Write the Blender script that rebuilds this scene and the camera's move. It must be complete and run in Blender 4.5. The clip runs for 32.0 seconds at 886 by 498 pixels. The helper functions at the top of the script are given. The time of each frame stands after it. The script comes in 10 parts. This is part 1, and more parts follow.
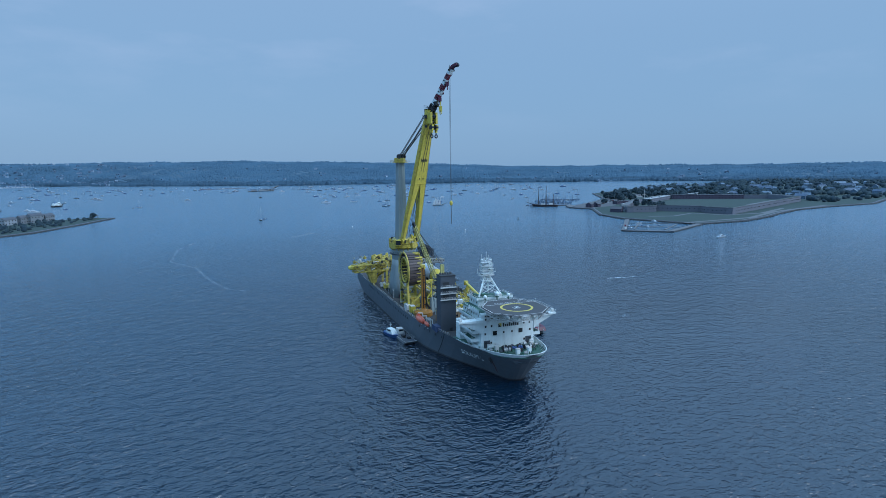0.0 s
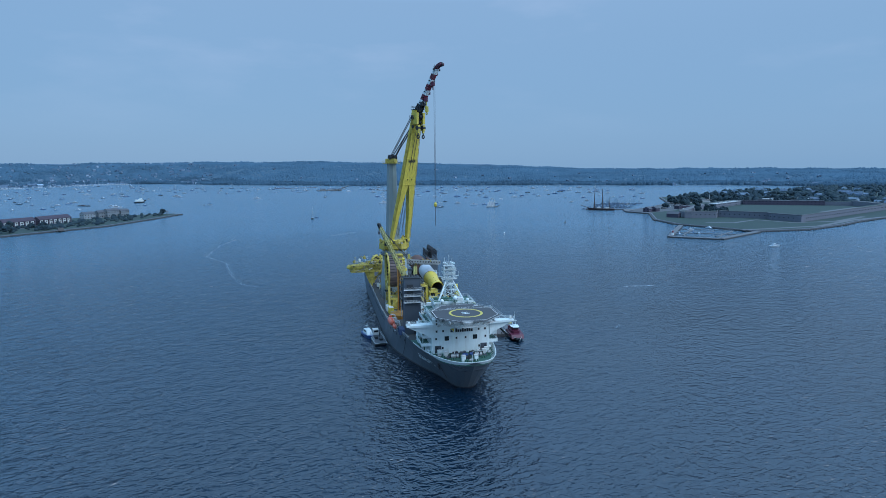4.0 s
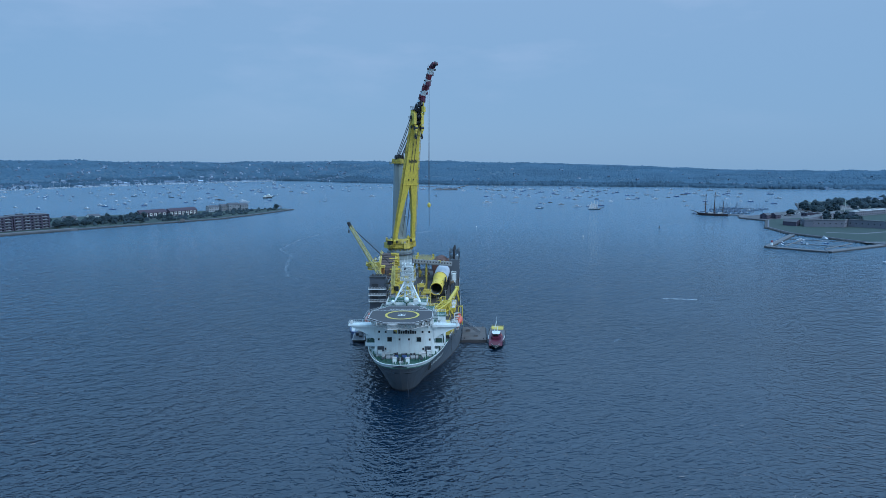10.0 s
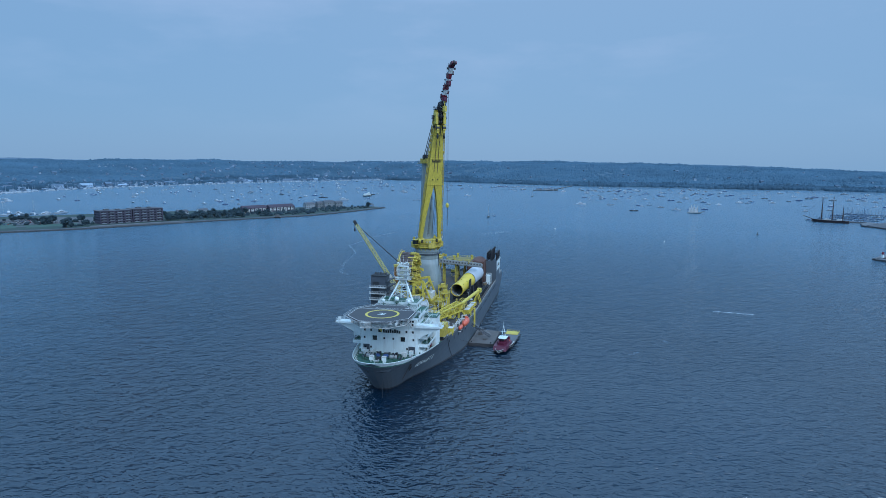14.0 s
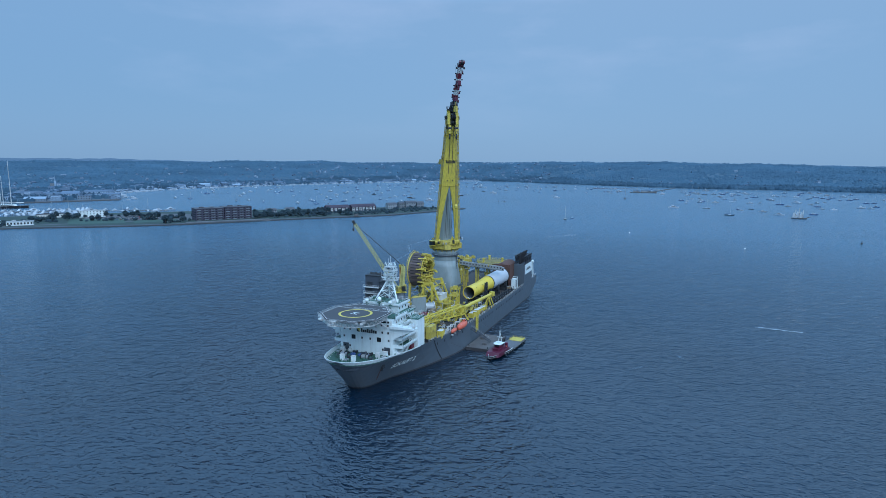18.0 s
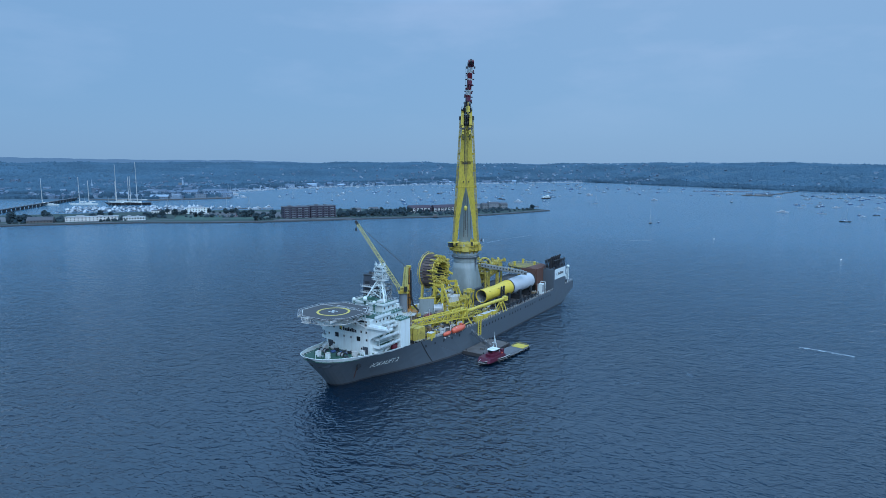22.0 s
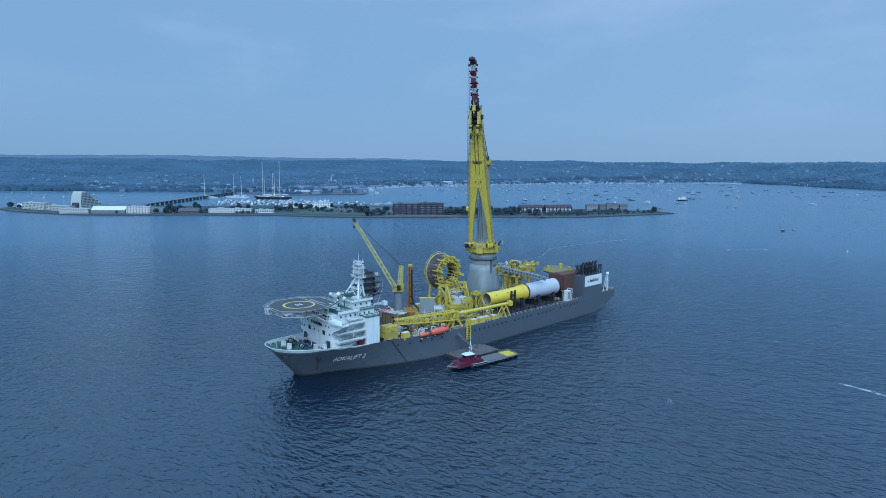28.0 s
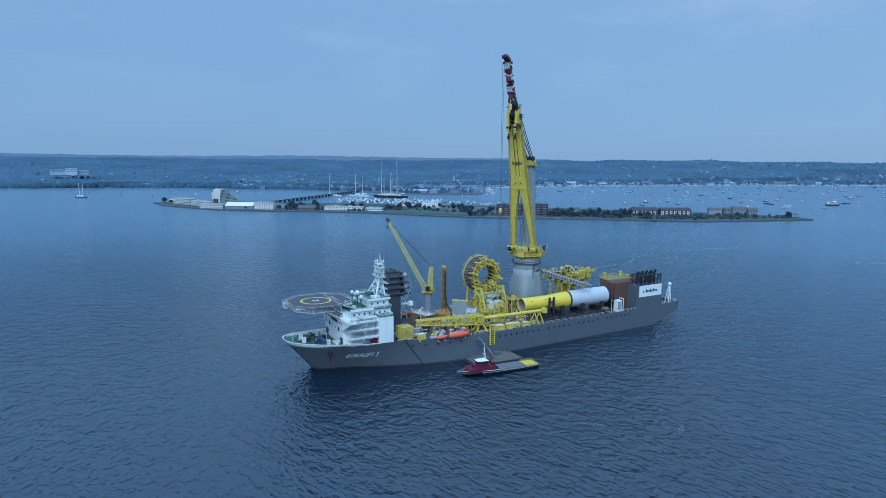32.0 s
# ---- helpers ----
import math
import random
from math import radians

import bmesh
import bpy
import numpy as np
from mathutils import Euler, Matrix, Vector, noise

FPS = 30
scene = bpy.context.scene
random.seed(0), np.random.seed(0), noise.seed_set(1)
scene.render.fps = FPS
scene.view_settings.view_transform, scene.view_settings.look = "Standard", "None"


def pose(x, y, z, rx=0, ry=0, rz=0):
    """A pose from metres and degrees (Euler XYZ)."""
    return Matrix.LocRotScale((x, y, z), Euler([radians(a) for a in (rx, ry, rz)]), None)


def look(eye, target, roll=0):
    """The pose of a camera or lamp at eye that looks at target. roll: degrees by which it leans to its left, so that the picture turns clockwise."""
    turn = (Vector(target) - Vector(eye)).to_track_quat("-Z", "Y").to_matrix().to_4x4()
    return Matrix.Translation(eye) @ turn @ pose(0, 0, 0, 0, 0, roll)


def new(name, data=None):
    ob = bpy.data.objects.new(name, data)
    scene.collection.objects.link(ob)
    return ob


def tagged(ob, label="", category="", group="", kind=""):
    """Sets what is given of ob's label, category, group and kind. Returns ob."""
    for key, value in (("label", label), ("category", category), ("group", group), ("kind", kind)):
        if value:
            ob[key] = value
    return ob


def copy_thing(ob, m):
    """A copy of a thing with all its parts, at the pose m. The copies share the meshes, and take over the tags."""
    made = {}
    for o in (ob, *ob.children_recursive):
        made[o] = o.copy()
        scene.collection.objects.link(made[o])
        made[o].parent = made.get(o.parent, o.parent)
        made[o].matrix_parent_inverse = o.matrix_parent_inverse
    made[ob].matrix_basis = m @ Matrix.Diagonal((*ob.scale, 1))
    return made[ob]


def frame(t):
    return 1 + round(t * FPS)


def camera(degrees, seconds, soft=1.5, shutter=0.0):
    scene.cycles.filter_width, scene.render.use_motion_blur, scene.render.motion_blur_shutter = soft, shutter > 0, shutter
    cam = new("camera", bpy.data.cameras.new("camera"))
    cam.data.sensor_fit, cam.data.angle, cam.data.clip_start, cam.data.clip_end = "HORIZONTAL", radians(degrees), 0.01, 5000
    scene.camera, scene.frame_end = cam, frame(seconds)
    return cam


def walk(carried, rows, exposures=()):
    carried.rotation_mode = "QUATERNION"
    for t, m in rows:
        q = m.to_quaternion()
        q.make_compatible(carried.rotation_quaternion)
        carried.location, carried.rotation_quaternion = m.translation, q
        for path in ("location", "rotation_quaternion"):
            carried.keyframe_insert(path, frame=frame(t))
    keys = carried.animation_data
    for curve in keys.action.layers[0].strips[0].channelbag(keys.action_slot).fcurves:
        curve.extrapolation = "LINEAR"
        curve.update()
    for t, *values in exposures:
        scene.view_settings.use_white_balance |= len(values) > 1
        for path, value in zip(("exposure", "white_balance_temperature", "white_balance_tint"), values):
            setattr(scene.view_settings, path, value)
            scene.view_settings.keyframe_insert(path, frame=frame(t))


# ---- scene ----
cam = camera(74.31, 32.0, soft=0.65)
# seconds, eye, yaw, pitch, roll
PATH = [
    (0, -109.48, -213.78, 91.73, -19.692, -8.314, 0.851),
    (0.5, -102.98, -215.09, 91.56, -18.162, -8.274, 0.762),
    (1, -96.49, -216.41, 91.41, -16.942, -8.232, 0.687),
    (1.5, -90.00, -217.72, 91.28, -15.882, -8.202, 0.638),
    (2, -83.50, -219.01, 91.17, -14.840, -8.181, 0.564),
    (2.5, -77.00, -220.28, 91.08, -13.961, -8.148, 0.513),
    (3, -70.50, -221.49, 91.00, -13.129, -8.125, 0.477),
    (3.5, -63.98, -222.65, 90.93, -12.489, -8.105, 0.462),
    (5.5, -37.86, -226.46, 90.78, -10.581, -8.078, 0.357),
    (6, -31.31, -227.17, 90.77, -9.422, -8.095, 0.336),
    (6.5, -24.76, -227.76, 90.76, -7.819, -8.099, 0.323),
    (7, -18.21, -228.22, 90.76, -6.412, -8.096, 0.293),
    (7.5, -11.65, -228.55, 90.76, -5.177, -8.103, 0.268),
    (8, -5.10, -228.75, 90.77, -3.895, -8.085, 0.230),
    (8.5, 1.45, -228.81, 90.77, -2.592, -8.080, 0.204),
    (9, 7.99, -228.72, 90.78, -1.327, -8.079, 0.171),
    (9.5, 14.53, -228.48, 90.80, -0.138, -8.057, 0.150),
    (10, 21.05, -228.09, 90.81, 1.093, -8.044, 0.074),
    (10.5, 27.56, -227.54, 90.82, 2.354, -8.060, -0.004),
    (11, 34.06, -226.84, 90.83, 3.813, -8.047, -0.035),
    (11.5, 40.54, -225.98, 90.84, 5.245, -8.024, -0.064),
    (12, 46.99, -224.95, 90.85, 6.503, -8.027, -0.102),
    (12.5, 53.43, -223.77, 90.85, 7.721, -8.024, -0.131),
    (13, 59.84, -222.43, 90.86, 9.043, -8.050, -0.217),
    (13.5, 66.22, -220.94, 90.86, 10.632, -8.074, -0.184),
    (14, 72.56, -219.28, 90.86, 12.075, -8.061, -0.168),
    (14.5, 78.88, -217.47, 90.86, 13.337, -8.063, -0.150),
    (15, 85.16, -215.50, 90.86, 14.692, -8.071, -0.134),
    (15.5, 91.40, -213.38, 90.85, 16.167, -8.067, -0.102),
    (17.5, 115.93, -203.44, 90.83, 20.932, -7.958, -0.123),
    (18, 121.94, -200.61, 90.83, 22.277, -7.977, -0.145),
    (18.5, 127.90, -197.64, 90.83, 23.579, -7.994, -0.130),
    (19, 133.80, -194.54, 90.83, 24.811, -7.981, -0.138),
    (19.5, 139.65, -191.31, 90.84, 25.906, -7.975, -0.155),
    (20, 145.43, -187.97, 90.85, 27.118, -7.961, -0.160),
    (20.5, 151.16, -184.50, 90.87, 28.516, -7.954, -0.137),
    (21, 156.81, -180.92, 90.89, 30.045, -7.929, -0.125),
    (21.5, 162.40, -177.23, 90.92, 31.521, -7.925, -0.134),
    (22, 167.91, -173.43, 90.95, 32.812, -7.906, -0.159),
    (22.5, 173.35, -169.52, 91.00, 33.491, -7.860, -0.159),
    (23, 178.70, -165.51, 91.05, 33.763, -7.875, -0.177),
    (23.5, 183.97, -161.40, 91.11, 34.531, -7.907, -0.191),
    (24, 189.16, -157.20, 91.18, 35.703, -7.936, -0.215),
    (24.5, 194.24, -152.89, 91.26, 36.910, -7.952, -0.256),
    (25, 199.23, -148.49, 91.35, 38.080, -7.955, -0.276),
    (25.5, 204.11, -144.00, 91.45, 39.466, -8.002, -0.303),
    (27.5, 222.45, -125.07, 91.92, 45.900, -8.107, -0.361),
    (28, 226.70, -120.08, 92.06, 47.517, -8.135, -0.427),
    (28.5, 230.79, -114.99, 92.20, 49.109, -8.163, -0.413),
    (29, 234.71, -109.79, 92.34, 50.883, -8.192, -0.418),
    (29.5, 238.46, -104.47, 92.47, 52.779, -8.225, -0.405),
    (30, 242.02, -99.02, 92.61, 54.473, -8.238, -0.423),
    (30.5, 245.38, -93.44, 92.74, 55.858, -8.237, -0.425),
    (31, 248.51, -87.72, 92.85, 57.368, -8.243, -0.435),
    (31.5, 251.41, -81.84, 92.95, 58.879, -8.245, -0.423),
    (32, 254.05, -75.80, 93.03, 60.395, -8.254, -0.448),
]
walk(cam, [(t, pose(x, y, z, 90 + pitch, roll, yaw)) for t, x, y, z, yaw, pitch, roll in PATH], [(0, 0.37, 6180, 10), (11, 0.37, 6080, 10), (20, 0.38, 6030, 10), (32, 0.45, 6010, 10)])

# ---- world, sun ----
SUN_FROM = Vector((0.50, -0.52, 0.69)).normalized()
world = bpy.data.worlds.new("world")
scene.world = world
world.use_nodes = True
wn, wl = world.node_tree.nodes, world.node_tree.links
wn.clear()
w_out = wn.new("ShaderNodeOutputWorld")
w_sky = wn.new("ShaderNodeTexSky")
w_sky.sky_type, w_sky.sun_disc = "NISHITA", False
w_sky.sun_elevation = math.asin(SUN_FROM.z)
w_sky.sun_rotation = math.atan2(SUN_FROM.x, SUN_FROM.y)
w_sky.dust_density, w_sky.air_density, w_sky.ozone_density = 0.3, 1.6, 5.0
w_b1 = wn.new("ShaderNodeBackground")
w_b1.inputs["Strength"].default_value = 0.05
w_b2 = wn.new("ShaderNodeBackground")
w_b2.inputs["Strength"].default_value = 1.0
w_add = wn.new("ShaderNodeMixShader")
w_add.inputs[0].default_value = 0.86
w_tc = wn.new("ShaderNodeTexCoord")
w_sep = wn.new("ShaderNodeSeparateXYZ")
w_ramp = wn.new("ShaderNodeValToRGB")
for i, (pos, col) in enumerate([(0.0, (0.155, 0.297, 0.482, 1)), (0.06, (0.172, 0.312, 0.502, 1)), (0.255, (0.204, 0.337, 0.522, 1)), (0.37, (0.375, 0.70, 1.10, 1)), (1.0, (0.49, 0.88, 1.37, 1))]):
    e = w_ramp.color_ramp.elements[i] if i < 2 else w_ramp.color_ramp.elements.new(pos)
    e.position, e.color = pos, col
w_map = wn.new("ShaderNodeMapping")
w_map.inputs["Scale"].default_value = (1.6, 1.6, 5.5)
w_noise = wn.new("ShaderNodeTexNoise")
w_noise.inputs["Scale"].default_value, w_noise.inputs["Detail"].default_value, w_noise.inputs["Roughness"].default_value = 1.7, 6.0, 0.55
w_cr = wn.new("ShaderNodeMapRange")
w_cr.inputs["From Min"].default_value, w_cr.inputs["From Max"].default_value = 0.5, 0.78
w_cr.inputs["To Min"].default_value, w_cr.inputs["To Max"].default_value = 0.0, 0.45
w_mix = wn.new("ShaderNodeMix")
w_mix.data_type = "RGBA"
w_mix.inputs["B"].default_value = (0.38, 0.47, 0.66, 1)
wl.new(w_tc.outputs["Generated"], w_sep.inputs[0])
wl.new(w_sep.outputs["Z"], w_ramp.inputs["Fac"])
wl.new(w_tc.outputs["Generated"], w_map.inputs["Vector"])
wl.new(w_map.outputs["Vector"], w_noise.inputs["Vector"])
wl.new(w_noise.outputs["Fac"], w_cr.inputs["Value"])
w_high = wn.new("ShaderNodeMapRange")
w_high.inputs["From Min"].default_value, w_high.inputs["From Max"].default_value = 0.04, 0.2
w_veil = wn.new("ShaderNodeMath")
w_veil.operation = "MULTIPLY"
wl.new(w_sep.outputs["Z"], w_high.inputs["Value"])
wl.new(w_cr.outputs["Result"], w_veil.inputs[0])
wl.new(w_high.outputs["Result"], w_veil.inputs[1])
wl.new(w_veil.outputs[0], w_mix.inputs["Factor"])
wl.new(w_ramp.outputs["Color"], w_mix.inputs["A"])
w_side = wn.new("ShaderNodeMapRange")
w_side.interpolation_type = "SMOOTHSTEP"
w_side.inputs["From Min"].default_value, w_side.inputs["From Max"].default_value = -1.0, -0.05
w_tint = wn.new("ShaderNodeMix")
w_tint.data_type = "RGBA"
w_tint.inputs["A"].default_value, w_tint.inputs["B"].default_value = (0.87, 0.935, 0.965, 1), (1.045, 1.03, 1.015, 1)
w_mul = wn.new("ShaderNodeMix")
w_mul.data_type, w_mul.blend_type = "RGBA", "MULTIPLY"
w_mul.inputs["Factor"].default_value = 1.0
wl.new(w_sep.outputs["X"], w_side.inputs["Value"])
wl.new(w_side.outputs["Result"], w_tint.inputs["Factor"])
wl.new(w_mix.outputs["Result"], w_mul.inputs["A"])
wl.new(w_tint.outputs["Result"], w_mul.inputs["B"])
w_east = wn.new("ShaderNodeMapRange")
w_east.interpolation_type = "SMOOTHSTEP"
w_east.inputs["From Min"].default_value, w_east.inputs["From Max"].default_value = -0.1, 0.9
w_up = wn.new("ShaderNodeMapRange")
w_up.inputs["From Min"].default_value, w_up.inputs["From Max"].default_value = 0.2, 0.45
w_lit = wn.new("ShaderNodeMath")
w_lit.operation = "MULTIPLY"
w_glow = wn.new("ShaderNodeMix")
w_glow.data_type, w_glow.blend_type = "RGBA", "MULTIPLY"
w_glow.inputs["B"].default_value = (1.14, 1.14, 1.14, 1)
wl.new(w_sep.outputs["X"], w_east.inputs["Value"])
wl.new(w_sep.outputs["Z"], w_up.inputs["Value"])
wl.new(w_east.outputs["Result"], w_lit.inputs[0])
wl.new(w_up.outputs["Result"], w_lit.inputs[1])
wl.new(w_lit.outputs[0], w_glow.inputs["Factor"])
wl.new(w_mul.outputs["Result"], w_glow.inputs["A"])
wl.new(w_glow.outputs["Result"], w_b2.inputs["Color"])
wl.new(w_sky.outputs["Color"], w_b1.inputs["Color"])
wl.new(w_b1.outputs[0], w_add.inputs[1])
wl.new(w_b2.outputs[0], w_add.inputs[2])
wl.new(w_add.outputs[0], w_out.inputs["Surface"])

sun = new("sun", bpy.data.lights.new("sun", "SUN"))
sun.data.energy, sun.data.angle, sun.data.color = 1.7, radians(45), (0.80, 0.90, 1.0)
sun.matrix_world = look(SUN_FROM * 900, (0, 0, 0))

# ---- materials ----


def mat(name, color, rough=0.6, metal=0.0, var=0.18, scale=0.35, stain=None, stain_amount=0.35, stain_scale=0.08, streak=False, bump=0.0, bump_scale=2.0, random=0.0):
    """Paint or a surface with fine mottling, larger stains, an optional relief and a shift from object to object."""
    m = bpy.data.materials.new(name)
    m.use_nodes = True
    n, l = m.node_tree.nodes, m.node_tree.links
    b = n["Principled BSDF"]
    b.inputs["Metallic"].default_value = metal
    geo = n.new("ShaderNodeNewGeometry")
    fine = n.new("ShaderNodeTexNoise")
    fine.inputs["Scale"].default_value, fine.inputs["Detail"].default_value = scale, 5
    l.new(geo.outputs["Position"], fine.inputs["Vector"])
    c1 = n.new("ShaderNodeMix")
    c1.data_type = "RGBA"
    c1.inputs["A"].default_value = (*[max(0, c * (1 - var)) for c in color], 1)
    c1.inputs["B"].default_value = (*[min(1, c * (1 + var)) for c in color], 1)
    l.new(fine.outputs["Fac"], c1.inputs["Factor"])
    last = c1.outputs["Result"]
    if stain:
        big = n.new("ShaderNodeTexNoise")
        big.inputs["Scale"].default_value, big.inputs["Detail"].default_value, big.inputs["Roughness"].default_value = stain_scale, 7, 0.65
        mp = n.new("ShaderNodeMapping")
        mp.inputs["Scale"].default_value = (6, 6, 0.7) if streak else (1, 1, 1)
        l.new(geo.outputs["Position"], mp.inputs["Vector"])
        l.new(mp.outputs["Vector"], big.inputs["Vector"])
        r = n.new("ShaderNodeMapRange")
        r.inputs["From Min"].default_value, r.inputs["From Max"].default_value = 0.48, 0.75
        r.inputs["To Max"].default_value = stain_amount
        l.new(big.outputs["Fac"], r.inputs["Value"])
        c2 = n.new("ShaderNodeMix")
        c2.data_type = "RGBA"
        c2.inputs["B"].default_value = (*stain, 1)
        l.new(last, c2.inputs["A"])
        l.new(r.outputs["Result"], c2.inputs["Factor"])
        last = c2.outputs["Result"]
    if random:
        info = n.new("ShaderNodeObjectInfo")
        hs = n.new("ShaderNodeHueSaturation")
        rr = n.new("ShaderNodeMapRange")
        rr.inputs["To Min"].default_value, rr.inputs["To Max"].default_value = 1 - random, 1 + random
        l.new(info.outputs["Random"], rr.inputs["Value"])
        l.new(rr.outputs["Result"], hs.inputs["Value"])
        l.new(last, hs.inputs["Color"])
        last = hs.outputs["Color"]
    l.new(last, b.inputs["Base Color"])
    rg = n.new("ShaderNodeMapRange")
    rg.inputs["To Min"].default_value, rg.inputs["To Max"].default_value = max(0.02, rough - 0.1), min(1, rough + 0.1)
    l.new(fine.outputs["Fac"], rg.inputs["Value"])
    l.new(rg.outputs["Result"], b.inputs["Roughness"])
    if bump:
        bn = n.new("ShaderNodeTexNoise")
        bn.inputs["Scale"].default_value, bn.inputs["Detail"].default_value = bump_scale, 6
        l.new(geo.outputs["Position"], bn.inputs["Vector"])
        bp = n.new("ShaderNodeBump")
        bp.inputs["Strength"].default_value, bp.inputs["Distance"].default_value = 0.6, bump
        l.new(bn.outputs["Fac"], bp.inputs["Height"])
        l.new(bp.outputs["Normal"], b.inputs["Normal"])
    return m


def island_mat(name, colors, rough=0.85, patch=0.25, low=0.65, high=1.35, soft=0.0):
    """One of several colours for each loose piece of a joined mesh; leaf masses shade softly."""
    m = bpy.data.materials.new(name)
    m.use_nodes = True
    n, l = m.node_tree.nodes, m.node_tree.links
    b = n["Principled BSDF"]
    b.inputs["Roughness"].default_value = rough
    geo = n.new("ShaderNodeNewGeometry")
    ramp = n.new("ShaderNodeValToRGB")
    ramp.color_ramp.interpolation = "CONSTANT"
    for i, c in enumerate(colors):
        e = ramp.color_ramp.elements[i] if i < 2 else ramp.color_ramp.elements.new(i / len(colors))
        e.position, e.color = i / len(colors), (*c, 1)
    l.new(geo.outputs["Random Per Island"], ramp.inputs["Fac"])
    noise_n = n.new("ShaderNodeTexNoise")
    noise_n.inputs["Scale"].default_value, noise_n.inputs["Detail"].default_value = patch, 6
    l.new(geo.outputs["Position"], noise_n.inputs["Vector"])
    mr = n.new("ShaderNodeMapRange")
    mr.inputs["From Min"].default_value, mr.inputs["From Max"].default_value = 0.25, 0.75
    mr.inputs["To Min"].default_value, mr.inputs["To Max"].default_value = low, high
    l.new(noise_n.outputs["Fac"], mr.inputs["Value"])
    hs = n.new("ShaderNodeHueSaturation")
    l.new(mr.outputs["Result"], hs.inputs["Value"])
    l.new(ramp.outputs["Color"], hs.inputs["Color"])
    l.new(hs.outputs["Color"], b.inputs["Base Color"])
    if soft:
        up = n.new("ShaderNodeVectorMath")
        up.operation = "MULTIPLY_ADD"
        up.inputs[1].default_value, up.inputs[2].default_value = (1 - soft,) * 3, (0, 0, soft)
        unit = n.new("ShaderNodeVectorMath")
        unit.operation = "NORMALIZE"
        l.new(geo.outputs["Normal"], up.inputs[0])
        l.new(up.outputs["Vector"], unit.inputs[0])
        l.new(unit.outputs["Vector"], b.inputs["Normal"])
        b.inputs["Specular IOR Level"].default_value = 0.15
    return m


def water_mat():
    """Wind-ruffled harbour water: small steep wavelets on a low swell, with slicks where the wind drops."""
    m = bpy.data.materials.new("harbour_water")
    m.use_nodes = True
    n, l = m.node_tree.nodes, m.node_tree.links
    b = n["Principled BSDF"]
    b.inputs["IOR"].default_value = 1.78
    geo = n.new("ShaderNodeNewGeometry")

    def tex(sx, sy, rot, scale, detail, dist=0.0, rough=0.5):
        mp = n.new("ShaderNodeMapping")
        mp.vector_type = "TEXTURE"
        mp.inputs["Scale"].default_value = (sx, sy, 1)
        mp.inputs["Rotation"].default_value = (0, 0, radians(rot))
        t = n.new("ShaderNodeTexNoise")
        t.inputs["Scale"].default_value, t.inputs["Detail"].default_value, t.inputs["Distortion"].default_value = scale, detail, dist
        t.inputs["Roughness"].default_value = rough
        l.new(geo.outputs["Position"], mp.inputs["Vector"])
        l.new(mp.outputs["Vector"], t.inputs["Vector"])
        return t.outputs["Fac"]

    def scaled(v, lo, hi, to_lo, to_hi):
        r = n.new("ShaderNodeMapRange")
        r.inputs["From Min"].default_value, r.inputs["From Max"].default_value = lo, hi
        r.inputs["To Min"].default_value, r.inputs["To Max"].default_value = to_lo, to_hi
        l.new(v, r.inputs["Value"])
        return r.outputs["Result"]

    def math_node(op, x, y, z=None):
        q = n.new("ShaderNodeMath")
        q.operation = op
        for i, v in enumerate((x, y, z)):
            if v is None:
                continue
            if isinstance(v, (int, float)):
                q.inputs[i].default_value = v
            else:
                l.new(v, q.inputs[i])
        return q.outputs[0]
    swell = tex(1.25, 1, 18, 0.21, 2, 0.3, 0.45)
    chop = tex(1.9, 1, 12, 0.66, 2, 0.4, 0.55)
    cross = tex(1.6, 1, -38, 0.54, 2, 0.3, 0.5)
    calm = tex(3.0, 1, 20, 0.0055, 5, 0.8)
    long_wave = tex(1.4, 1, 17, 0.095, 2, 0.4)
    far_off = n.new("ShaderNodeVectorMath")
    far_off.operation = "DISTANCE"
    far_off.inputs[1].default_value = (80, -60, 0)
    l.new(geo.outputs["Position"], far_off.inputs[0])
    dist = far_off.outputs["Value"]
    fine = math_node("MULTIPLY_ADD", chop, scaled(dist, 90, 300, 0.66, 1.45), math_node("MULTIPLY", cross, scaled(dist, 90, 300, 0.40, 0.75)))
    height = math_node("MULTIPLY_ADD", swell, scaled(dist, 100, 400, 0.95, 3.8), fine)
    height = math_node("MULTIPLY_ADD", long_wave, scaled(dist, 120, 450, 0.4, 3.4), height)
    strength = scaled(calm, 0.35, 0.65, 0.72, 1.0)
    bp = n.new("ShaderNodeBump")
    bp.inputs["Distance"].default_value = 1.5
    l.new(strength, bp.inputs["Strength"])
    l.new(height, bp.inputs["Height"])
    l.new(bp.outputs["Normal"], b.inputs["Normal"])
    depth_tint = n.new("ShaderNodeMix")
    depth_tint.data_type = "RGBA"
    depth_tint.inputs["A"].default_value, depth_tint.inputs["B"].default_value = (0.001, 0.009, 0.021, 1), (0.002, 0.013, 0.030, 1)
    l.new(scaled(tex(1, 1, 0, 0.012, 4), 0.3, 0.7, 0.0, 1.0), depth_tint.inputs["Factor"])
    # Haze over far water: the base colour turns paler blue with distance.
    far_haze = n.new("ShaderNodeMix")
    far_haze.data_type = "RGBA"
    far_haze.inputs["B"].default_value = (0.029, 0.103, 0.174, 1)
    l.new(depth_tint.outputs["Result"], far_haze.inputs["A"])
    l.new(scaled(dist, 170, 720, 0.0, 1.0), far_haze.inputs["Factor"])
    l.new(far_haze.outputs["Result"], b.inputs["Base Color"])
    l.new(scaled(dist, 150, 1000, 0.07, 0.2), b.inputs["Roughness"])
    return m


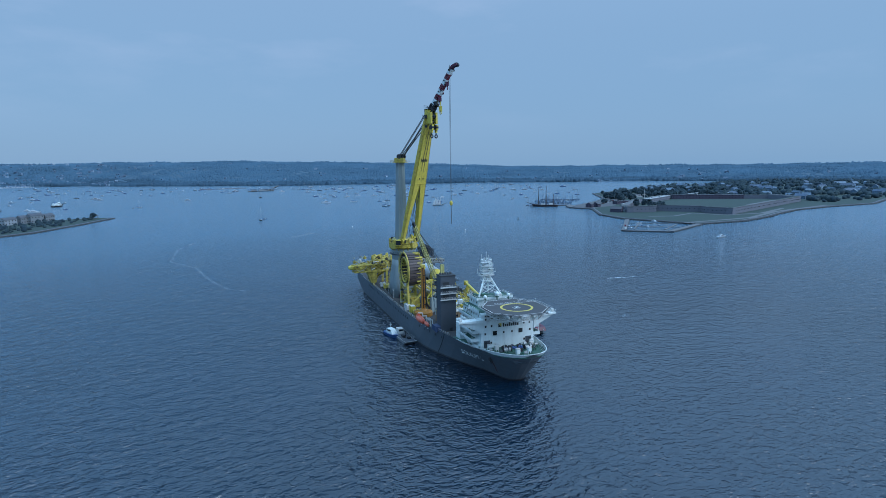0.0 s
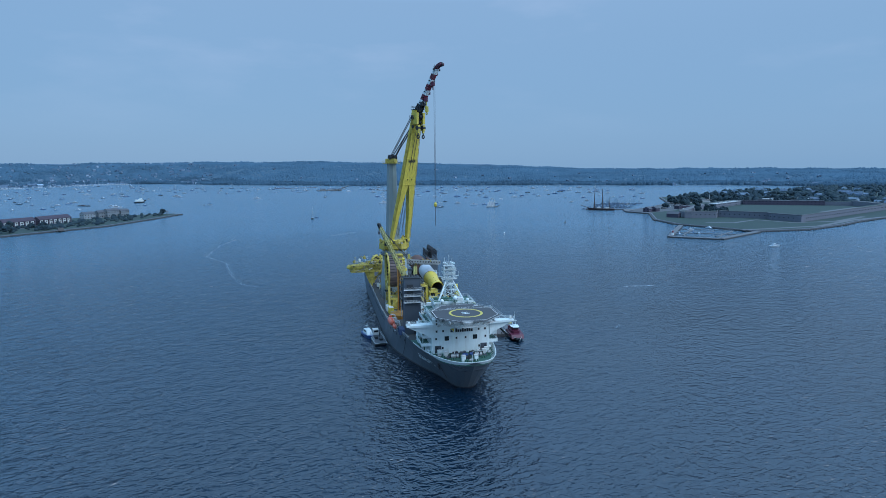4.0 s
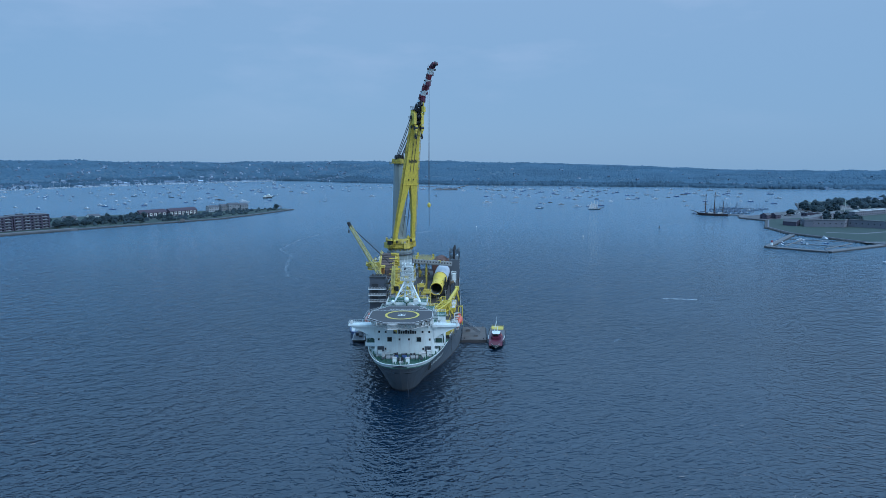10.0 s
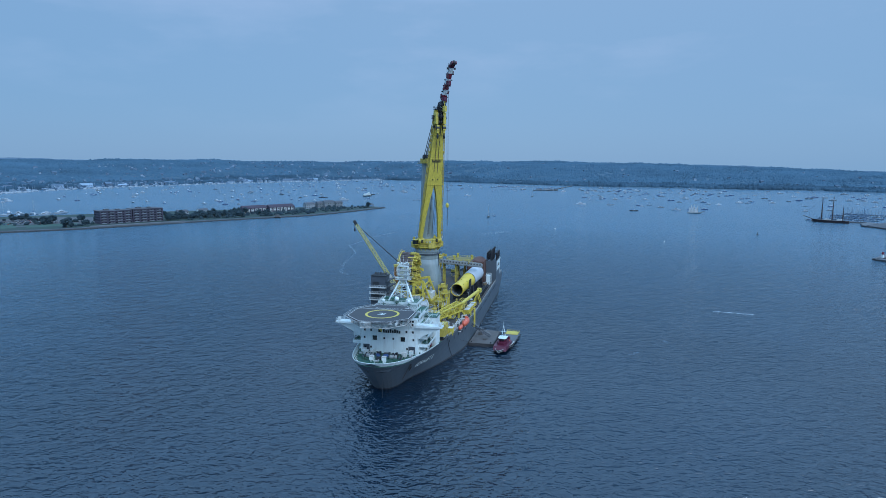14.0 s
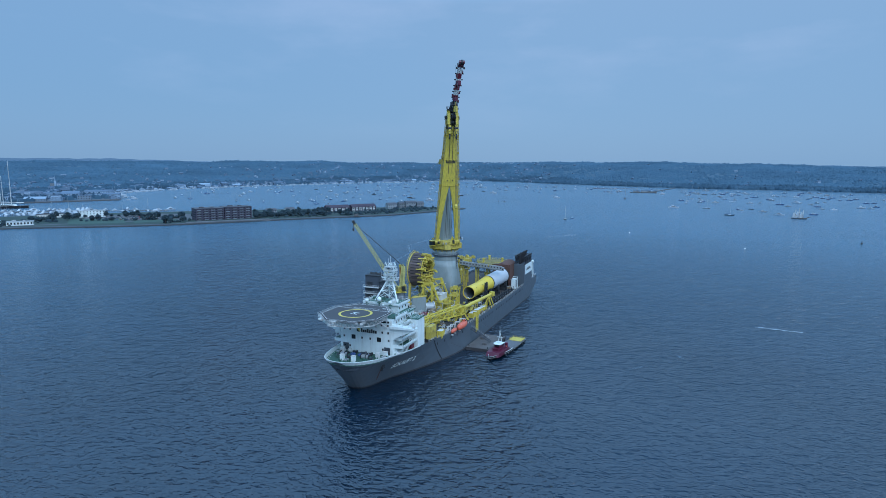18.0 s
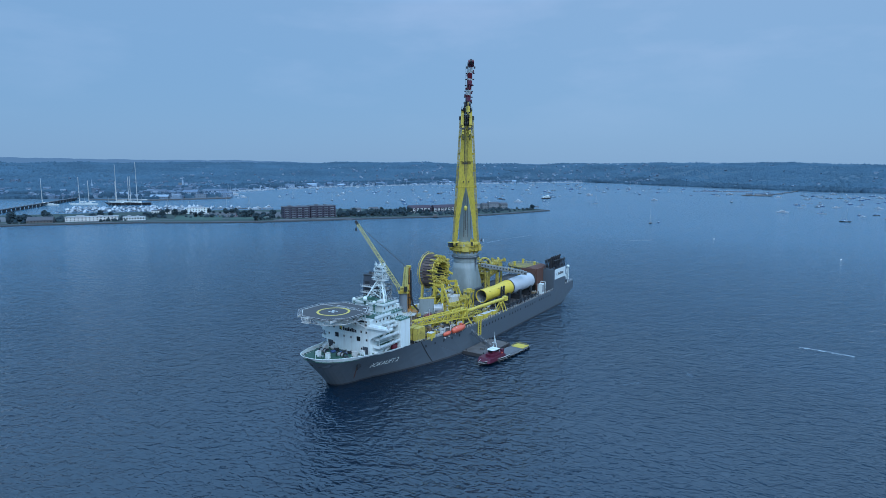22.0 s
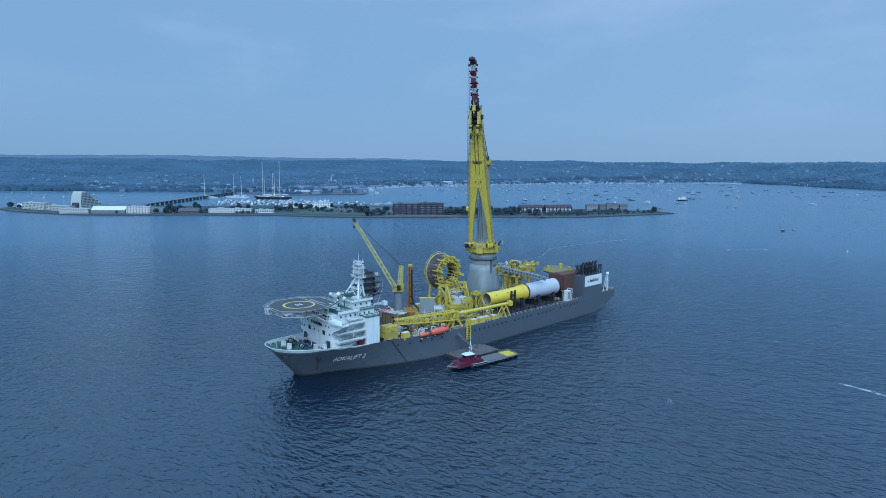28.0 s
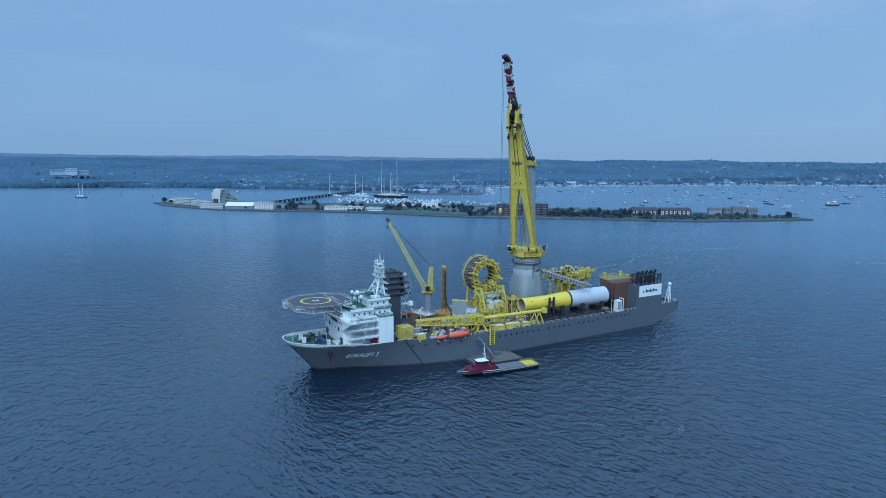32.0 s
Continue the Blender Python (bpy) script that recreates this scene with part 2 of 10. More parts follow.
WATER = water_mat()
HULL = mat("grey_hull_paint", (0.078, 0.098, 0.119), 0.42, var=0.1, stain=(0.085, 0.092, 0.1), stain_amount=0.55, stain_scale=0.05, streak=True)
BOOT = mat("dark_boot_topping", (0.042, 0.040, 0.043), 0.7, var=0.25, stain=(0.05, 0.045, 0.04), stain_scale=0.3)
DECKGREEN = mat("green_deck_paint", (0.035, 0.11, 0.085), 0.7, var=0.2, stain=(0.10, 0.09, 0.075), stain_scale=0.25)
DECKBROWN = mat("worn_steel_deck", (0.052, 0.049, 0.050), 0.8, var=0.35, scale=0.6, stain=(0.10, 0.068, 0.048), stain_amount=0.6, stain_scale=0.12)
WHITE = mat("white_paint", (0.65, 0.72, 0.72), 0.45, var=0.08, stain=(0.36, 0.35, 0.32), stain_amount=0.4, stain_scale=0.12, streak=True)
OFFWHITE = mat("weathered_white_paint", (0.55, 0.56, 0.55), 0.55, var=0.12, stain=(0.30, 0.27, 0.23), stain_amount=0.4, stain_scale=0.2)
YELLOW = mat("yellow_paint", (0.57, 0.455, 0.065), 0.5, var=0.24, scale=0.9, stain=(0.13, 0.095, 0.045), stain_amount=0.7, stain_scale=0.3, streak=True)
PALEYELLOW = mat("faded_yellow_paint", (0.50, 0.46, 0.17), 0.6, var=0.22, scale=0.8, stain=(0.15, 0.13, 0.08), stain_amount=0.6, stain_scale=0.4)
YELLOWDIM = mat("worn_yellow_paint", (0.47, 0.37, 0.07), 0.6, var=0.3, scale=0.8, stain=(0.06, 0.05, 0.04), stain_amount=0.95, stain_scale=0.55)
PILEWHITE = mat("dull_white_coating", (0.44, 0.47, 0.51), 0.5, var=0.08, scale=0.3, stain=(0.30, 0.32, 0.35), stain_amount=0.5, stain_scale=0.12)
BOATWHITE = mat("white_gelcoat", (0.36, 0.41, 0.46), 0.4, var=0.1, random=0.3)
PILEYELLOW = mat("fresh_yellow_coating", (0.66, 0.49, 0.05), 0.4, var=0.1, scale=0.4, stain=(0.42, 0.29, 0.05), stain_amount=0.5, stain_scale=0.3)
ORANGE = mat("orange_paint", (0.34, 0.15, 0.022), 0.5, var=0.2, stain=(0.12, 0.055, 0.025), stain_amount=0.6, stain_scale=0.3, streak=True)
LIFERED = mat("lifeboat_orange_shell", (0.60, 0.115, 0.065), 0.35, var=0.06, stain=(0.45, 0.10, 0.05), stain_scale=0.4)
CRANEGREY = mat("light_grey_crane_paint", (0.225, 0.268, 0.275), 0.5, var=0.12, stain=(0.12, 0.135, 0.135), stain_amount=0.5, stain_scale=0.07, streak=True)
DARKSTEEL = mat("dark_steel", (0.019, 0.022, 0.027), 0.6, var=0.3, scale=0.7)
FUNNEL = mat("dark_grey_funnel_paint", (0.052, 0.062, 0.078), 0.55, var=0.12, stain=(0.03, 0.03, 0.03), stain_scale=0.15)
STEEL = mat("bare_galvanised_steel", (0.32, 0.34, 0.35), 0.5, metal=0.3, var=0.2)
RUST = mat("rusty_steel", (0.105, 0.05, 0.038), 0.85, var=0.3, scale=0.5, stain=(0.07, 0.04, 0.035), stain_scale=0.15, bump=0.02)
RED = mat("red_paint", (0.15, 0.016, 0.032), 0.45, var=0.1)
MAROON = mat("maroon_paint", (0.085, 0.010, 0.030), 0.45, var=0.15, stain=(0.09, 0.02, 0.02), stain_scale=0.5)
BLUEHULL = mat("blue_boat_paint", (0.03, 0.08, 0.22), 0.35, var=0.1)
HELIGREY = mat("helideck_surface", (0.054, 0.057, 0.064), 0.85, var=0.25, scale=0.3, stain=(0.082, 0.083, 0.085), stain_scale=0.12, bump=0.01)
GLASS = mat("dark_window_glass", (0.012, 0.016, 0.02), 0.12, var=0.1)
ROPE = mat("wire_rope", (0.05, 0.05, 0.055), 0.6)
CONCRETE = mat("weathered_concrete", (0.112, 0.121, 0.134), 0.9, var=0.25, scale=0.5, stain=(0.085, 0.09, 0.095), stain_scale=0.1, bump=0.03)
# Granite is bluer than bare stone: haze is tinted into it.
STONE = mat("hazed_granite", (0.132, 0.142, 0.176), 0.9, var=0.25, scale=0.5, stain=(0.105, 0.115, 0.14), stain_amount=0.5, stain_scale=0.06, bump=0.08, bump_scale=0.8)
ROCK = mat("shore_rock", (0.045, 0.050, 0.056), 0.95, var=0.4, scale=0.4, stain=(0.06, 0.065, 0.06), stain_scale=0.1, bump=0.3, bump_scale=0.5)
# Grass colour includes a bluish haze tint.
GRASS = mat("hazed_grass", (0.021, 0.044, 0.040), 0.95, var=0.3, scale=0.06, stain=(0.036, 0.056, 0.052), stain_scale=0.02, bump=0.05)
ASPHALT = mat("asphalt", (0.078, 0.083, 0.092), 0.9, var=0.2, stain=(0.105, 0.108, 0.115), stain_scale=0.06)
# Brick and both dark roofs are shifted towards blue to stand for haze.
BRICK = mat("hazed_red_brick", (0.060, 0.054, 0.084), 0.9, var=0.2, scale=0.6, stain=(0.078, 0.070, 0.098), stain_scale=0.1)
ROOFDARK = mat("hazed_dark_shingle", (0.075, 0.082, 0.098), 0.9, var=0.25, stain=(0.11, 0.115, 0.125), stain_scale=0.1)
ROOFRED = mat("hazed_red_brown_roof", (0.052, 0.040, 0.058), 0.9, var=0.2, stain=(0.075, 0.054, 0.064), stain_scale=0.1)
ROOFPALE = mat("pale_flat_roof", (0.34, 0.36, 0.38), 0.85, var=0.12, stain=(0.3, 0.3, 0.29), stain_scale=0.1)
TENT = mat("white_tent_fabric", (0.56, 0.58, 0.60), 0.6, var=0.05)
CREAM = mat("cream_render", (0.44, 0.47, 0.45), 0.8, var=0.08, stain=(0.42, 0.41, 0.36), stain_scale=0.1)
SHINGLEGREY = mat("grey_shingle_wall", (0.20, 0.225, 0.25), 0.9, var=0.2, random=0.3)
WOOD = mat("weathered_timber", (0.105, 0.102, 0.104), 0.85, var=0.3, stain=(0.06, 0.058, 0.056), stain_scale=0.3)
BLACKHULL = mat("black_hull_paint", (0.018, 0.018, 0.022), 0.45, var=0.2)
# Leaf colours lean to blue, with the haze put into them.
FOLIAGE = island_mat("hazed_foliage", [(0.021, 0.039, 0.051), (0.026, 0.045, 0.054), (0.019, 0.036, 0.050), (0.030, 0.050, 0.057), (0.023, 0.041, 0.053)], soft=0.45)
LAWN = mat("clipped_lawn", (0.036, 0.078, 0.062), 0.95, var=0.22, scale=0.05, stain=(0.050, 0.085, 0.072), stain_scale=0.02, bump=0.05)
BARK = mat("tree_bark", (0.09, 0.07, 0.055), 0.95, var=0.3)
# Distance haze is mixed into these colours as blue, paler for the hills.
WOODS = island_mat("hazed_shore_woods", [(0.040, 0.084, 0.128), (0.044, 0.090, 0.134), (0.036, 0.078, 0.122), (0.047, 0.093, 0.136), (0.041, 0.086, 0.130)], 0.85, 0.0036, 0.52, 1.3, soft=0.75)
HILLWOODS = island_mat("hazed_hill_woods", [(0.054, 0.110, 0.165), (0.059, 0.117, 0.171), (0.050, 0.104, 0.158)], 0.85, 0.003, 0.80, 1.2, soft=0.75)
LAND = mat("hazed_land", (0.043, 0.090, 0.134), 0.95, var=0.22, scale=0.035, stain=(0.056, 0.102, 0.138), stain_amount=0.7, stain_scale=0.006, bump=6.0, bump_scale=0.03)
# Far town palette: the blue of the haze is part of each colour.
TOWNWALL = island_mat("hazed_town_walls", [(0.16, 0.23, 0.31), (0.10, 0.155, 0.22), (0.08, 0.13, 0.19), (0.26, 0.34, 0.43), (0.09, 0.14, 0.20), (0.13, 0.19, 0.265)])
FARWALL = mat("hazed_pale_wall", (0.22, 0.30, 0.39), 0.9, var=0.2, random=0.35)
FARPALE = mat("hazed_pale_tone", (0.36, 0.45, 0.54), 0.9, var=0.15)
FARROOF = mat("hazed_slate_tone", (0.085, 0.13, 0.19), 0.9, var=0.2, random=0.35)
TOWNROOF = island_mat("hazed_town_roofs", [(0.07, 0.11, 0.17), (0.09, 0.14, 0.20), (0.06, 0.10, 0.15), (0.15, 0.20, 0.26), (0.08, 0.11, 0.16)])
FOAM = mat("thin_foam", (0.15, 0.21, 0.27), 0.5, var=0.2)
BROKEN = mat("broken_white_water", (0.42, 0.48, 0.54), 0.5, var=0.25, scale=1.5)

# ---- mesh tools ----


class M:
    """Collects vertices and faces of one mesh."""

    def __init__(s):
        s.v, s.f = [], []

    def add(s, verts, faces):
        o = len(s.v)
        s.v += [tuple(p) for p in verts]
        s.f += [[i + o for i in q] for q in faces]
        return s

    def box(s, c, size, yaw=0.0):
        x, y, z = (d / 2 for d in size)
        ca, sa = math.cos(radians(yaw)), math.sin(radians(yaw))
        vs = [(c[0] + px * ca - py * sa, c[1] + px * sa + py * ca, c[2] + pz) for pz in (-z, z) for px, py in ((-x, -y), (x, -y), (x, y), (-x, y))]
        return s.add(vs, [(3, 2, 1, 0), (4, 5, 6, 7), (0, 1, 5, 4), (1, 2, 6, 5), (2, 3, 7, 6), (3, 0, 4, 7)])

    def span(s, a, b):
        return s.box([(p + q) / 2 for p, q in zip(a, b)], [abs(q - p) for p, q in zip(a, b)])

    def prism(s, poly, z0, z1):
        n = len(poly)
        if sum(poly[i][0] * poly[(i + 1) % n][1] - poly[(i + 1) % n][0] * poly[i][1] for i in range(n)) < 0:
            poly = poly[::-1]
        vs = [(x, y, z0) for x, y in poly] + [(x, y, z1) for x, y in poly]
        return s.add(vs, [list(range(n))[::-1], list(range(n, 2 * n))] + [(i, (i + 1) % n, n + (i + 1) % n, n + i) for i in range(n)])

    def axes(s, p, q, up=(0, 0, 1)):
        d = (Vector(q) - Vector(p)).normalized()
        u = Vector(up)
        if abs(d.dot(u)) > 0.97:
            u = Vector((0, 1, 0))
        a = d.cross(u).normalized()
        return d, a, a.cross(d)

    def beam(s, p, q, w, h=None, w2=None, h2=None, up=(0, 0, 1)):
        h = h or w
        w2, h2 = w2 or w, h2 or h
        d, a, b = s.axes(p, q, up)
        vs = []
        for o, ww, hh in ((Vector(p), w, h), (Vector(q), w2, h2)):
            vs += [o - a * ww / 2 - b * hh / 2, o + a * ww / 2 - b * hh / 2, o + a * ww / 2 + b * hh / 2, o - a * ww / 2 + b * hh / 2]
        return s.add(vs, [(0, 1, 2, 3), (7, 6, 5, 4), (0, 4, 5, 1), (1, 5, 6, 2), (2, 6, 7, 3), (3, 7, 4, 0)])

    def cyl(s, p, q, r, r2=None, n=12, caps=True):
        r2 = r if r2 is None else r2
        d, a, b = s.axes(p, q)
        vs = []
        for o, rr in ((Vector(p), r), (Vector(q), r2)):
            vs += [o + (a * math.cos(k * 2 * math.pi / n) + b * math.sin(k * 2 * math.pi / n)) * rr for k in range(n)]
        fs = [(i, n + i, n + (i + 1) % n, (i + 1) % n) for i in range(n)]
        if caps:
            fs += [list(range(n)), list(range(n, 2 * n))[::-1]]
        return s.add(vs, fs)

    def pipe(s, p, q, r, t, n=24):
        """A hollow tube with wall thickness t."""
        d, a, b = s.axes(p, q)
        vs = []
        for o, rr in ((Vector(p), r), (Vector(q), r), (Vector(q), r - t), (Vector(p), r - t)):
            vs += [o + (a * math.cos(k * 2 * math.pi / n) + b * math.sin(k * 2 * math.pi / n)) * rr for k in range(n)]
        fs = []
        for j in range(4):
            o1, o2 = j * n, ((j + 1) % 4) * n
            fs += [(o1 + i, o2 + i, o2 + (i + 1) % n, o1 + (i + 1) % n) for i in range(n)]
        return s.add(vs, fs)

    def lathe(s, c, prof, n=20, caps=True):
        """Rings of (radius, z) round the upright line through c."""
        vs, fs = [], []
        for r, z in prof:
            vs += [(c[0] + r * math.cos(k * 2 * math.pi / n), c[1] + r * math.sin(k * 2 * math.pi / n), c[2] + z) for k in range(n)]
        for j in range(len(prof) - 1):
            fs += [(j * n + i, j * n + (i + 1) % n, (j + 1) * n + (i + 1) % n, (j + 1) * n + i) for i in range(n)]
        if caps:
            fs += [list(range(n))[::-1], list(range((len(prof) - 1) * n, len(prof) * n))]
        return s.add(vs, fs)

    def loft(s, rings, caps=True, closed=True):
        n = len(rings[0])
        vs = [p for r in rings for p in r]
        fs = []
        for j in range(len(rings) - 1):
            fs += [(j * n + i, j * n + (i + 1) % n, (j + 1) * n + (i + 1) % n, (j + 1) * n + i) for i in range(n if closed else n - 1)]
        if caps:
            fs += [list(range(n))[::-1], list(range((len(rings) - 1) * n, len(rings) * n))]
        return s.add(vs, fs)

    def torus(s, c, axis, R, r, n=32, m=8, sq=1.0):
        d, a, b = s.axes((0, 0, 0), axis)
        vs = []
        for i in range(n):
            e = a * math.cos(i * 2 * math.pi / n) + b * math.sin(i * 2 * math.pi / n)
            for j in range(m):
                t = j * 2 * math.pi / m
                vs.append(Vector(c) + e * (R + r * math.cos(t)) + d * r * sq * math.sin(t))
        return s.add(vs, [(i * m + j, i * m + (j + 1) % m, ((i + 1) % n) * m + (j + 1) % m, ((i + 1) % n) * m + j) for i in range(n) for j in range(m)])

    def truss(s, p, q, w0, w1, bays, r, up=(0, 0, 1), h0=None, h1=None):
        """A lattice boom of four chords with lacing."""
        d, a, b = s.axes(p, q, up)
        h0, h1 = h0 or w0, h1 or w1
        P, Q = Vector(p), Vector(q)
        pts = []
        for k in range(bays + 1):
            f = k / bays
            o, w, h = P.lerp(Q, f), w0 + (w1 - w0) * f, h0 + (h1 - h0) * f
            pts.append([o - a * w / 2 - b * h / 2, o + a * w / 2 - b * h / 2, o + a * w / 2 + b * h / 2, o - a * w / 2 + b * h / 2])
        for c in range(4):
            for k in range(bays):
                s.beam(pts[k][c], pts[k + 1][c], r * 1.5)
                c2 = (c + 1) % 4
                s.beam(pts[k][c if k % 2 else c2], pts[k + 1][c2 if k % 2 else c], r)
                s.beam(pts[k + 1][c], pts[k + 1][c2], r)
        return s

    def rail(s, pts, h=1.15, gap=2.6, r=0.07, closed=False, bars=2):
        pts = [Vector(p) for p in pts]
        if closed:
            pts.append(pts[0])
        for p, q in zip(pts, pts[1:]):
            k = max(1, round((q - p).length / gap))
            for i in range(k + 1):
                o = p.lerp(q, i / k)
                s.beam(o, o + Vector((0, 0, h)), r)
            for j in range(1, bars + 1):
                z = Vector((0, 0, h * j / bars))
                s.beam(p + z, q + z, r)
        return s

    def mesh(s, name, material, smooth=False):
        me = bpy.data.meshes.new(name)
        me.from_pydata(s.v, [], s.f)
        me.materials.append(material)
        if smooth:
            me.polygons.foreach_set("use_smooth", [True] * len(me.polygons))
        me.update()
        return me


def part(name, m, material, parent=None, label="", smooth=False):
    me = m.mesh(name, material, smooth) if isinstance(m, M) else m
    ob = new(name, me)
    if parent:
        ob.parent = parent
    if label:
        tagged(ob, label)
    return ob


def thing(name, label, category, loc=(0, 0, 0), yaw=0.0, group="", kind=""):
    ob = new(name)
    ob.empty_display_size = 0.5
    ob.matrix_world = pose(*loc, 0, 0, yaw)
    return tagged(ob, label, category, group, kind)


def one(name, m, material, label, category, group="", kind="", smooth=False):
    return tagged(part(name, m, material, smooth=smooth), label, category, group, kind)


def words(text, size, m, material, parent, name="lettering", squash=1.0):
    """Flat lettering as a thin mesh, centred on the pose m."""
    cu = bpy.data.curves.new(name, "FONT")
    cu.body, cu.size, cu.align_x, cu.align_y, cu.extrude = text, size, "CENTER", "CENTER", 0.02
    ob = bpy.data.objects.new("t", cu)
    scene.collection.objects.link(ob)
    dg = bpy.context.evaluated_depsgraph_get()
    dg.update()
    me = bpy.data.meshes.new_from_object(ob.evaluated_get(dg))
    bpy.data.objects.remove(ob)
    me.transform(m @ Matrix.Diagonal((squash, 1, 1, 1)))
    me.materials.clear()
    me.materials.append(material)
    return part(name, me, material, parent)

# ---- sea ----
R_SEA = [0, 150, 300, 450, 650, 900, 1300, 1900, 2700, 3600, 4990]
vs, fs = [(80, -100, 0)], []
NSEG = 72
for r in R_SEA[1:]:
    vs += [(80 + r * math.cos(k * 2 * math.pi / NSEG), -100 + r * math.sin(k * 2 * math.pi / NSEG), 0) for k in range(NSEG)]
fs += [(0, 1 + k, 1 + (k + 1) % NSEG) for k in range(NSEG)]
for j in range(len(R_SEA) - 2):
    fs += [(1 + j * NSEG + k, 1 + (j + 1) * NSEG + k, 1 + (j + 1) * NSEG + (k + 1) % NSEG, 1 + j * NSEG + (k + 1) % NSEG) for k in range(NSEG)]
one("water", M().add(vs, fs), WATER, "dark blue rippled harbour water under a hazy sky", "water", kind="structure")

# ---- distant mainland ----
MAIN = [(2300, 700), (2000, 1500), (1750, 1700), (1614, 1952), (1330, 2060), (1108, 2150), (905, 2320), (620, 2330), (523, 2444), (206, 2480), (-100, 2690), (-300, 2800), (-600, 3050),
        (-900, 3330), (-1130, 3460), (-1300, 3350), (-1500, 2900), (-1700, 2400), (-1800, 1900), (-1790, 1300), (-1290, 935), (-1369, 736), (-1520, 640), (-1750, 470), (-1930, 250), (-2060, 20), (-2150, -400), (-2200, -1500),
        (-6000, -1500), (-6000, 6000), (6000, 6000), (6000, 700)]


def signed(px, py, poly):
    """Distance inside (+) or outside (-) a polygon."""
    best, inside = np.full(px.shape, 1e9), np.zeros(px.shape, bool)
    for (x0, y0), (x1, y1) in zip(poly, poly[1:] + poly[:1]):
        dx, dy = x1 - x0, y1 - y0
        t = np.clip(((px - x0) * dx + (py - y0) * dy) / (dx * dx + dy * dy), 0, 1)
        best = np.minimum(best, np.hypot(px - x0 - t * dx, py - y0 - t * dy))
        inside ^= ((y0 > py) != (y1 > py)) & (px < (x1 - x0) * (py - y0) / (y1 - y0 + 1e-9) + x0)
    return np.where(inside, best, -best)


def smooth01(a):
    a = np.clip(a, 0, 1)
    return a * a * (3 - 2 * a)


def land_height(px, py, d):
    r = np.hypot(px - 80, py + 100)
    wob = np.sin(px * 0.0031 + 1.3) * np.sin(py * 0.0027 + 0.4) + 0.5 * np.sin(px * 0.0083 + py * 0.006) + 0.25 * np.sin(px * 0.019 - py * 0.013)
    h = 1.5 + np.minimum(d, 80) * 0.03 + 26 * smooth01((d - 60) / 1100) * (1 + 0.14 * wob) + (18 + 74 * smooth01((np.degrees(np.arctan2(-(px - 80), py + 100)) + 35) / 40) - 8 * smooth01((np.degrees(np.arctan2(-(px - 80), py + 100)) - 42) / 16)) * smooth01((r - 2900) / 1800) * smooth01((d - 40) / 600) * (1 + 0.04 * wob)
    return np.where(d > 0, h, np.maximum(-8, d * 0.12))


gx, gy = np.meshgrid(np.arange(-4900, 4700, 38.0), np.arange(-1400, 4950, 38.0))
gd = signed(gx, gy, MAIN) + 14 * np.sin(gx * 0.021) * np.sin(gy * 0.017)
gh = land_height(gx, gy, gd)
nr, nc = gx.shape
keep = (gd > -80) & (np.hypot(gx - 80, gy + 100) < 5200)
idx = np.arange(nr * nc).reshape(nr, nc)
quads = np.stack([idx[:-1, :-1], idx[:-1, 1:], idx[1:, 1:], idx[1:, :-1]], -1)
ok = keep[:-1, :-1] & keep[1:, 1:]
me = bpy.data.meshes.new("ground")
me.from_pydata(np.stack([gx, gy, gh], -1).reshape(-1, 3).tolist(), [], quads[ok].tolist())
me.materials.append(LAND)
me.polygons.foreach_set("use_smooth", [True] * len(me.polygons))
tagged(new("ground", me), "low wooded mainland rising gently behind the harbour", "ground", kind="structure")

ICO_V = np.array([(0, 0, 1)] + [(0.894 * math.cos(k * 1.2566), 0.894 * math.sin(k * 1.2566), 0.447) for k in range(5)] + [(0.894 * math.cos(k * 1.2566 + 0.628), 0.894 * math.sin(k * 1.2566 + 0.628), -0.447) for k in range(5)] + [(0, 0, -1)])
ICO_F = np.array([(0, 1 + k, 1 + (k + 1) % 5) for k in range(5)] + [(1 + k, 6 + k, 1 + (k + 1) % 5) for k in range(5)] + [(1 + (k + 1) % 5, 6 + k, 6 + (k + 1) % 5) for k in range(5)] + [(11, 6 + (k + 1) % 5, 6 + k) for k in range(5)])
rng = np.random.default_rng(7)


DOME_V = np.array([(0, 0, 1)] + [(0.78 * math.cos(k * 1.2566), 0.78 * math.sin(k * 1.2566), 0.5) for k in range(5)] + [(math.cos(k * 1.2566 + 0.628), math.sin(k * 1.2566 + 0.628), -0.45) for k in range(5)])
DOME_F = ICO_F[:15]


def clumps(name, cx, cy, cz, rx, rz, jitter=0.28, ICO_V=ICO_V, ICO_F=ICO_F):
    """Many uneven leafy clumps in one mesh."""
    n = len(cx)
    nv = len(ICO_V)
    a = rng.uniform(0, 6.283, n)
    v = ICO_V[None] * (1 + rng.uniform(-jitter, jitter, (n, nv, 1)))
    x = v[..., 0] * np.cos(a)[:, None] - v[..., 1] * np.sin(a)[:, None]
    y = v[..., 0] * np.sin(a)[:, None] + v[..., 1] * np.cos(a)[:, None]
    co = np.stack([cx[:, None] + x * rx[:, None], cy[:, None] + y * rx[:, None], cz[:, None] + v[..., 2] * rz[:, None]], -1).reshape(-1, 3)
    fa = (ICO_F[None] + (np.arange(n) * nv)[:, None, None]).reshape(-1)
    me = bpy.data.meshes.new(name)
    me.vertices.add(len(co))
    me.vertices.foreach_set("co", co.astype(np.float32).ravel())
    me.loops.add(len(fa))
    me.loops.foreach_set("vertex_index", fa.astype(np.int32))
    me.polygons.add(len(fa) // 3)
    me.polygons.foreach_set("loop_start", np.arange(0, len(fa), 3, dtype=np.int32))
    me.update(calc_edges=True)
    return me


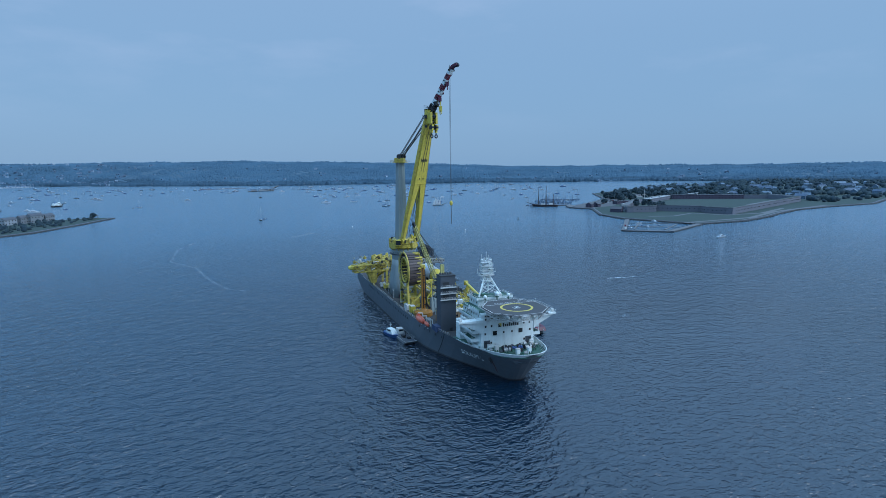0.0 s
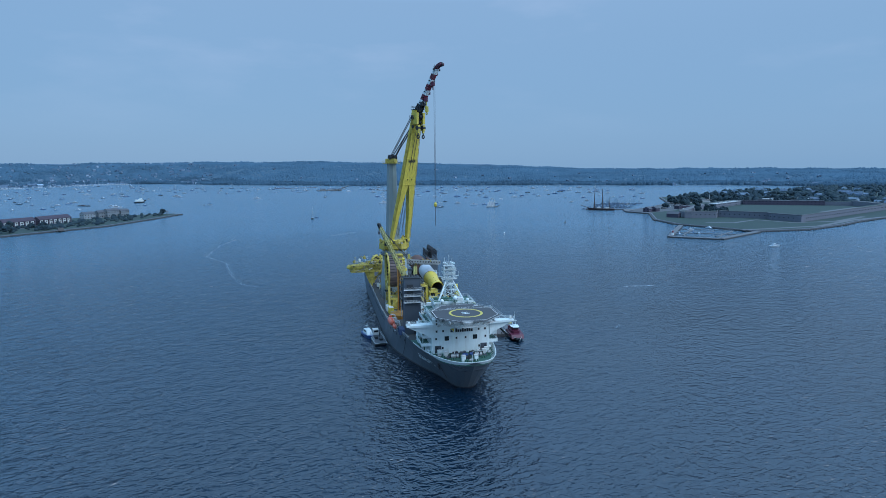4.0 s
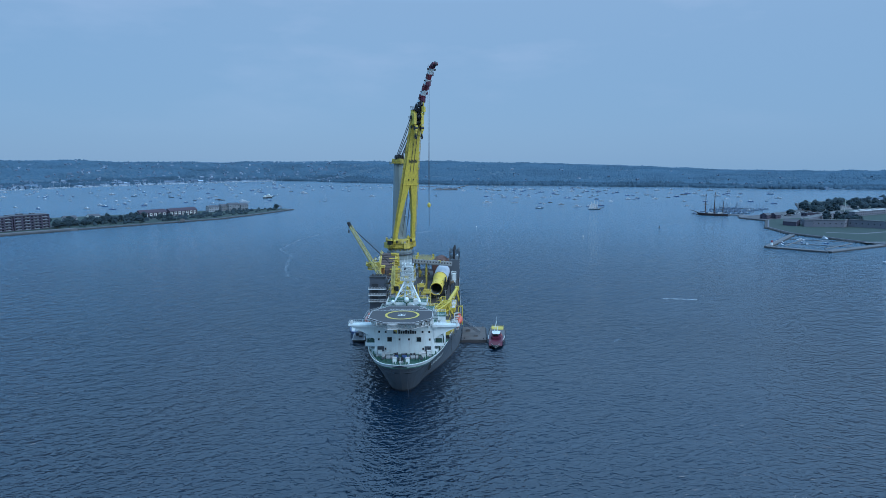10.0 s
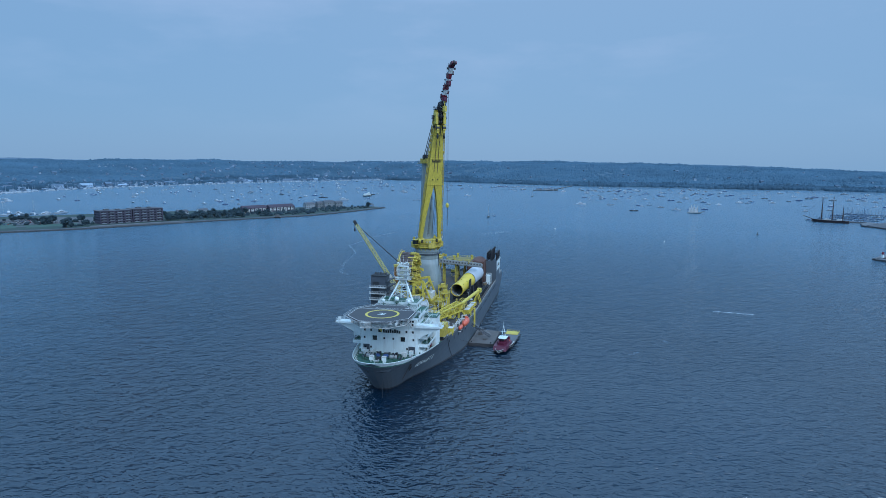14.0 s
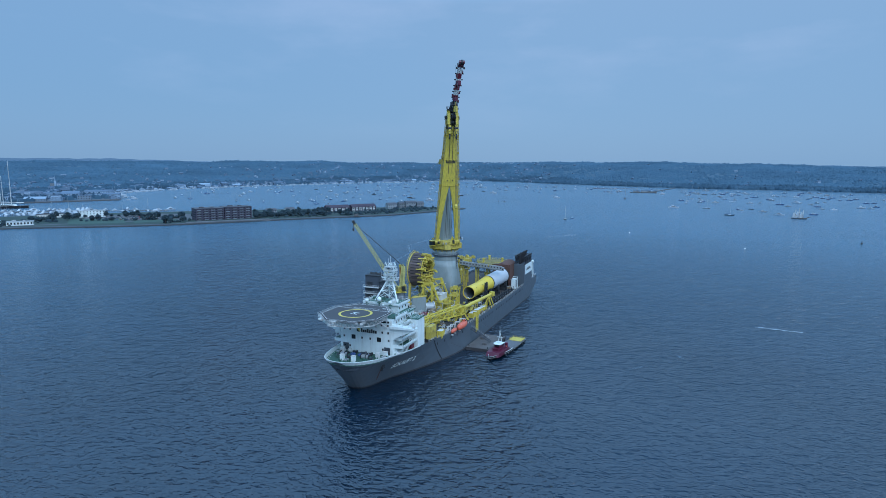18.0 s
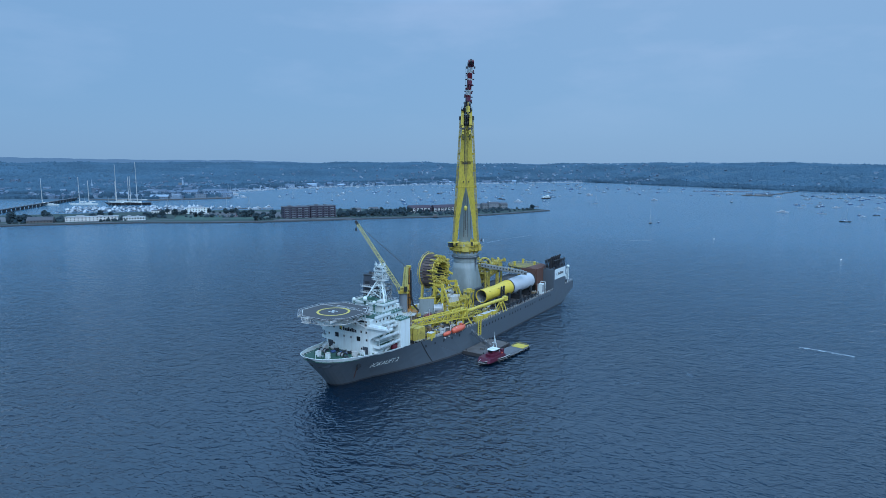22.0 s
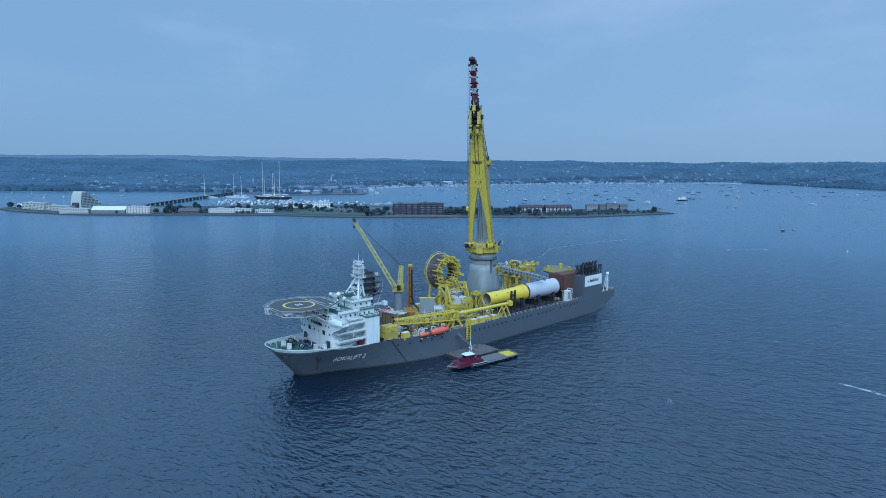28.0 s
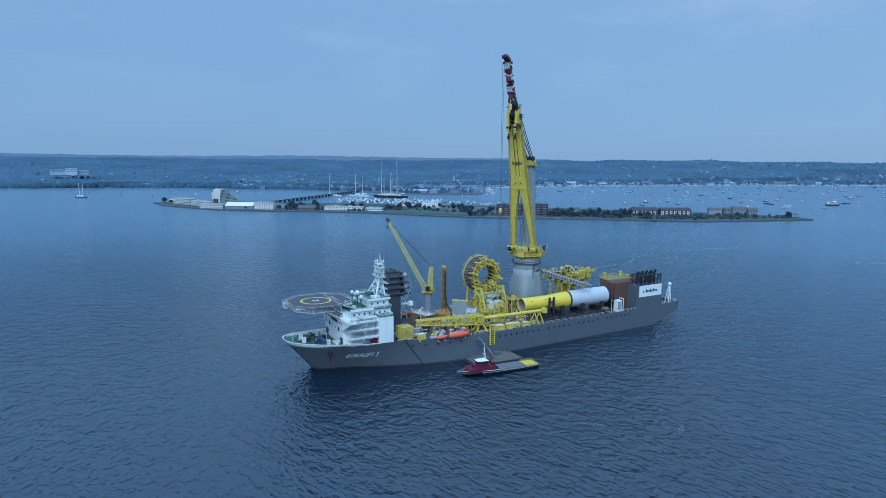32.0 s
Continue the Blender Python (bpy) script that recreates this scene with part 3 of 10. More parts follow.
N = 400000
px, py = rng.uniform(-4700, 4300, N), rng.uniform(-1300, 4800, N)
pd = signed(px, py, MAIN)
pr, pth = np.hypot(px - 80, py + 100), np.degrees(np.arctan2(-(px - 80), py + 100))
town = (px < -900) & (py < 3400) & (pd < 800) | (px < -1200) & (py > 800) & (py < 2000) & (pd < 1100)
patchy = np.sin(px * 0.0071 + 2 + 1.4 * np.sin(py * 0.0043)) * np.sin(py * 0.0058 + 1.1 * np.sin(px * 0.0037)) + 0.6 * np.sin(px * 0.017 - py * 0.013 + 1.5 * np.sin(py * 0.009)) + 0.25 * np.sin(px * 0.041 + py * 0.033)
use = (pd > 25) & (pr < 4850) & (pth > -62) & (pth < 112) & (rng.uniform(0, 1, N) < np.where(town, np.where(patchy < -0.6, 0.25, 0.95), np.where(patchy < -0.6, 0.3, 1.0)))
use &= (pd < 170) | town & (pd < 700) | (rng.uniform(0, 1, N) < 0.72)
use &= ~((px > -1900) & (px < -1250) & (py > 600) & (py < 1300) & (rng.uniform(0, 1, N) < 0.8))
px, py, pd, patchy = px[use], py[use], pd[use], patchy[use]
ph = land_height(px, py, pd)
grove = np.clip(patchy + 0.1, 0, 1)
prad = rng.uniform(6.0, 10.5, len(px))
edge = pd < rng.uniform(60, 170, len(px))
ptall = np.where(edge, rng.uniform(6.0, 11.0, len(px)), rng.uniform(4.5, 7.5, len(px)))
ph = ph + np.where(edge, 2.0 + 2.0 * grove, 3.0 * grove)
stand = np.sin(px * 0.012 + 1.2 * np.sin(py * 0.007)) * np.sin(py * 0.014 + 1.3 * np.sin(px * 0.006))
giant = rng.uniform(0, 1, len(px)) < np.where(stand > 0.45, 0.4, 0.02)
prad, ptall = np.where(giant, prad * 0.95, prad), np.where(giant, ptall + rng.uniform(4, 8, len(px)), ptall)
# Woods farther off get the paler haze-tinted colour.
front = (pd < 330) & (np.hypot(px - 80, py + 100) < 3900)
for name, mask, material, label in (("far_woods", front, WOODS, "dense woods along the far shore, tinted blue for haze"), ("hill_woods", ~front, HILLWOODS, "pale hazy woods covering the low hills inland")):
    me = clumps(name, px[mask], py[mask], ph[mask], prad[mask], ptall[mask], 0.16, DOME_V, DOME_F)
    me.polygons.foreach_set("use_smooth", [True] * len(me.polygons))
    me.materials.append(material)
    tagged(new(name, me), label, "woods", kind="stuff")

# town houses on the far shore, joined
N = 18000
hx, hy = rng.uniform(-3600, 2600, N), rng.uniform(-700, 4300, N)
hd = signed(hx, hy, MAIN)
town = (hx < -700) & (hy > 300) & (hd < 1000)
hth = np.degrees(np.arctan2(-(hx - 80), hy + 100))
use = (hd > 12) & (hd < 1500) & (hth > -58) & (hth < 108) & (rng.uniform(0, 1, N) < np.where(town, np.exp(-hd / 450) * 0.62, np.exp(-hd / 600) * 0.08))
hx, hy, hd = hx[use], hy[use], hd[use]
hz = land_height(hx, hy, hd)
walls, roofs = M(), M()


def house(walls, roofs, c, w, l, h, yaw, rh=None, over=0.4):
    """A gabled house: walls and a roof."""
    rh = rh or w * 0.33
    ca, sa = math.cos(radians(yaw)), math.sin(radians(yaw))

    def T(x, y, z):
        return (c[0] + x * ca - y * sa, c[1] + x * sa + y * ca, c[2] + z)
    x, y = w / 2, l / 2
    walls.add([T(-x, -y, -2), T(x, -y, -2), T(x, y, -2), T(-x, y, -2), T(-x, -y, h), T(x, -y, h), T(x, y, h), T(-x, y, h), T(0, -y, h + rh), T(0, y, h + rh)],
              [(0, 1, 5, 8, 4), (1, 2, 6, 5), (2, 3, 7, 9, 6), (3, 0, 4, 7)])
    x, y, t = x + over, y + over, 0.35
    z0 = h - over * rh / (w / 2)
    roofs.add([T(-x, -y, z0), T(0, -y, h + rh), T(x, -y, z0), T(-x, y, z0), T(0, y, h + rh), T(x, y, z0),
               T(-x, -y, z0 + t), T(0, -y, h + rh + t), T(x, -y, z0 + t), T(-x, y, z0 + t), T(0, y, h + rh + t), T(x, y, z0 + t)],
              [(6, 7, 10, 9), (7, 8, 11, 10), (0, 3, 4, 1), (1, 4, 5, 2), (0, 6, 9, 3), (2, 5, 11, 8), (0, 1, 7, 6), (1, 2, 8, 7), (3, 9, 10, 4), (4, 10, 11, 5)])


for x, y, z in zip(hx, hy, hz):
    w = rng.uniform(7, 12.5)
    house(walls, roofs, (x, y, z), w, w * rng.uniform(1.1, 2.2), rng.uniform(5.5, 10), rng.uniform(0, 180))
town_ob = thing("town", "pale and grey clapboard houses scattered along the far shore", "houses", kind="stuff")
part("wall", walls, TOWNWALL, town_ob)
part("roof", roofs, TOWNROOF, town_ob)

# ---- crane vessel: hull ----


def half_beam(y, z):
    s = y + 0.83 * z
    k = min(z, 15) / 13
    f = min(max(s / (75 + 35 * k), 0), 1)
    return 25 * (1 - (1 - f) ** (1.68 + 0.32 * k)) ** (max(0.6, 1 - 0.4 * k) - 0.2 * min(k, 1) * max(0, 1 - f / 0.45) - 0.45 * max(0, 1 - k) * max(0, 1 - 5 * f))


def sheer(y):
    return 12.6 + 2.6 * max(0.0, min(1.0, (20 - y) / 32)) ** 1.3


def fdeck(y):
    """Height of the forecastle deck, which rises with the sheer."""
    return max(11.6, sheer(y) - 1.25)


def midship_top(y):
    """Top of the ship's side between the forecastle and the working deck."""
    return 12.5 - 0.021 * (y - 34)


FWD = 11.3
ship = thing("crane_vessel", "long grey offshore crane ship at anchor, white superstructure forward", "ship")
S_BOW = [0, 0.4, 1.2, 2.5, 5, 8, 12, 17, 23, 30, 38, 47, 57, 68, 80, 95, 108]
Y_AFT = [125, 150, 175, 190, 198, 204, 209, 214, 218]
LEVELS = [-3, 0.0, 0.7, 2.5, 5, 7.5, 10.3]


def hull_shell(levels, side):
    rings = []
    for k in range(len(S_BOW) + len(Y_AFT)):
        ring = []
        for z in levels:
            y = S_BOW[k] - 0.83 * z if k < len(S_BOW) else Y_AFT[k - len(S_BOW)]
            zz = max(z, (y - 197) * 0.36)
            ring.append((side * half_beam(y, z), y, zz))
        rings.append(ring)
    return rings


m, boot = M(), M()
for side in (1, -1):
    m.loft(hull_shell(LEVELS[2:], side), caps=False, closed=False)
    boot.loft(hull_shell(LEVELS[:3], side), caps=False, closed=False)
tz = (218 - 197) * 0.36
m.add([(-25, 218, tz), (25, 218, tz), (25, 218, 10.3), (-25, 218, 10.3)], [(0, 1, 2, 3)])
# upper strakes: forecastle, afterbody, stern
for side in (1, -1):
    ys = [-12.66, -12.62, -12.5, -12.2, -11.6, -10.6, -9, -7, -4, -1, 2, 6, 11, 18, 26, 34]
    m.loft([[(side * half_beam(y, 10.3) if y > -8.5 else 0, max(y, -8.55), 10.3), (side * half_beam(y, (10.3 + sheer(y)) / 2) if y > -10.5 else 0, max(y, -10.5), (10.3 + sheer(y)) / 2), (side * half_beam(y, sheer(y)), y, sheer(y))] for y in ys], caps=False, closed=False)
    m.loft([[(side * half_beam(y, 10.3), y, 10.3), (side * half_beam(y, 11.6), y, 11.6), (side * (half_beam(y, 11.6) - 0.35), y, 11.6), (side * (half_beam(y, 10.3) - 0.35), y, 10.3)] for y in (72, 80, 95, 125, 160, 200)], caps=True)
    m.span((side * 25, 200, 10.3), (side * 24.6, 218, 12.4))
    m.loft([[(side * half_beam(y, 10.3), y, 10.3), (side * half_beam(y, midship_top(y)), y, midship_top(y)), (side * (half_beam(y, midship_top(y)) - 0.35), y, midship_top(y)), (side * (half_beam(y, 10.3) - 0.35), y, 10.3)] for y in (33.9, 40, 47, 55, 63, 72)], caps=True)
m.span((-25, 217.6, 10.3), (25, 218, 12.4))
part("hull", m, HULL, ship, "slate grey steel hull with faint rust streaks", smooth=False)
part("boot_topping", boot, BOOT, ship, "dark band at the waterline")

m = M()
FY = (-11.2, -11.0, -10.6, -10, -9, -7, -4, -1, 2, 6, 10, 15, 20, 27, 34)
m.loft([[(s * max(0.05, half_beam(y, fdeck(y)) - 0.25), y, fdeck(y) - d) for s, d in ((-1, 0), (1, 0), (1, 0.4), (-1, 0.4))] for y in FY])
part("forecastle_deck", m, DECKGREEN, ship, "green painted forecastle deck")
m = M()
m.prism([(half_beam(34, 9.9) - 0.2, 34), (half_beam(52, 9.9) - 0.2, 52), (half_beam(72, 9.9) - 0.2, 72), (-half_beam(72, 9.9) + 0.2, 72), (-half_beam(52, 9.9) + 0.2, 52), (-half_beam(34, 9.9) + 0.2, 34)], FWD - 0.5, FWD)
m.prism([(half_beam(72, 11) - 0.4, 72), (half_beam(95, 11) - 0.4, 95), (24.6, 110), (24.6, 217.6), (-24.6, 217.6), (-24.6, 110), (-half_beam(95, 11) + 0.4, 95), (-half_beam(72, 11) + 0.4, 72)], 10.4, 10.9)
part("main_deck", m, DECKBROWN, ship, "worn brown steel working deck")

# white bulwark inside the bow, with its rim
m = M()
for side in (1, -1):
    ys = [-12.64, -12.62, -12.5, -12.2, -11.6, -10.6, -9, -7, -4, -1, 2, 6, 10, 15, 20, 27]
    m.loft([[(side * max(0.0, half_beam(y, sheer(y)) + (0.1 if y > -12.63 else -1)), y - 0.06, sheer(y) + 0.02), (side * max(0.0, half_beam(y, sheer(y)) + (0.1 if y > -12.63 else -1)), y - 0.06, sheer(y) + 0.17), (side * max(0.0, half_beam(y, sheer(y)) - 0.15), y + 0.15, sheer(y) + 0.17),
             (side * max(0.0, half_beam(max(y + 0.5, -11.2), fdeck(y)) - 0.2), max(y + 0.5, -11.2), fdeck(y) - 0.1)] for y in ys], caps=False)
part("bulwark", m, WHITE, ship, "white painted bow bulwark and capping")
m = M()
for side in (1, -1):
    for y in (-9, -6, -3, 0, 3.5, 7, 10.5, 14, 18, 22, 26):
        b0 = half_beam(y, sheer(y)) - 0.6
        part("bulwark_stay", M().beam((side * b0, y + 0.4, sheer(y)), (side * max(0.2, b0 - 1.1), y + 0.8, fdeck(y)), 0.14), WHITE, ship)
m = M()
for side in (1, -1):
    part("railing", M().rail([(side * (half_beam(y, 11.5) - 0.2), y, midship_top(y)) for y in (34.5, 45, 58, 71.5)], h=0.9), OFFWHITE, ship)
    part("railing", M().rail([(side * (half_beam(y, 11.6) - 0.2), y, 11.6) for y in (73, 85, 100, 130, 160, 182)], gap=3), OFFWHITE, ship)
part("railing", M().rail([(-24.6, 205, 12.4), (-24.6, 217.7, 12.4), (24.6, 217.7, 12.4), (24.6, 205, 12.4)], gap=3), OFFWHITE, ship)
m = M()
m.loft([[(half_beam(38 + (12 - z) * 0.75, z) + 0.06, 38 + (12 - z) * 0.75, z), (half_beam(38.7 + (12 - z) * 0.75, z) + 0.06, 38.7 + (12 - z) * 0.75, z)] for z in (12.2, 10.2, 8, 6, 4, 2, 0.5)], caps=False, closed=False)
part("fender_bar", m, DARKSTEEL, ship)
m = M()
m.loft([[(-half_beam(38 + (12 - z) * 0.75, z) - 0.06, 38 + (12 - z) * 0.75, z), (-half_beam(38.7 + (12 - z) * 0.75, z) - 0.06, 38.7 + (12 - z) * 0.75, z)] for z in (12.2, 10.2, 8, 6, 4, 2, 0.5)], caps=False, closed=False)
part("fender_bar", m, DARKSTEEL, ship)
part("anchor_chain", M().cyl((2.9, -7.4, 7.6), (3.4, -8.8, -1.5), 0.07, n=6), DARKSTEEL, ship)
# freeing ports along the side
port_me = M().box((0, 0, 0), (0.12, 0.9, 1.15)).mesh("freeing_port", DARKSTEEL)
for side in (1, -1):
    for k in range(28):
        y = 84 + k * 3.45
        if k in (9, 15, 21):
            continue
        o = part("freeing_port", port_me, DARKSTEEL, ship)
        o.location = (side * (half_beam(y, 9) + 0.02), y, 9.1 if k < 20 else 9.4)
    for y in (42, 48, 54, 60, 66):
        o = part("freeing_port", port_me, DARKSTEEL, ship)
        o.location = (side * (half_beam(y, 9.4) + 0.02), y, 9.6 - 0.012 * (y - 42))
for side in (1, -1):
    q = [(5.0, 8.2), (5.5, 8.3), (5.9, 6.6), (6.1, 5.2), (6.7, 3.4), (6.5, 2.0), (6.1, 3.0), (5.5, 5.6)]
    part("rust_streak", M().add([(side * (half_beam(yy, zz) + 0.07), yy, zz) for yy, zz in q], [tuple(range(8))]), RUST, ship, "rust streak below the anchor pocket")
for side in (1, -1):
    m = M()
    m.box((side * half_beam(5.4, 9.4), 5.4, 9.2), (0.8, 2.0, 1.8))
    m.cyl((side * (half_beam(5.4, 9.2) + 0.3), 5.4, 9.4), (side * (half_beam(5.4, 7) + 1.1), 5.0, 7.2), 0.3)
    part("anchor_pocket", m, DARKSTEEL, ship)

# ship's name, wrapped on the flared bow


def wrapped_name(text, side, y_mid, z_mid, size, squash, slope):
    ob = words(text, size, Matrix.Identity(4), WHITE, ship, "lettering", squash)
    for v in ob.data.vertices:
        u, w = v.co.x, v.co.y
        y = y_mid + side * u + 0.22 * side * w
        z = z_mid + w + slope * u
        v.co = (side * (half_beam(y, z) + 0.08 + (0.03 if v.co.z > 0 else 0)), y, z)


wrapped_name("BOKALIFT 2", 1, 19.6, 6.7, 2.9, 0.92, 0.0)
wrapped_name("BOKALIFT 2", -1, 19.6, 6.7, 2.9, 0.92, 0.0)

# ---- forecastle gear ----
m = M()
for x in (-5, 5):
    w = thing("mooring_winch", "grey mooring winch with a rope drum on the green foredeck", "winch", (x, 1.5, fdeck(1.5)), group="foredeck winches")
    w.scale = (0.72, 0.72, 0.72)
    part("drum", M().cyl((-2.2, 0, 1.5), (2.2, 0, 1.5), 1.2, n=16), STEEL, w)
    for dx in (-2.5, 0.6, 2.5):
        part("flange", M().cyl((dx - 0.12, 0, 1.5), (dx + 0.12, 0, 1.5), 1.7, n=18), DARKSTEEL, w)
    part("base_frame", M().box((0, 0, 0.3), (6.2, 3, 0.6)).box((2.9, 0, 1), (0.9, 1.8, 1.6)), DECKGREEN, w)
for x, y, c in ((-2.6, -4, WHITE), (2.6, -4, WHITE), (-8, 5.2, OFFWHITE), (8.5, 5.5, OFFWHITE), (-10, 8.2, WHITE), (10.5, 8.5, WHITE)):
    v = thing("deck_locker", "white steel locker on the green foredeck", "locker", (x, y, fdeck(y)), group="foredeck lockers")
    part("body", M().box((0, 0, 1.1), (1.5, 1.5, 2.2)), c, v)
    part("lid", M().box((0, 0, 2.28), (1.7, 1.7, 0.16)), OFFWHITE, v)
bol = M().cyl((-0.5, 0, 0), (-0.5, 0, 1.1), 0.32, n=8).cyl((0.5, 0, 0), (0.5, 0, 1.1), 0.32, n=8).box((0, 0, 0.1), (2, 0.9, 0.2)).mesh("bollard", DECKGREEN)
for i, (x, y) in enumerate([(-2, -6.5), (2, -6.5), (-6.5, -1.5), (6.5, -1.5), (-9.5, 2.5), (9.5, 2.5), (-12, 7), (12, 7), (-13.6, 12), (13.6, 12), (-14.5, 18), (14.5, 18)]):
    o = tagged(part("bollard", bol, DECKGREEN), "green twin mooring bollard bolted to the foredeck", "bollard", "foredeck bollards")
    o.location = (math.copysign(min(abs(x), half_beam(y, 11.9) - 1.8), x), y, fdeck(y))
part_me = M().cyl((0, 0, 0), (0, 0, 3.4), 0.1, n=6).mesh("pole", WHITE)
for x, y in ((0, -8.4), (-4, 6), (4, 6)):
    o = tagged(part("light_pole", part_me, WHITE), "thin white light pole on the foredeck", "pole", "foredeck poles")
    o.location = (x, y, fdeck(y))
for x in (-3.2, 0.4, 3.4):
    o = one("rope_coil", M().torus((x, 5.2, 12.75), (0, 0, 1), 0.9, 0.38, 16, 6), mat("blue_rope", (0.05, 0.10, 0.25), 0.9), "coiled blue mooring rope on the foredeck", "rope", "rope coils")

for x, y, w, l, h, mt in ((-3.4, 7.4, 2.2, 1.6, 1.5, DARKSTEEL), (0.2, 8.2, 2.6, 1.6, 1.1, FUNNEL), (3.8, 7.4, 2.2, 1.6, 1.4, DARKSTEEL), (-6.6, 8.6, 1.4, 1.6, 1.8, OFFWHITE), (7, 8.4, 1.4, 1.6, 1.6, OFFWHITE), (-0.4, -1.4, 2.4, 1.8, 1.5, DARKSTEEL), (0.2, -5.6, 1.6, 1.6, 1.2, STEEL), (-7.8, 1.2, 1.2, 1.8, 1.2, FUNNEL), (7.8, 1.2, 1.2, 1.8, 1.2, FUNNEL), (-10.6, 5.6, 1.4, 1.2, 1.3, STEEL), (11, 5.8, 1.4, 1.2, 1.3, STEEL)):
    g = thing("windlass", "dark anchor windlass and chain gear on the green foredeck", "windlass", (x, y, fdeck(y)), group="foredeck gear")
    part("bed", M().box((0, 0, 0.15), (w * 1.1, l * 1.1, 0.3)), DECKGREEN, g)
    part("gypsy", M().cyl((-w / 2, 0, h * 0.55), (w / 2, 0, h * 0.55), h * 0.42, n=12), mt, g)
    part("gearbox", M().box((w * 0.3, l * 0.1, h * 0.5), (w * 0.3, l * 0.8, h)), mt, g)

# ---- superstructure ----
acc = thing("superstructure", "white tiered accommodation block with bridge wings behind the bow", "superstructure", (0, 0, 0))
m = M()
m.prism([(-12.6, 11), (12.6, 11), (13.0, 14), (13.0, 34), (-13.0, 34), (-13.0, 14)], 11.3, 16.2)
part("lower_tier", m, WHITE, acc)
part("second_tier", M().prism([(-12.6, 11), (12.6, 11), (12.6, 34), (-12.6, 34)], 16.2, 20.0), WHITE, acc)
part("third_tier", M().prism([(-12.6, 11), (12.6, 11), (12.6, 34.4), (-12.6, 34.4)], 20.0, 23.6), WHITE, acc)
part("bridge_tier", M().prism([(-12.6, 11), (12.6, 11), (11.6, 15), (11.6, 34.6), (-11.6, 34.6), (-11.6, 15)], 23.6, 27.0), WHITE, acc)
part("top_tier", M().prism([(-8.2, 25), (8.2, 25), (8.2, 35), (-8.2, 35)], 27.0, 30.2), WHITE, acc)
part("top_deck", M().prism([(-9, 24.3), (9, 24.3), (9, 35.6), (-9, 35.6)], 30.2, 30.45), DECKGREEN, acc, "green painted monkey island deck")
part("bridge_deck_roof", M().prism([(-12.2, 14.6), (12.2, 14.6), (12.2, 35), (-12.2, 35)], 27.0, 27.2), DECKGREEN, acc)
for s in (1, -1):
    # bridge wing arm with a slanting underside
    m = M()
    m.loft([[(s * 12, 9.6, 24.0), (s * 12, 13.4, 24.0), (s * 12, 13.4, 25.2), (s * 12, 9.6, 25.2)], [(s * 18, 9.6, 24.2), (s * 18, 13.3, 24.2), (s * 18, 13.3, 25.1), (s * 18, 9.6, 25.1)], [(s * 23.4, 9.8, 24.4), (s * 23.4, 13.2, 24.4), (s * 23.4, 13.2, 25.0), (s * 23.4, 9.8, 25.0)]])
    web = [(s * 12.6, 18.6), (s * 14.6, 20.2), (s * 23.2, 24.3), (s * 12.6, 24.3)]
    q = [(x, 10.7, z) for x, z in web] + [(x, 11.3, z) for x, z in web]
    part("wing_bracket", M().add(q, [(0, 1, 2, 3), (7, 6, 5, 4), (0, 4, 5, 1), (1, 5, 6, 2), (2, 6, 7, 3), (3, 7, 4, 0)]), WHITE, acc)
    bw = part("bridge_wing", m, WHITE, acc)
    part("wing_rail", M().rail([(s * 12.5, 9.8, 25.1), (s * 23.3, 9.9, 25.0), (s * 23.3, 13.2, 25.0), (s * 12.5, 13.4, 25.1)], h=1.2), WHITE, bw)
    part("wing_console", M().box((s * 22.2, 11.4, 25.7), (1.0, 1.4, 1.3)), OFFWHITE, bw)
    # side balconies
    for z, x1, y0, y1 in ((15.4, 16.8, 12.6, 27), (18.9, 16.4, 12.6, 27.4), (22.3, 15.6, 13.6, 28)):
        bal = part("balcony", M().span((s * 12.5, y0, z - 0.2), (s * x1, y1, z + 0.03)), WHITE, acc)
        part("deck_coating", M().span((s * 12.6, y0 + 0.1, z + 0.034), (s * (x1 - 0.1), y1 - 0.1, z + 0.06)), DECKGREEN, bal)
        part("balcony_rail", M().rail([(s * 12.8, y0, z), (s * x1, y0, z), (s * x1, y1, z)], gap=1.8, bars=3), WHITE, bal)
        part("bulwark_panel", M().span((s * (x1 - 0.1), y0, z - 0.35), (s * x1, y1, z + 1.0)), WHITE, bal)
        part("front_panel", M().span((s * 12.7, y0 - 0.1, z - 0.35), (s * x1, y0, z + 1.0)), WHITE, bal)
        for yy in (y0 + 0.3, (y0 + y1) / 2, y1 - 0.3) if z > 16 else ():
            part("stanchion", M().beam((s * (x1 - 0.2), yy, z - 3.4), (s * (x1 - 0.2), yy, z - 0.2), 0.16), WHITE, bal)
    for y0, z0, y1, z1, x in ((17.0, 12.2, 23.0, 15.4, 15.4), (23.6, 15.5, 17.6, 18.9, 15.4), (17.0, 19.0, 22.6, 22.3, 14.6), (22.0, 22.4, 17.0, 25.2, 13.9), (27.6, 24.6, 23.4, 27.2, 13.0)):
        st_ = part("outside_stair", M().beam((s * x, y0, z0), (s * x, y1, z1), 0.9, 0.18), OFFWHITE, acc)
        part("handrail", M().beam((s * (x + 0.5), y0, z0 + 1.0), (s * (x + 0.5), y1, z1 + 1.0), 0.12).beam((s * (x + 0.5), y0, z0), (s * (x + 0.5), y0, z0 + 1.0), 0.1).beam((s * (x + 0.5), y1, z1), (s * (x + 0.5), y1, z1 + 1.0), 0.1), WHITE, st_)
    # open bridge-deck walkway with its solid bulwark
    wk = part("bridge_walkway", M().span((s * 11.6, 14.8, 23.5), (s * 14.0, 34.4, 23.7)), WHITE, acc)
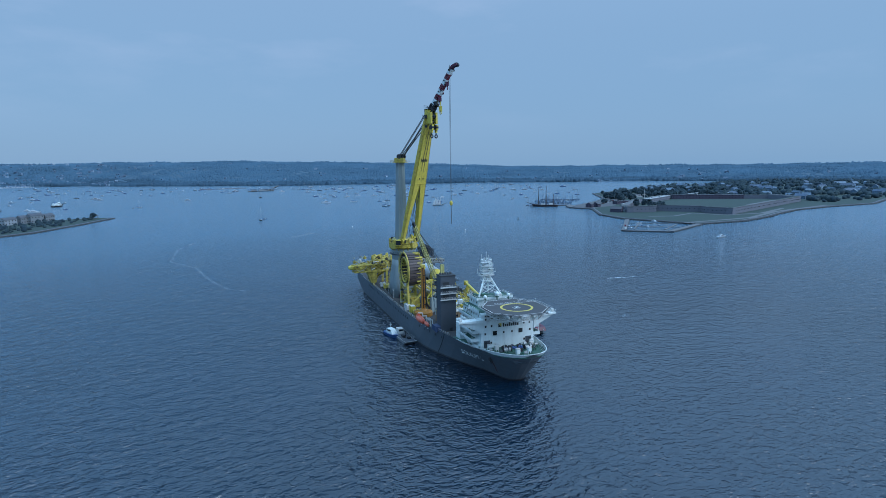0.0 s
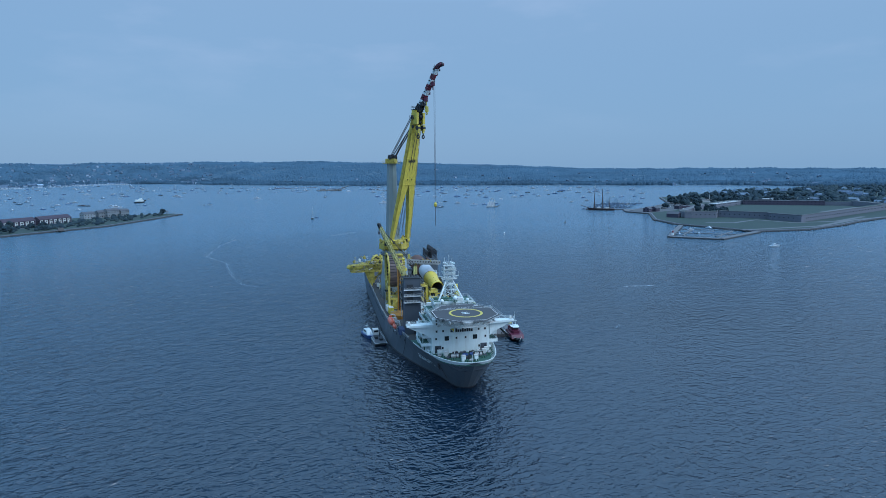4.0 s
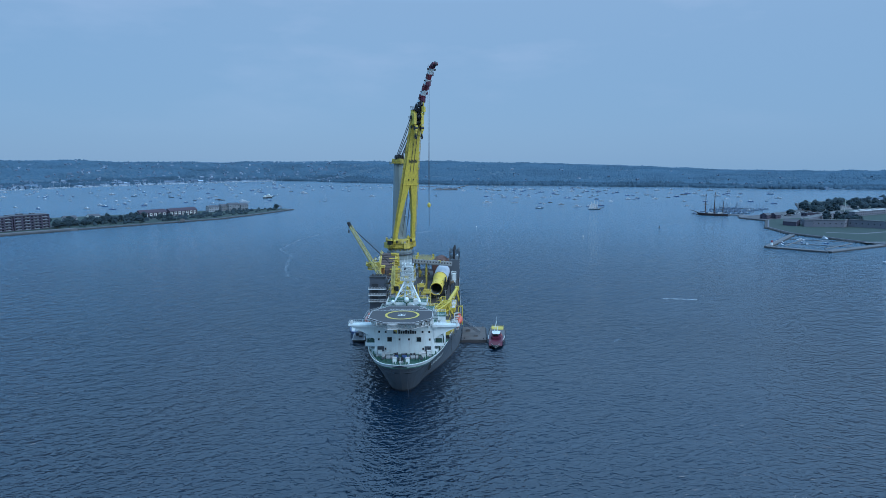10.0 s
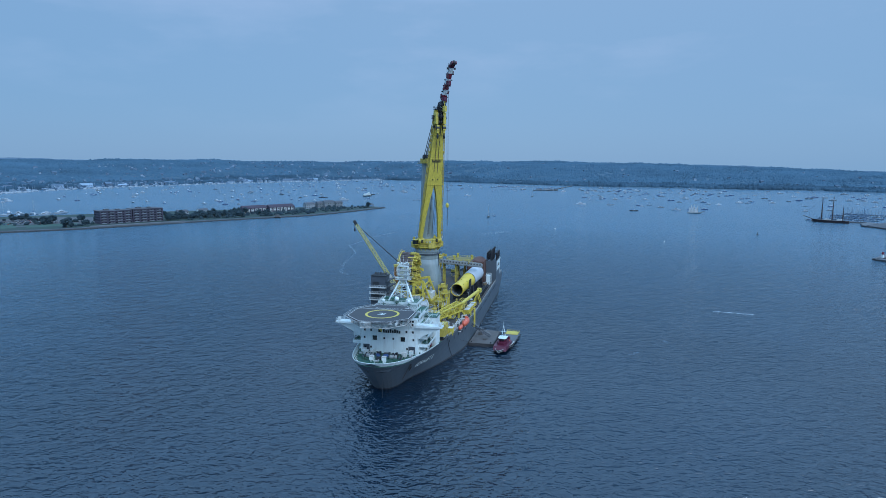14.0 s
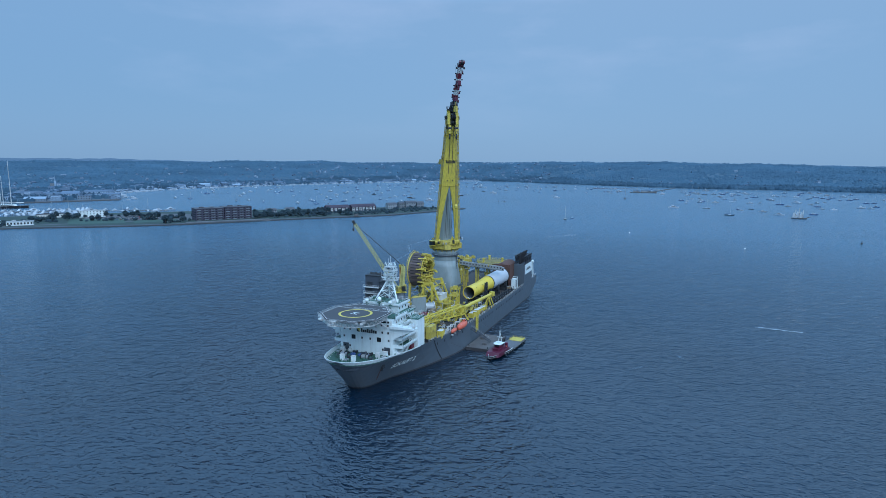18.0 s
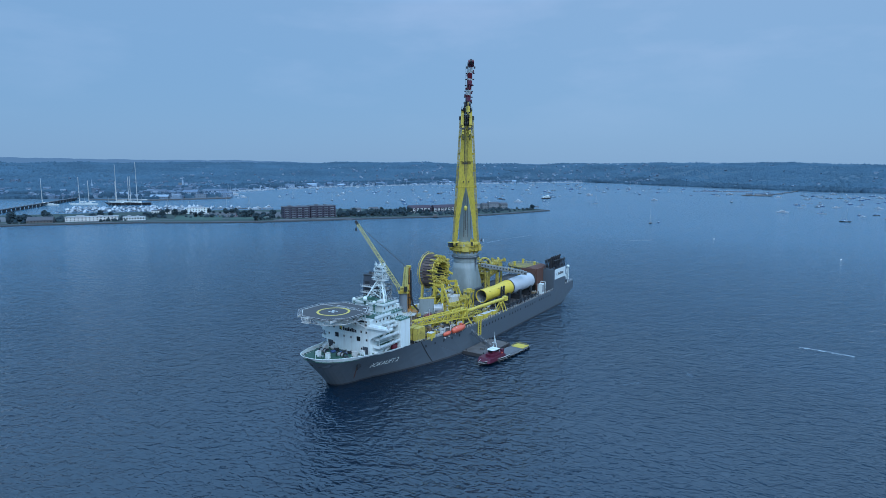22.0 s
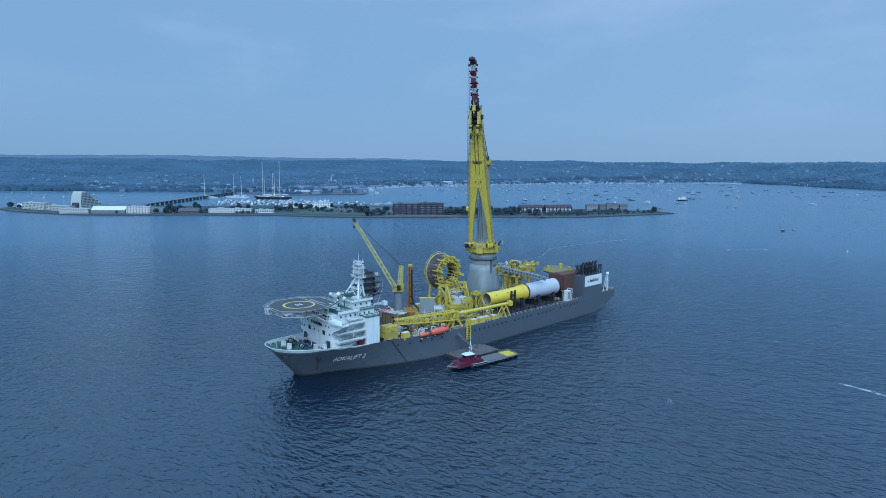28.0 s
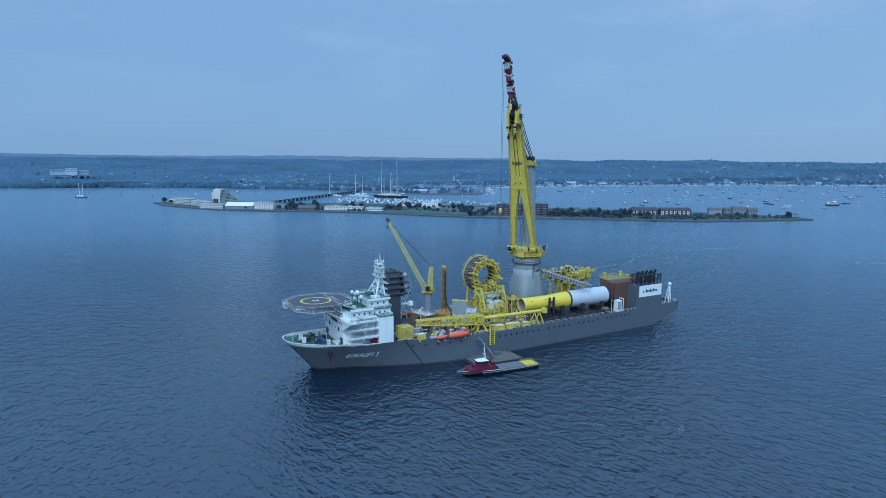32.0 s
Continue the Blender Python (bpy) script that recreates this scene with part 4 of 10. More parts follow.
    part("walkway_bulwark", M().span((s * 13.9, 14.8, 23.3), (s * 14.0, 34.4, 24.75)), WHITE, wk)
    part("green_coating", M().span((s * 11.7, 14.9, 23.703), (s * 13.88, 34.3, 23.73)), DECKGREEN, wk)
    part("top_bulwark", M().span((s * 9.0, 24.3, 30.2), (s * 9.1, 35.6, 31.25)), WHITE, acc)
    part("roof_bulwark", M().span((s * 12.2, 14.6, 26.8), (s * 12.3, 26.0, 28.1)), WHITE, acc)
part("top_bulwark", M().span((-9.0, 24.25, 30.2), (9.0, 24.35, 31.25)), WHITE, acc)
# tall stair casing at the ship's side
part("side_casing", M().span((9.5, 26.4, 11.3), (17.2, 33.4, 24.5)), WHITE, acc, "tall plain white side casing")
part("casing_roof", M().span((9.3, 26.2, 24.5), (17.4, 33.6, 24.7)), DECKGREEN, acc)
part("side_casing", M().span((-9.5, 29, 11.3), (-15.5, 34, 20.5)), WHITE, acc)
part("casing_rail", M().rail([(9.6, 26.5, 24.7), (17.1, 26.5, 24.7), (17.1, 33.3, 24.7), (9.6, 33.3, 24.7)], gap=1.8), WHITE, acc)
part("top_rail", M().rail([(-8.8, 24.5, 30.45), (8.8, 24.5, 30.45), (8.8, 35.4, 30.45), (-8.8, 35.4, 30.45)], h=1.5, gap=1.8, closed=True), OFFWHITE, acc)
part("roof_rail", M().rail([(-12, 15, 27.2), (-12, 34.8, 27.2), (-9, 34.8, 27.2)], gap=1.8), WHITE, acc)
part("roof_rail", M().rail([(12, 15, 27.2), (12, 34.8, 27.2), (9, 34.8, 27.2)], gap=1.8), WHITE, acc)
# windows
frame_x = M().box((0, 0.03, 0), (0.95, 0.1, 1.1)).mesh("frame", OFFWHITE)
frame_y = M().box((0, 0, 0), (0.1, 0.95, 1.1)).mesh("frame", OFFWHITE)
win = M().box((0, 0, 0), (0.7, 0.14, 0.85)).mesh("window", GLASS)
wins = M().box((0, 0, 0), (0.14, 0.7, 0.85)).mesh("window", GLASS)
big = M().box((0, 0, 0), (1.9, 0.16, 1.9)).mesh("window", GLASS)
for x in (-6.2, 6.2):
    o = part("window", big, GLASS, acc)
    o.location = (x, 10.97, 18.4)
for z, xs in ((21.7, (-10.6, -7.8, 7.8, 10.6)), (24.9, (-10.5, -7.5, -4.5, 4.5, 7.5, 10.5)), (14.3, (-10.5, -8, 8, 10.5)), (18.4, (-10.8, -2, 2, 10.8))):
    for x in xs:
        o = part("window", win, GLASS, acc)
        o.location = (x, 10.97, z)
        part("frame", frame_x, OFFWHITE, o)
for s in (1, -1):
    for z, x, ys in ((14.4, 13.2, (16, 19, 22, 25)), (18.3, 12.6, (14, 17.5, 21, 24.5)), (21.9, 12.6, (14.5, 17, 19.5, 22, 24.5, 29, 32)), (25.4, 11.6, (16.5, 19, 21.5, 24, 26.5, 29, 31.5)), (28.8, 8.2, (26.5, 29.5, 32.5))):
        for y in ys:
            o = part("window", wins, GLASS, acc)
            o.location = (s * (x + 0.02), y, z)
            part("frame", frame_y, OFFWHITE, o)
# bridge front window band under the helideck
part("bridge_window", M().span((-11, 10.93, 25.9), (11, 11.0, 26.7)), GLASS, acc, "band of dark bridge windows")
for s in (1, -1):
    part("front_recess", M().span((s * 8.6, 10.9, 12.2), (s * 11.4, 11.0, 15.4)), FUNNEL, acc, "dark covered walkway opening")
    part("corner_wing", M().prism([(s * 12.4, 11.2), (s * 14.4, 14), (s * 14.4, 18), (s * 12.4, 18)], 11.6, 13.4), WHITE, acc)
# company mark as plain blocks
part("mark_flag", M().add([(-4.6, 10.94, 20.9), (-3.1, 10.94, 20.9), (-4.6, 10.94, 22.5)], [(0, 1, 2)]), DARKSTEEL, acc)
part("mark_flag", M().add([(-4.6, 10.92, 22.55), (-3.05, 10.92, 20.95), (-3.05, 10.92, 22.55)], [(0, 1, 2)]), YELLOW, acc)
for k, hgt in enumerate((1.5, 1.05, 1.05, 1.5, 1.05, 1.5, 1.2, 1.05)):
    part("mark_bar", M().span((-2.5 + k * 0.98, 10.88, 20.9), (-1.74 + k * 0.98, 10.95, 20.9 + hgt * 1.1)), BLACKHULL, acc)
part("red_crate", M().box((14.6, 25, 13.2), (1.4, 3, 2.6)), RED, acc)

# domes and boxes on the top deck
for x, y, r, z in ((0.2, 22.6, 1.0, 32.8), (-5.8, 22.2, 0.82, 31.9), (5.8, 22.2, 0.82, 31.9), (3.4, 20.2, 0.42, 31.0)):
    d = thing("satellite_dome", "white satellite dome on a short post above the bridge", "radome", (x, y, 27.2), group="bridge radomes")
    part("post", M().cyl((0, 0, 0), (0, 0, z - 27.2), 0.35, n=8), DECKGREEN, d)
    part("service_ring", M().lathe((0, 0, z - 28.6), [(0.3, 0), (1.1, 0.1), (1.1, 0.2), (0.3, 0.2)], 12), DECKGREEN, d)
    part("guard_ring", M().torus((0, 0, z - 27.7), (0, 0, 1), 1.05, 0.05, 16, 4), OFFWHITE, d)
    for k in range(4):
        part("stanchion", M().cyl((1.05 * math.cos(k * 1.571), 1.05 * math.sin(k * 1.571), z - 28.4), (1.05 * math.cos(k * 1.571), 1.05 * math.sin(k * 1.571), z - 27.7), 0.05, n=4), OFFWHITE, d)
    part("dome", M().lathe((0, 0, z - 27.2), [(r * math.cos(a), r * 0.2 + r * math.sin(a)) for a in (-0.9, -0.5, -0.1, 0.3, 0.7, 1.1, 1.4)], 14), WHITE, d, smooth=True)
for c, sz in (((-3, 30, 31.2), (3, 3, 1.5)), ((4, 30, 31), (2.4, 4, 1.1)), ((6, 18.5, 27.8), (2, 1.6, 1.2)), ((-6.5, 19, 27.65), (1.4, 2, 0.9)), ((-6.8, 31.5, 31.1), (1.6, 1.6, 1.3))):
    part("deck_box", M().box(c, sz), OFFWHITE if c[0] > 3 else DECKGREEN, acc)

# ---- radar mast ----
mast = thing("radar_mast", "white braced radar mast crowded with aerials and galleries", "mast", (0, 34, 30.4))
LEGS = [((-5.2, -4.0), (-1.1, -0.6)), ((5.2, -4.0), (1.1, -0.6)), ((-1.6, 1.8), (-0.8, 0.8)), ((1.6, 1.8), (0.8, 0.8))]


def leg_at(i, z):
    (x0, y0), (x1, y1) = LEGS[i]
    f = z / 10.2
    return (x0 + (x1 - x0) * f, y0 + (y1 - y0) * f, z)


for i in range(4):
    part("leg", M().cyl(leg_at(i, 0), leg_at(i, 10.2), 0.36, 0.28, n=8), WHITE, mast)
for i, j in ((0, 1), (1, 3), (3, 2), (2, 0)):
    for z0, z1 in ((0.6, 5.0), (5.0, 9.4)):
        part("brace", M().cyl(leg_at(i, z0), leg_at(j, z1), 0.11, n=6).cyl(leg_at(j, z0), leg_at(i, z1), 0.11, n=6).cyl(leg_at(i, z1), leg_at(j, z1), 0.13, n=6), WHITE, mast)
for z, w, d in ((7.4, 4.4, 2.6), (10.2, 6.4, 3.4), (12.6, 5.2, 3.2), (15.0, 5.2, 3.2)):
    pf = part("platform", M().box((0, 0, z), (w, d, 0.14)), OFFWHITE, mast)
    part("guard_rail", M().rail([(-w / 2, -d / 2, z), (w / 2, -d / 2, z), (w / 2, d / 2, z), (-w / 2, d / 2, z)], h=1.1, gap=1.1, r=0.06, closed=True), WHITE, pf)
part("lattice_top", M().truss((0, 0, 10.2), (0, 0, 17.0), 4.0, 4.0, 3, 0.17, h0=2.4, h1=2.4), WHITE, mast)
basket = part("top_basket", M().box((0, 0, 17.0), (4.6, 2.8, 0.14)), OFFWHITE, mast)
part("basket_rail", M().rail([(1.7 * math.cos(k * 0.785), 1.4 * math.sin(k * 0.785), 17.0) for k in range(8)], h=0.7, gap=1.0, r=0.06, closed=True).rail([(2.6 * math.cos(k * 0.785), 2.1 * math.sin(k * 0.785), 17.7) for k in range(8)], h=0.9, gap=1.0, r=0.07, closed=True), WHITE, basket)
for z, w in ((11.6, 8.6), (14.2, 6.6)):
    part("yard", M().beam((-w / 2, 0, z), (w / 2, 0, z), 0.18), WHITE, mast)
for x, y, z, w in ((-1.4, -1.9, 11.5, 3.4), (1.2, -1.8, 13.9, 2.8), (0.4, -1.7, 7.7, 3.0)):
    part("radar_scanner", M().box((x, y, z), (w, 0.3, 0.36)).cyl((x, y, z - 0.9), (x, y, z), 0.22, n=8), WHITE, mast)
for x, y, z0, z1 in ((-1.6, 1.2, 17, 21.0), (1.6, 1.2, 17, 20.4), (0, 0, 17, 22.6), (-4.1, 0, 11.6, 14.0), (4.1, 0, 11.6, 13.8), (-1.4, -1.3, 17, 19.9), (1.2, -1.2, 17, 19.6), (-3.1, 0, 14.2, 16.2), (3.1, 0, 14.2, 16.4), (2.4, 0.8, 10.2, 12.4)):
    part("whip_aerial", M().cyl((x, y, z0), (x, y, z1), 0.07, n=5), OFFWHITE, mast)
for k in range(6):
    a = k * 1.05
    part("aerial_pod", M().lathe((2.2 * math.cos(a), 1.7 * math.sin(a), 17.8 + 0.5 * (k % 2)), [(0.22, 0), (0.36, 0.35), (0.2, 0.7)], 8), WHITE, mast)
for x, z in ((-1.8, 10.3), (1.6, 12.7), (-1.2, 15.1)):
    part("signal_box", M().box((x, 0.6, z + 0.5), (0.8, 0.8, 0.9)), FUNNEL, mast)
mast.scale = (1.1, 1.1, 0.9)

# ---- helideck ----
heli = thing("helideck", "dark grey octagonal helideck with a yellow landing circle over the bow", "helideck", (0, 2.6, 31.2))
OCT = [(-6.2, -12.2), (5.6, -12.2), (12.6, -5.0), (12.6, 6.3), (6.6, 15.2), (-7, 15.2), (-13.4, 6.3), (-13.4, -5.0)]
part("deck_plate", M().prism(OCT, -0.5, 0), HELIGREY, heli)


def flat_ring(c, r0, r1, z, n=48):
    q = M()
    for k in range(n):
        a, b = k * 2 * math.pi / n, (k + 1) * 2 * math.pi / n
        q.add([(c[0] + r * math.cos(t), c[1] + r * math.sin(t), z) for r, t in ((r0, a), (r1, a), (r1, b), (r0, b))], [(0, 1, 2, 3)])
    return q


part("landing_circle", flat_ring((0, 0), 6.0, 7.0, 0.006), YELLOW, heli, "yellow painted landing circle")
edge = M()
for p, q in zip(OCT, OCT[1:] + OCT[:1]):
    edge.beam((p[0] * 0.975, p[1] * 0.975, 0.01), (q[0] * 0.975, q[1] * 0.975, 0.01), 0.2, 0.02)
part("edge_line", edge, OFFWHITE, heli)
words("H", 4.4, pose(0, 0, 0.012, 0, 0, 90), WHITE, heli, "landing_letter")
words("BOKALIFT 2", 2.1, pose(0, 9.0, 0.012), ROOFPALE, heli, "deck_lettering", 1.1)
part("aft_line", M().span((-12.6, 7.3, 0.004), (12.0, 7.55, 0.016)), OFFWHITE, heli)
part("corner_mark", M().span((6.4, 11.0, 0.004), (8.2, 11.8, 0.016)), OFFWHITE, heli)
net = M()
for p, q in zip(OCT, OCT[1:] + OCT[:1]):
    for k in range(8):
        a = (Vector(p).lerp(Vector(q), k / 8), Vector(p).lerp(Vector(q), (k + 1) / 8))
        o = [v * (1 + 1.5 / v.length) for v in a]
        net.beam((*a[0], -0.35), (*o[0], 0.1), 0.1)
        net.beam((*o[0], 0.1), (*o[1], 0.1), 0.12)
        net.beam((*(a[0] * 0.5 + o[0] * 0.5), -0.12), (*(a[1] * 0.5 + o[1] * 0.5), -0.12), 0.08)
part("safety_net", net, STEEL, heli, "grey safety net frame round the edge")
part("access_basket", M().truss((-4.6, -13.2, -1.2), (-0.8, -13.2, -1.2), 1.6, 1.6, 3, 0.12, h0=2.0, h1=2.0).box((-2.4, -13.0, -0.6), (1.6, 1.0, 0.8)), OFFWHITE, heli)
for x in (-9, -4.5, 0, 4.5, 9):
    part("deck_girder", M().beam((x, -11.5, -0.9), (x, 14, -0.9), 0.35, 0.8), OFFWHITE, heli)
for y in (-11, -5, 1, 7, 13):
    w = 12.5 if -6 < y < 8 else 7.5
    part("cross_girder", M().beam((-w, y, -0.8), (w, y, -0.8), 0.3, 0.6), OFFWHITE, heli)
STRUTS = []
for x in (-10, -5, 0, 5, 10):
    STRUTS += [((x, 8.4, -7.4), (x * 1.05, -1.5, -1.2), 0.28), ((x, 8.4, -4.6), (x, 4, -1.2), 0.22), ((x, 8.4, -7.4), (x, 8.5, -1), 0.25)]
    if abs(x) < 9:
        STRUTS += [((x * 1.04, -1.5, -1.2), (x, -11, -1.2), 0.2), ((x, 8.4, -6), (x, -9, -1.2), 0.24)]
    if x < 10:
        STRUTS.append(((x, 8.4, -7.4), (x + 5, -1.5, -1.2), 0.2))
for p, q, r in STRUTS:
    part("support_strut", M().cyl(p, q, r, n=8), OFFWHITE, heli)
lo = [(x * 0.86, y * 0.86, -3.0) for x, y in OCT[:4]] + [(x * 0.86, y * 0.86, -3.0) for x, y in OCT[6:]]
up = [(x * 0.95, y * 0.95, -0.5) for x, y in OCT[:4]] + [(x * 0.95, y * 0.95, -0.5) for x, y in OCT[6:]]
for i in range(6):
    j = (i + 1) % 6
    if i == 3:
        continue
    q = M().cyl(lo[i], lo[j], 0.2, n=6)
    for k in range(4):
        a, b, c = Vector(lo[i]).lerp(Vector(lo[j]), k / 4), Vector(up[i]).lerp(Vector(up[j]), (k + 0.5) / 4), Vector(lo[i]).lerp(Vector(lo[j]), (k + 1) / 4)
        q.cyl(a, b, 0.15, n=6).cyl(b, c, 0.15, n=6)
    part("edge_truss", q, OFFWHITE, heli)
part("access_stair", M().beam((13.2, 8.5, -0.4), (11.2, 17, -3.8), 1.2, 0.25).rail([(13.8, 8.5, -0.4), (11.8, 17, -3.8)], gap=1.6), WHITE, heli)

# ---- main crane ----
crane = thing("main_crane", "huge yellow crane on a grey pedestal with a striped jib", "crane", (-12.5, 132, 10.9))
CB = Vector((-12.5, 132, 10.9))
F, G = Vector((0.51, -0.86, 0)), Vector((0.86, 0.51, 0))


def cp(f, g, z):
    """A place on the crane: forward along the boom, sideways, height above the water."""
    return F * f + G * g + Vector((0, 0, z - CB.z))


m = M()
rings = []
for z, a, e in ((10.9, 8.2, 7.0), (19.0, 8.2, 7.0), (21.5, 8.15, 5.5), (24.0, 8.0, 4.2), (27.0, 7.75, 3.2), (30.0, 7.5, 2.5), (34.0, 7.35, 2.05)):
    ring = []
    for k in range(40):
        c, d = math.cos(k * math.pi / 20), math.sin(k * math.pi / 20)
        r = a / (abs(c) ** e + abs(d) ** e) ** (1 / e)
        ring.append((r * c, r * d, z - CB.z))
    rings.append(ring)
m.loft(rings)
part("pedestal_mark", M().box((7.36, 2.4, 22.5), (0.06, 3.6, 1.1), 10), FUNNEL, crane)
part("pedestal_base", m, CRANEGREY, crane, "broad light grey tapered pedestal base", smooth=True)
part("pedestal", M().lathe((0, 0, 0), [(7.35, 17.0), (7.35, 24.5), (7.4, 27.0)], 28), CRANEGREY, crane, smooth=True)
for fx, fy, yaw_ in ((8.22, 0, 0), (0, -8.22, 90), (0, 8.22, 90)):
    part("access_door", M().box((fx, fy, 1.5), (0.16, 1.3, 2.4), yaw_), DARKSTEEL, crane)
    part("vent_grille", M().box((fx + (0 if yaw_ == 0 else 3.2), fy + (3.2 if yaw_ == 0 else 0), 4.2), (0.14, 2.0, 1.6), yaw_), FUNNEL, crane)
    part("cable_tray", M().box((fx - (0.2 if yaw_ == 0 else 3.5), fy - (3.5 if yaw_ == 0 else 0), 3.4), (0.6, 0.8, 6.8), yaw_), DARKSTEEL, crane)
part("access_ladder", M().beam((7.45, -1.2, 17.5), (7.45, -1.2, 26), 0.25).beam((7.45, -0.3, 17.5), (7.45, -0.3, 26), 0.25).box((7.5, -0.75, 18), (0.2, 0.9, 0.15)).box((7.5, -0.75, 20), (0.2, 0.9, 0.15)).box((7.5, -0.75, 22), (0.2, 0.9, 0.15)).box((7.5, -0.75, 24), (0.2, 0.9, 0.15)), FUNNEL, crane)
part("base_walkway", M().box((9.1, 0, 7.3), (1.6, 12, 0.25)).rail([(9.8, -6, 7.4), (9.8, 6, 7.4)], gap=2), FUNNEL, crane)
part("walkway_collar", M().lathe((0, 0, 0), [(6.6, 26.0), (8.4, 26.2), (8.4, 26.7), (6.6, 26.7)], 28).rail([(8.3 * math.cos(k * 0.4488), 8.3 * math.sin(k * 0.4488), 26.7) for k in range(14)], closed=True), FUNNEL, crane)
part("slew_bearing", M().lathe((0, 0, 0), [(7.1, 26.7), (7.4, 27.4), (7.4, 28.4), (6.8, 30)], 28), CRANEGREY, crane)
part("slew_platform", M().lathe((0, 0, 0), [(6.6, 29.4), (7.8, 30.4), (8.0, 33.0), (7.2, 35.2), (5.4, 35.6)], 20), YELLOWDIM, crane)
m = M()
for a, w, l, h in ((0, 4.2, 4, 3.2), (90, 4.6, 5, 3.4), (180, 6, 4.5, 4.2), (270, 4.6, 5, 3.4)):
    d = F * math.cos(radians(a)) + G * math.sin(radians(a))
    o = d * 7.4
    m.box((o.x, o.y, 32.0), (w, l, h), math.degrees(math.atan2(F.y, F.x)) + a)
part("machinery_house", m, YELLOWDIM, crane)
o = cp(-7.5, 6, 44.5)
part("counter_winch", M().box(o, (5.2, 3.4, 3.0), -30), DARKSTEEL, crane)
o = cp(4.5, -8.8, 45)
cab = part("operator_cab", M().box(o, (2.6, 2.6, 2.6), -30), GLASS, crane, "dark glazed operator cab")
part("cab_roof", M().box(o + Vector((0, 0, 1.4)), (2.9, 2.9, 0.25), -30), YELLOW, cab)
part("cab_frame", M().box(o + Vector((0, 0, -1.4)), (2.9, 2.9, 0.25), -30), YELLOW, cab)
m = M()
for z, r in ((30.8, 9.0), (33.4, 8.8)):
    pts = [(r * math.cos(k * math.pi / 8), r * math.sin(k * math.pi / 8), z) for k in range(16)]
    m.rail(pts, gap=2.4, r=0.12, closed=True)
    m.torus((0, 0, z), (0, 0, 1), r - 0.4, 0.5, 24, 4, 0.4)
part("platform_rail", m, YELLOW, crane)
for k in range(22):
    a = k * 0.2856
    part("deck_unit", M().box((8.4 * math.cos(a), 8.4 * math.sin(a), 34.0 + 0.5 * (k % 3)), (0.9 + 0.3 * (k % 2), 0.9, 1.2 + 0.5 * (k % 3)), math.degrees(a)), (DARKSTEEL, YELLOWDIM, STEEL, YELLOWDIM)[k % 4], crane)
for k in range(16):
    a = k * math.pi / 8 + 0.1
    part("platform_bracket", M().beam((7.0 * math.cos(a), 7.0 * math.sin(a), 28.6), (8.6 * math.cos(a), 8.6 * math.sin(a), 30.8), 0.4, 0.5), YELLOWDIM, crane)
# mast tower behind the boom
MF = -1.2
m = M()
rings = []
for z, w in ((46, 4.3), (60, 3.8), (78, 3.2), (93, 2.8)):
    rings.append([cp(MF + w * math.cos(k * math.pi / 4 + 0.39), w * math.sin(k * math.pi / 4 + 0.39) * 1.05, z) for k in range(8)])
part("mast_tower", m.loft(rings), CRANEGREY, crane, "tall light grey tapered mast")
m = M()
m.box(cp(MF, 0, 94.2), (5.6, 5.6, 2.6), -30)
m.rail([cp(MF + a, b, 92.8) for a, b in ((-4, -4), (4, -4), (4, 4), (-4, 4))], h=1.3, r=0.14, closed=True)
m.box(cp(MF, 0, 92.7), (8, 8, 0.3), -30)
part("mast_head", m, YELLOWDIM, crane)
m = M()
for g in (-2.2, -0.8, 0.8, 2.2):
    m.cyl(cp(MF + 1.2, g - 0.35, 96.3), cp(MF + 1.2, g + 0.35, 96.3), 1.5, n=14)
part("mast_sheave", m, DARKSTEEL, crane)
part("mast_ladder", M().truss(cp(MF - 4.2, 1.2, 47), cp(MF - 3.1, 1.0, 92.5), 1.0, 1.0, 24, 0.1), YELLOWDIM, crane)

# boom: two legs that merge into one box girder
FOOT_F, HEAD_F, FOOT_Z, HEAD_Z = 5.0, 23.3, 46.0, 121.0


def bp(t, g, dep):
    """A place on the boom: share of its length, sideways, depth behind its face."""
    n = Vector((HEAD_Z - FOOT_Z, 0, FOOT_F - HEAD_F)).normalized()
    f, z = FOOT_F + (HEAD_F - FOOT_F) * t, FOOT_Z + (HEAD_Z - FOOT_Z) * t
    return cp(f + n.x * dep, g, z + n.z * dep)


def boom_ring(t, g0, g1, d):
    return [bp(t, g0, -d / 2), bp(t, g1, -d / 2), bp(t, g1, d / 2), bp(t, g0, d / 2)]


for s in (1, -1):
    r = [boom_ring(0, s * 5.1, s * 6.9, 2.2), boom_ring(0.2, s * 3.7, s * 6.1, 2.8), boom_ring(0.36, s * 1.75, s * 5.1, 3.1), boom_ring(0.46, s * 0.1, s * 4.6, 3.2)]
    part("boom_leg", M().loft(r if s > 0 else [q[::-1] for q in r]), YELLOW, crane)
    part("boom_foot", M().cyl(cp(FOOT_F, s * 4.2, 46), cp(FOOT_F, s * 7.3, 46), 1.5, n=14), YELLOW, crane)
    part("boom_walkway", M().truss(bp(0.02, s * 7.3, 0.6), bp(0.96, s * 3.3, 0.6), 0.9, 0.7, 40, 0.09), YELLOWDIM, crane)
part("boom_girder", M().loft([boom_ring(0.455, -4.62, 4.62, 3.25), boom_ring(0.7, -3.6, 3.6, 3.2), boom_ring(0.93, -2.55, 2.55, 2.9), boom_ring(0.985, -2.1, 2.1, 2.2)]), YELLOW, crane)
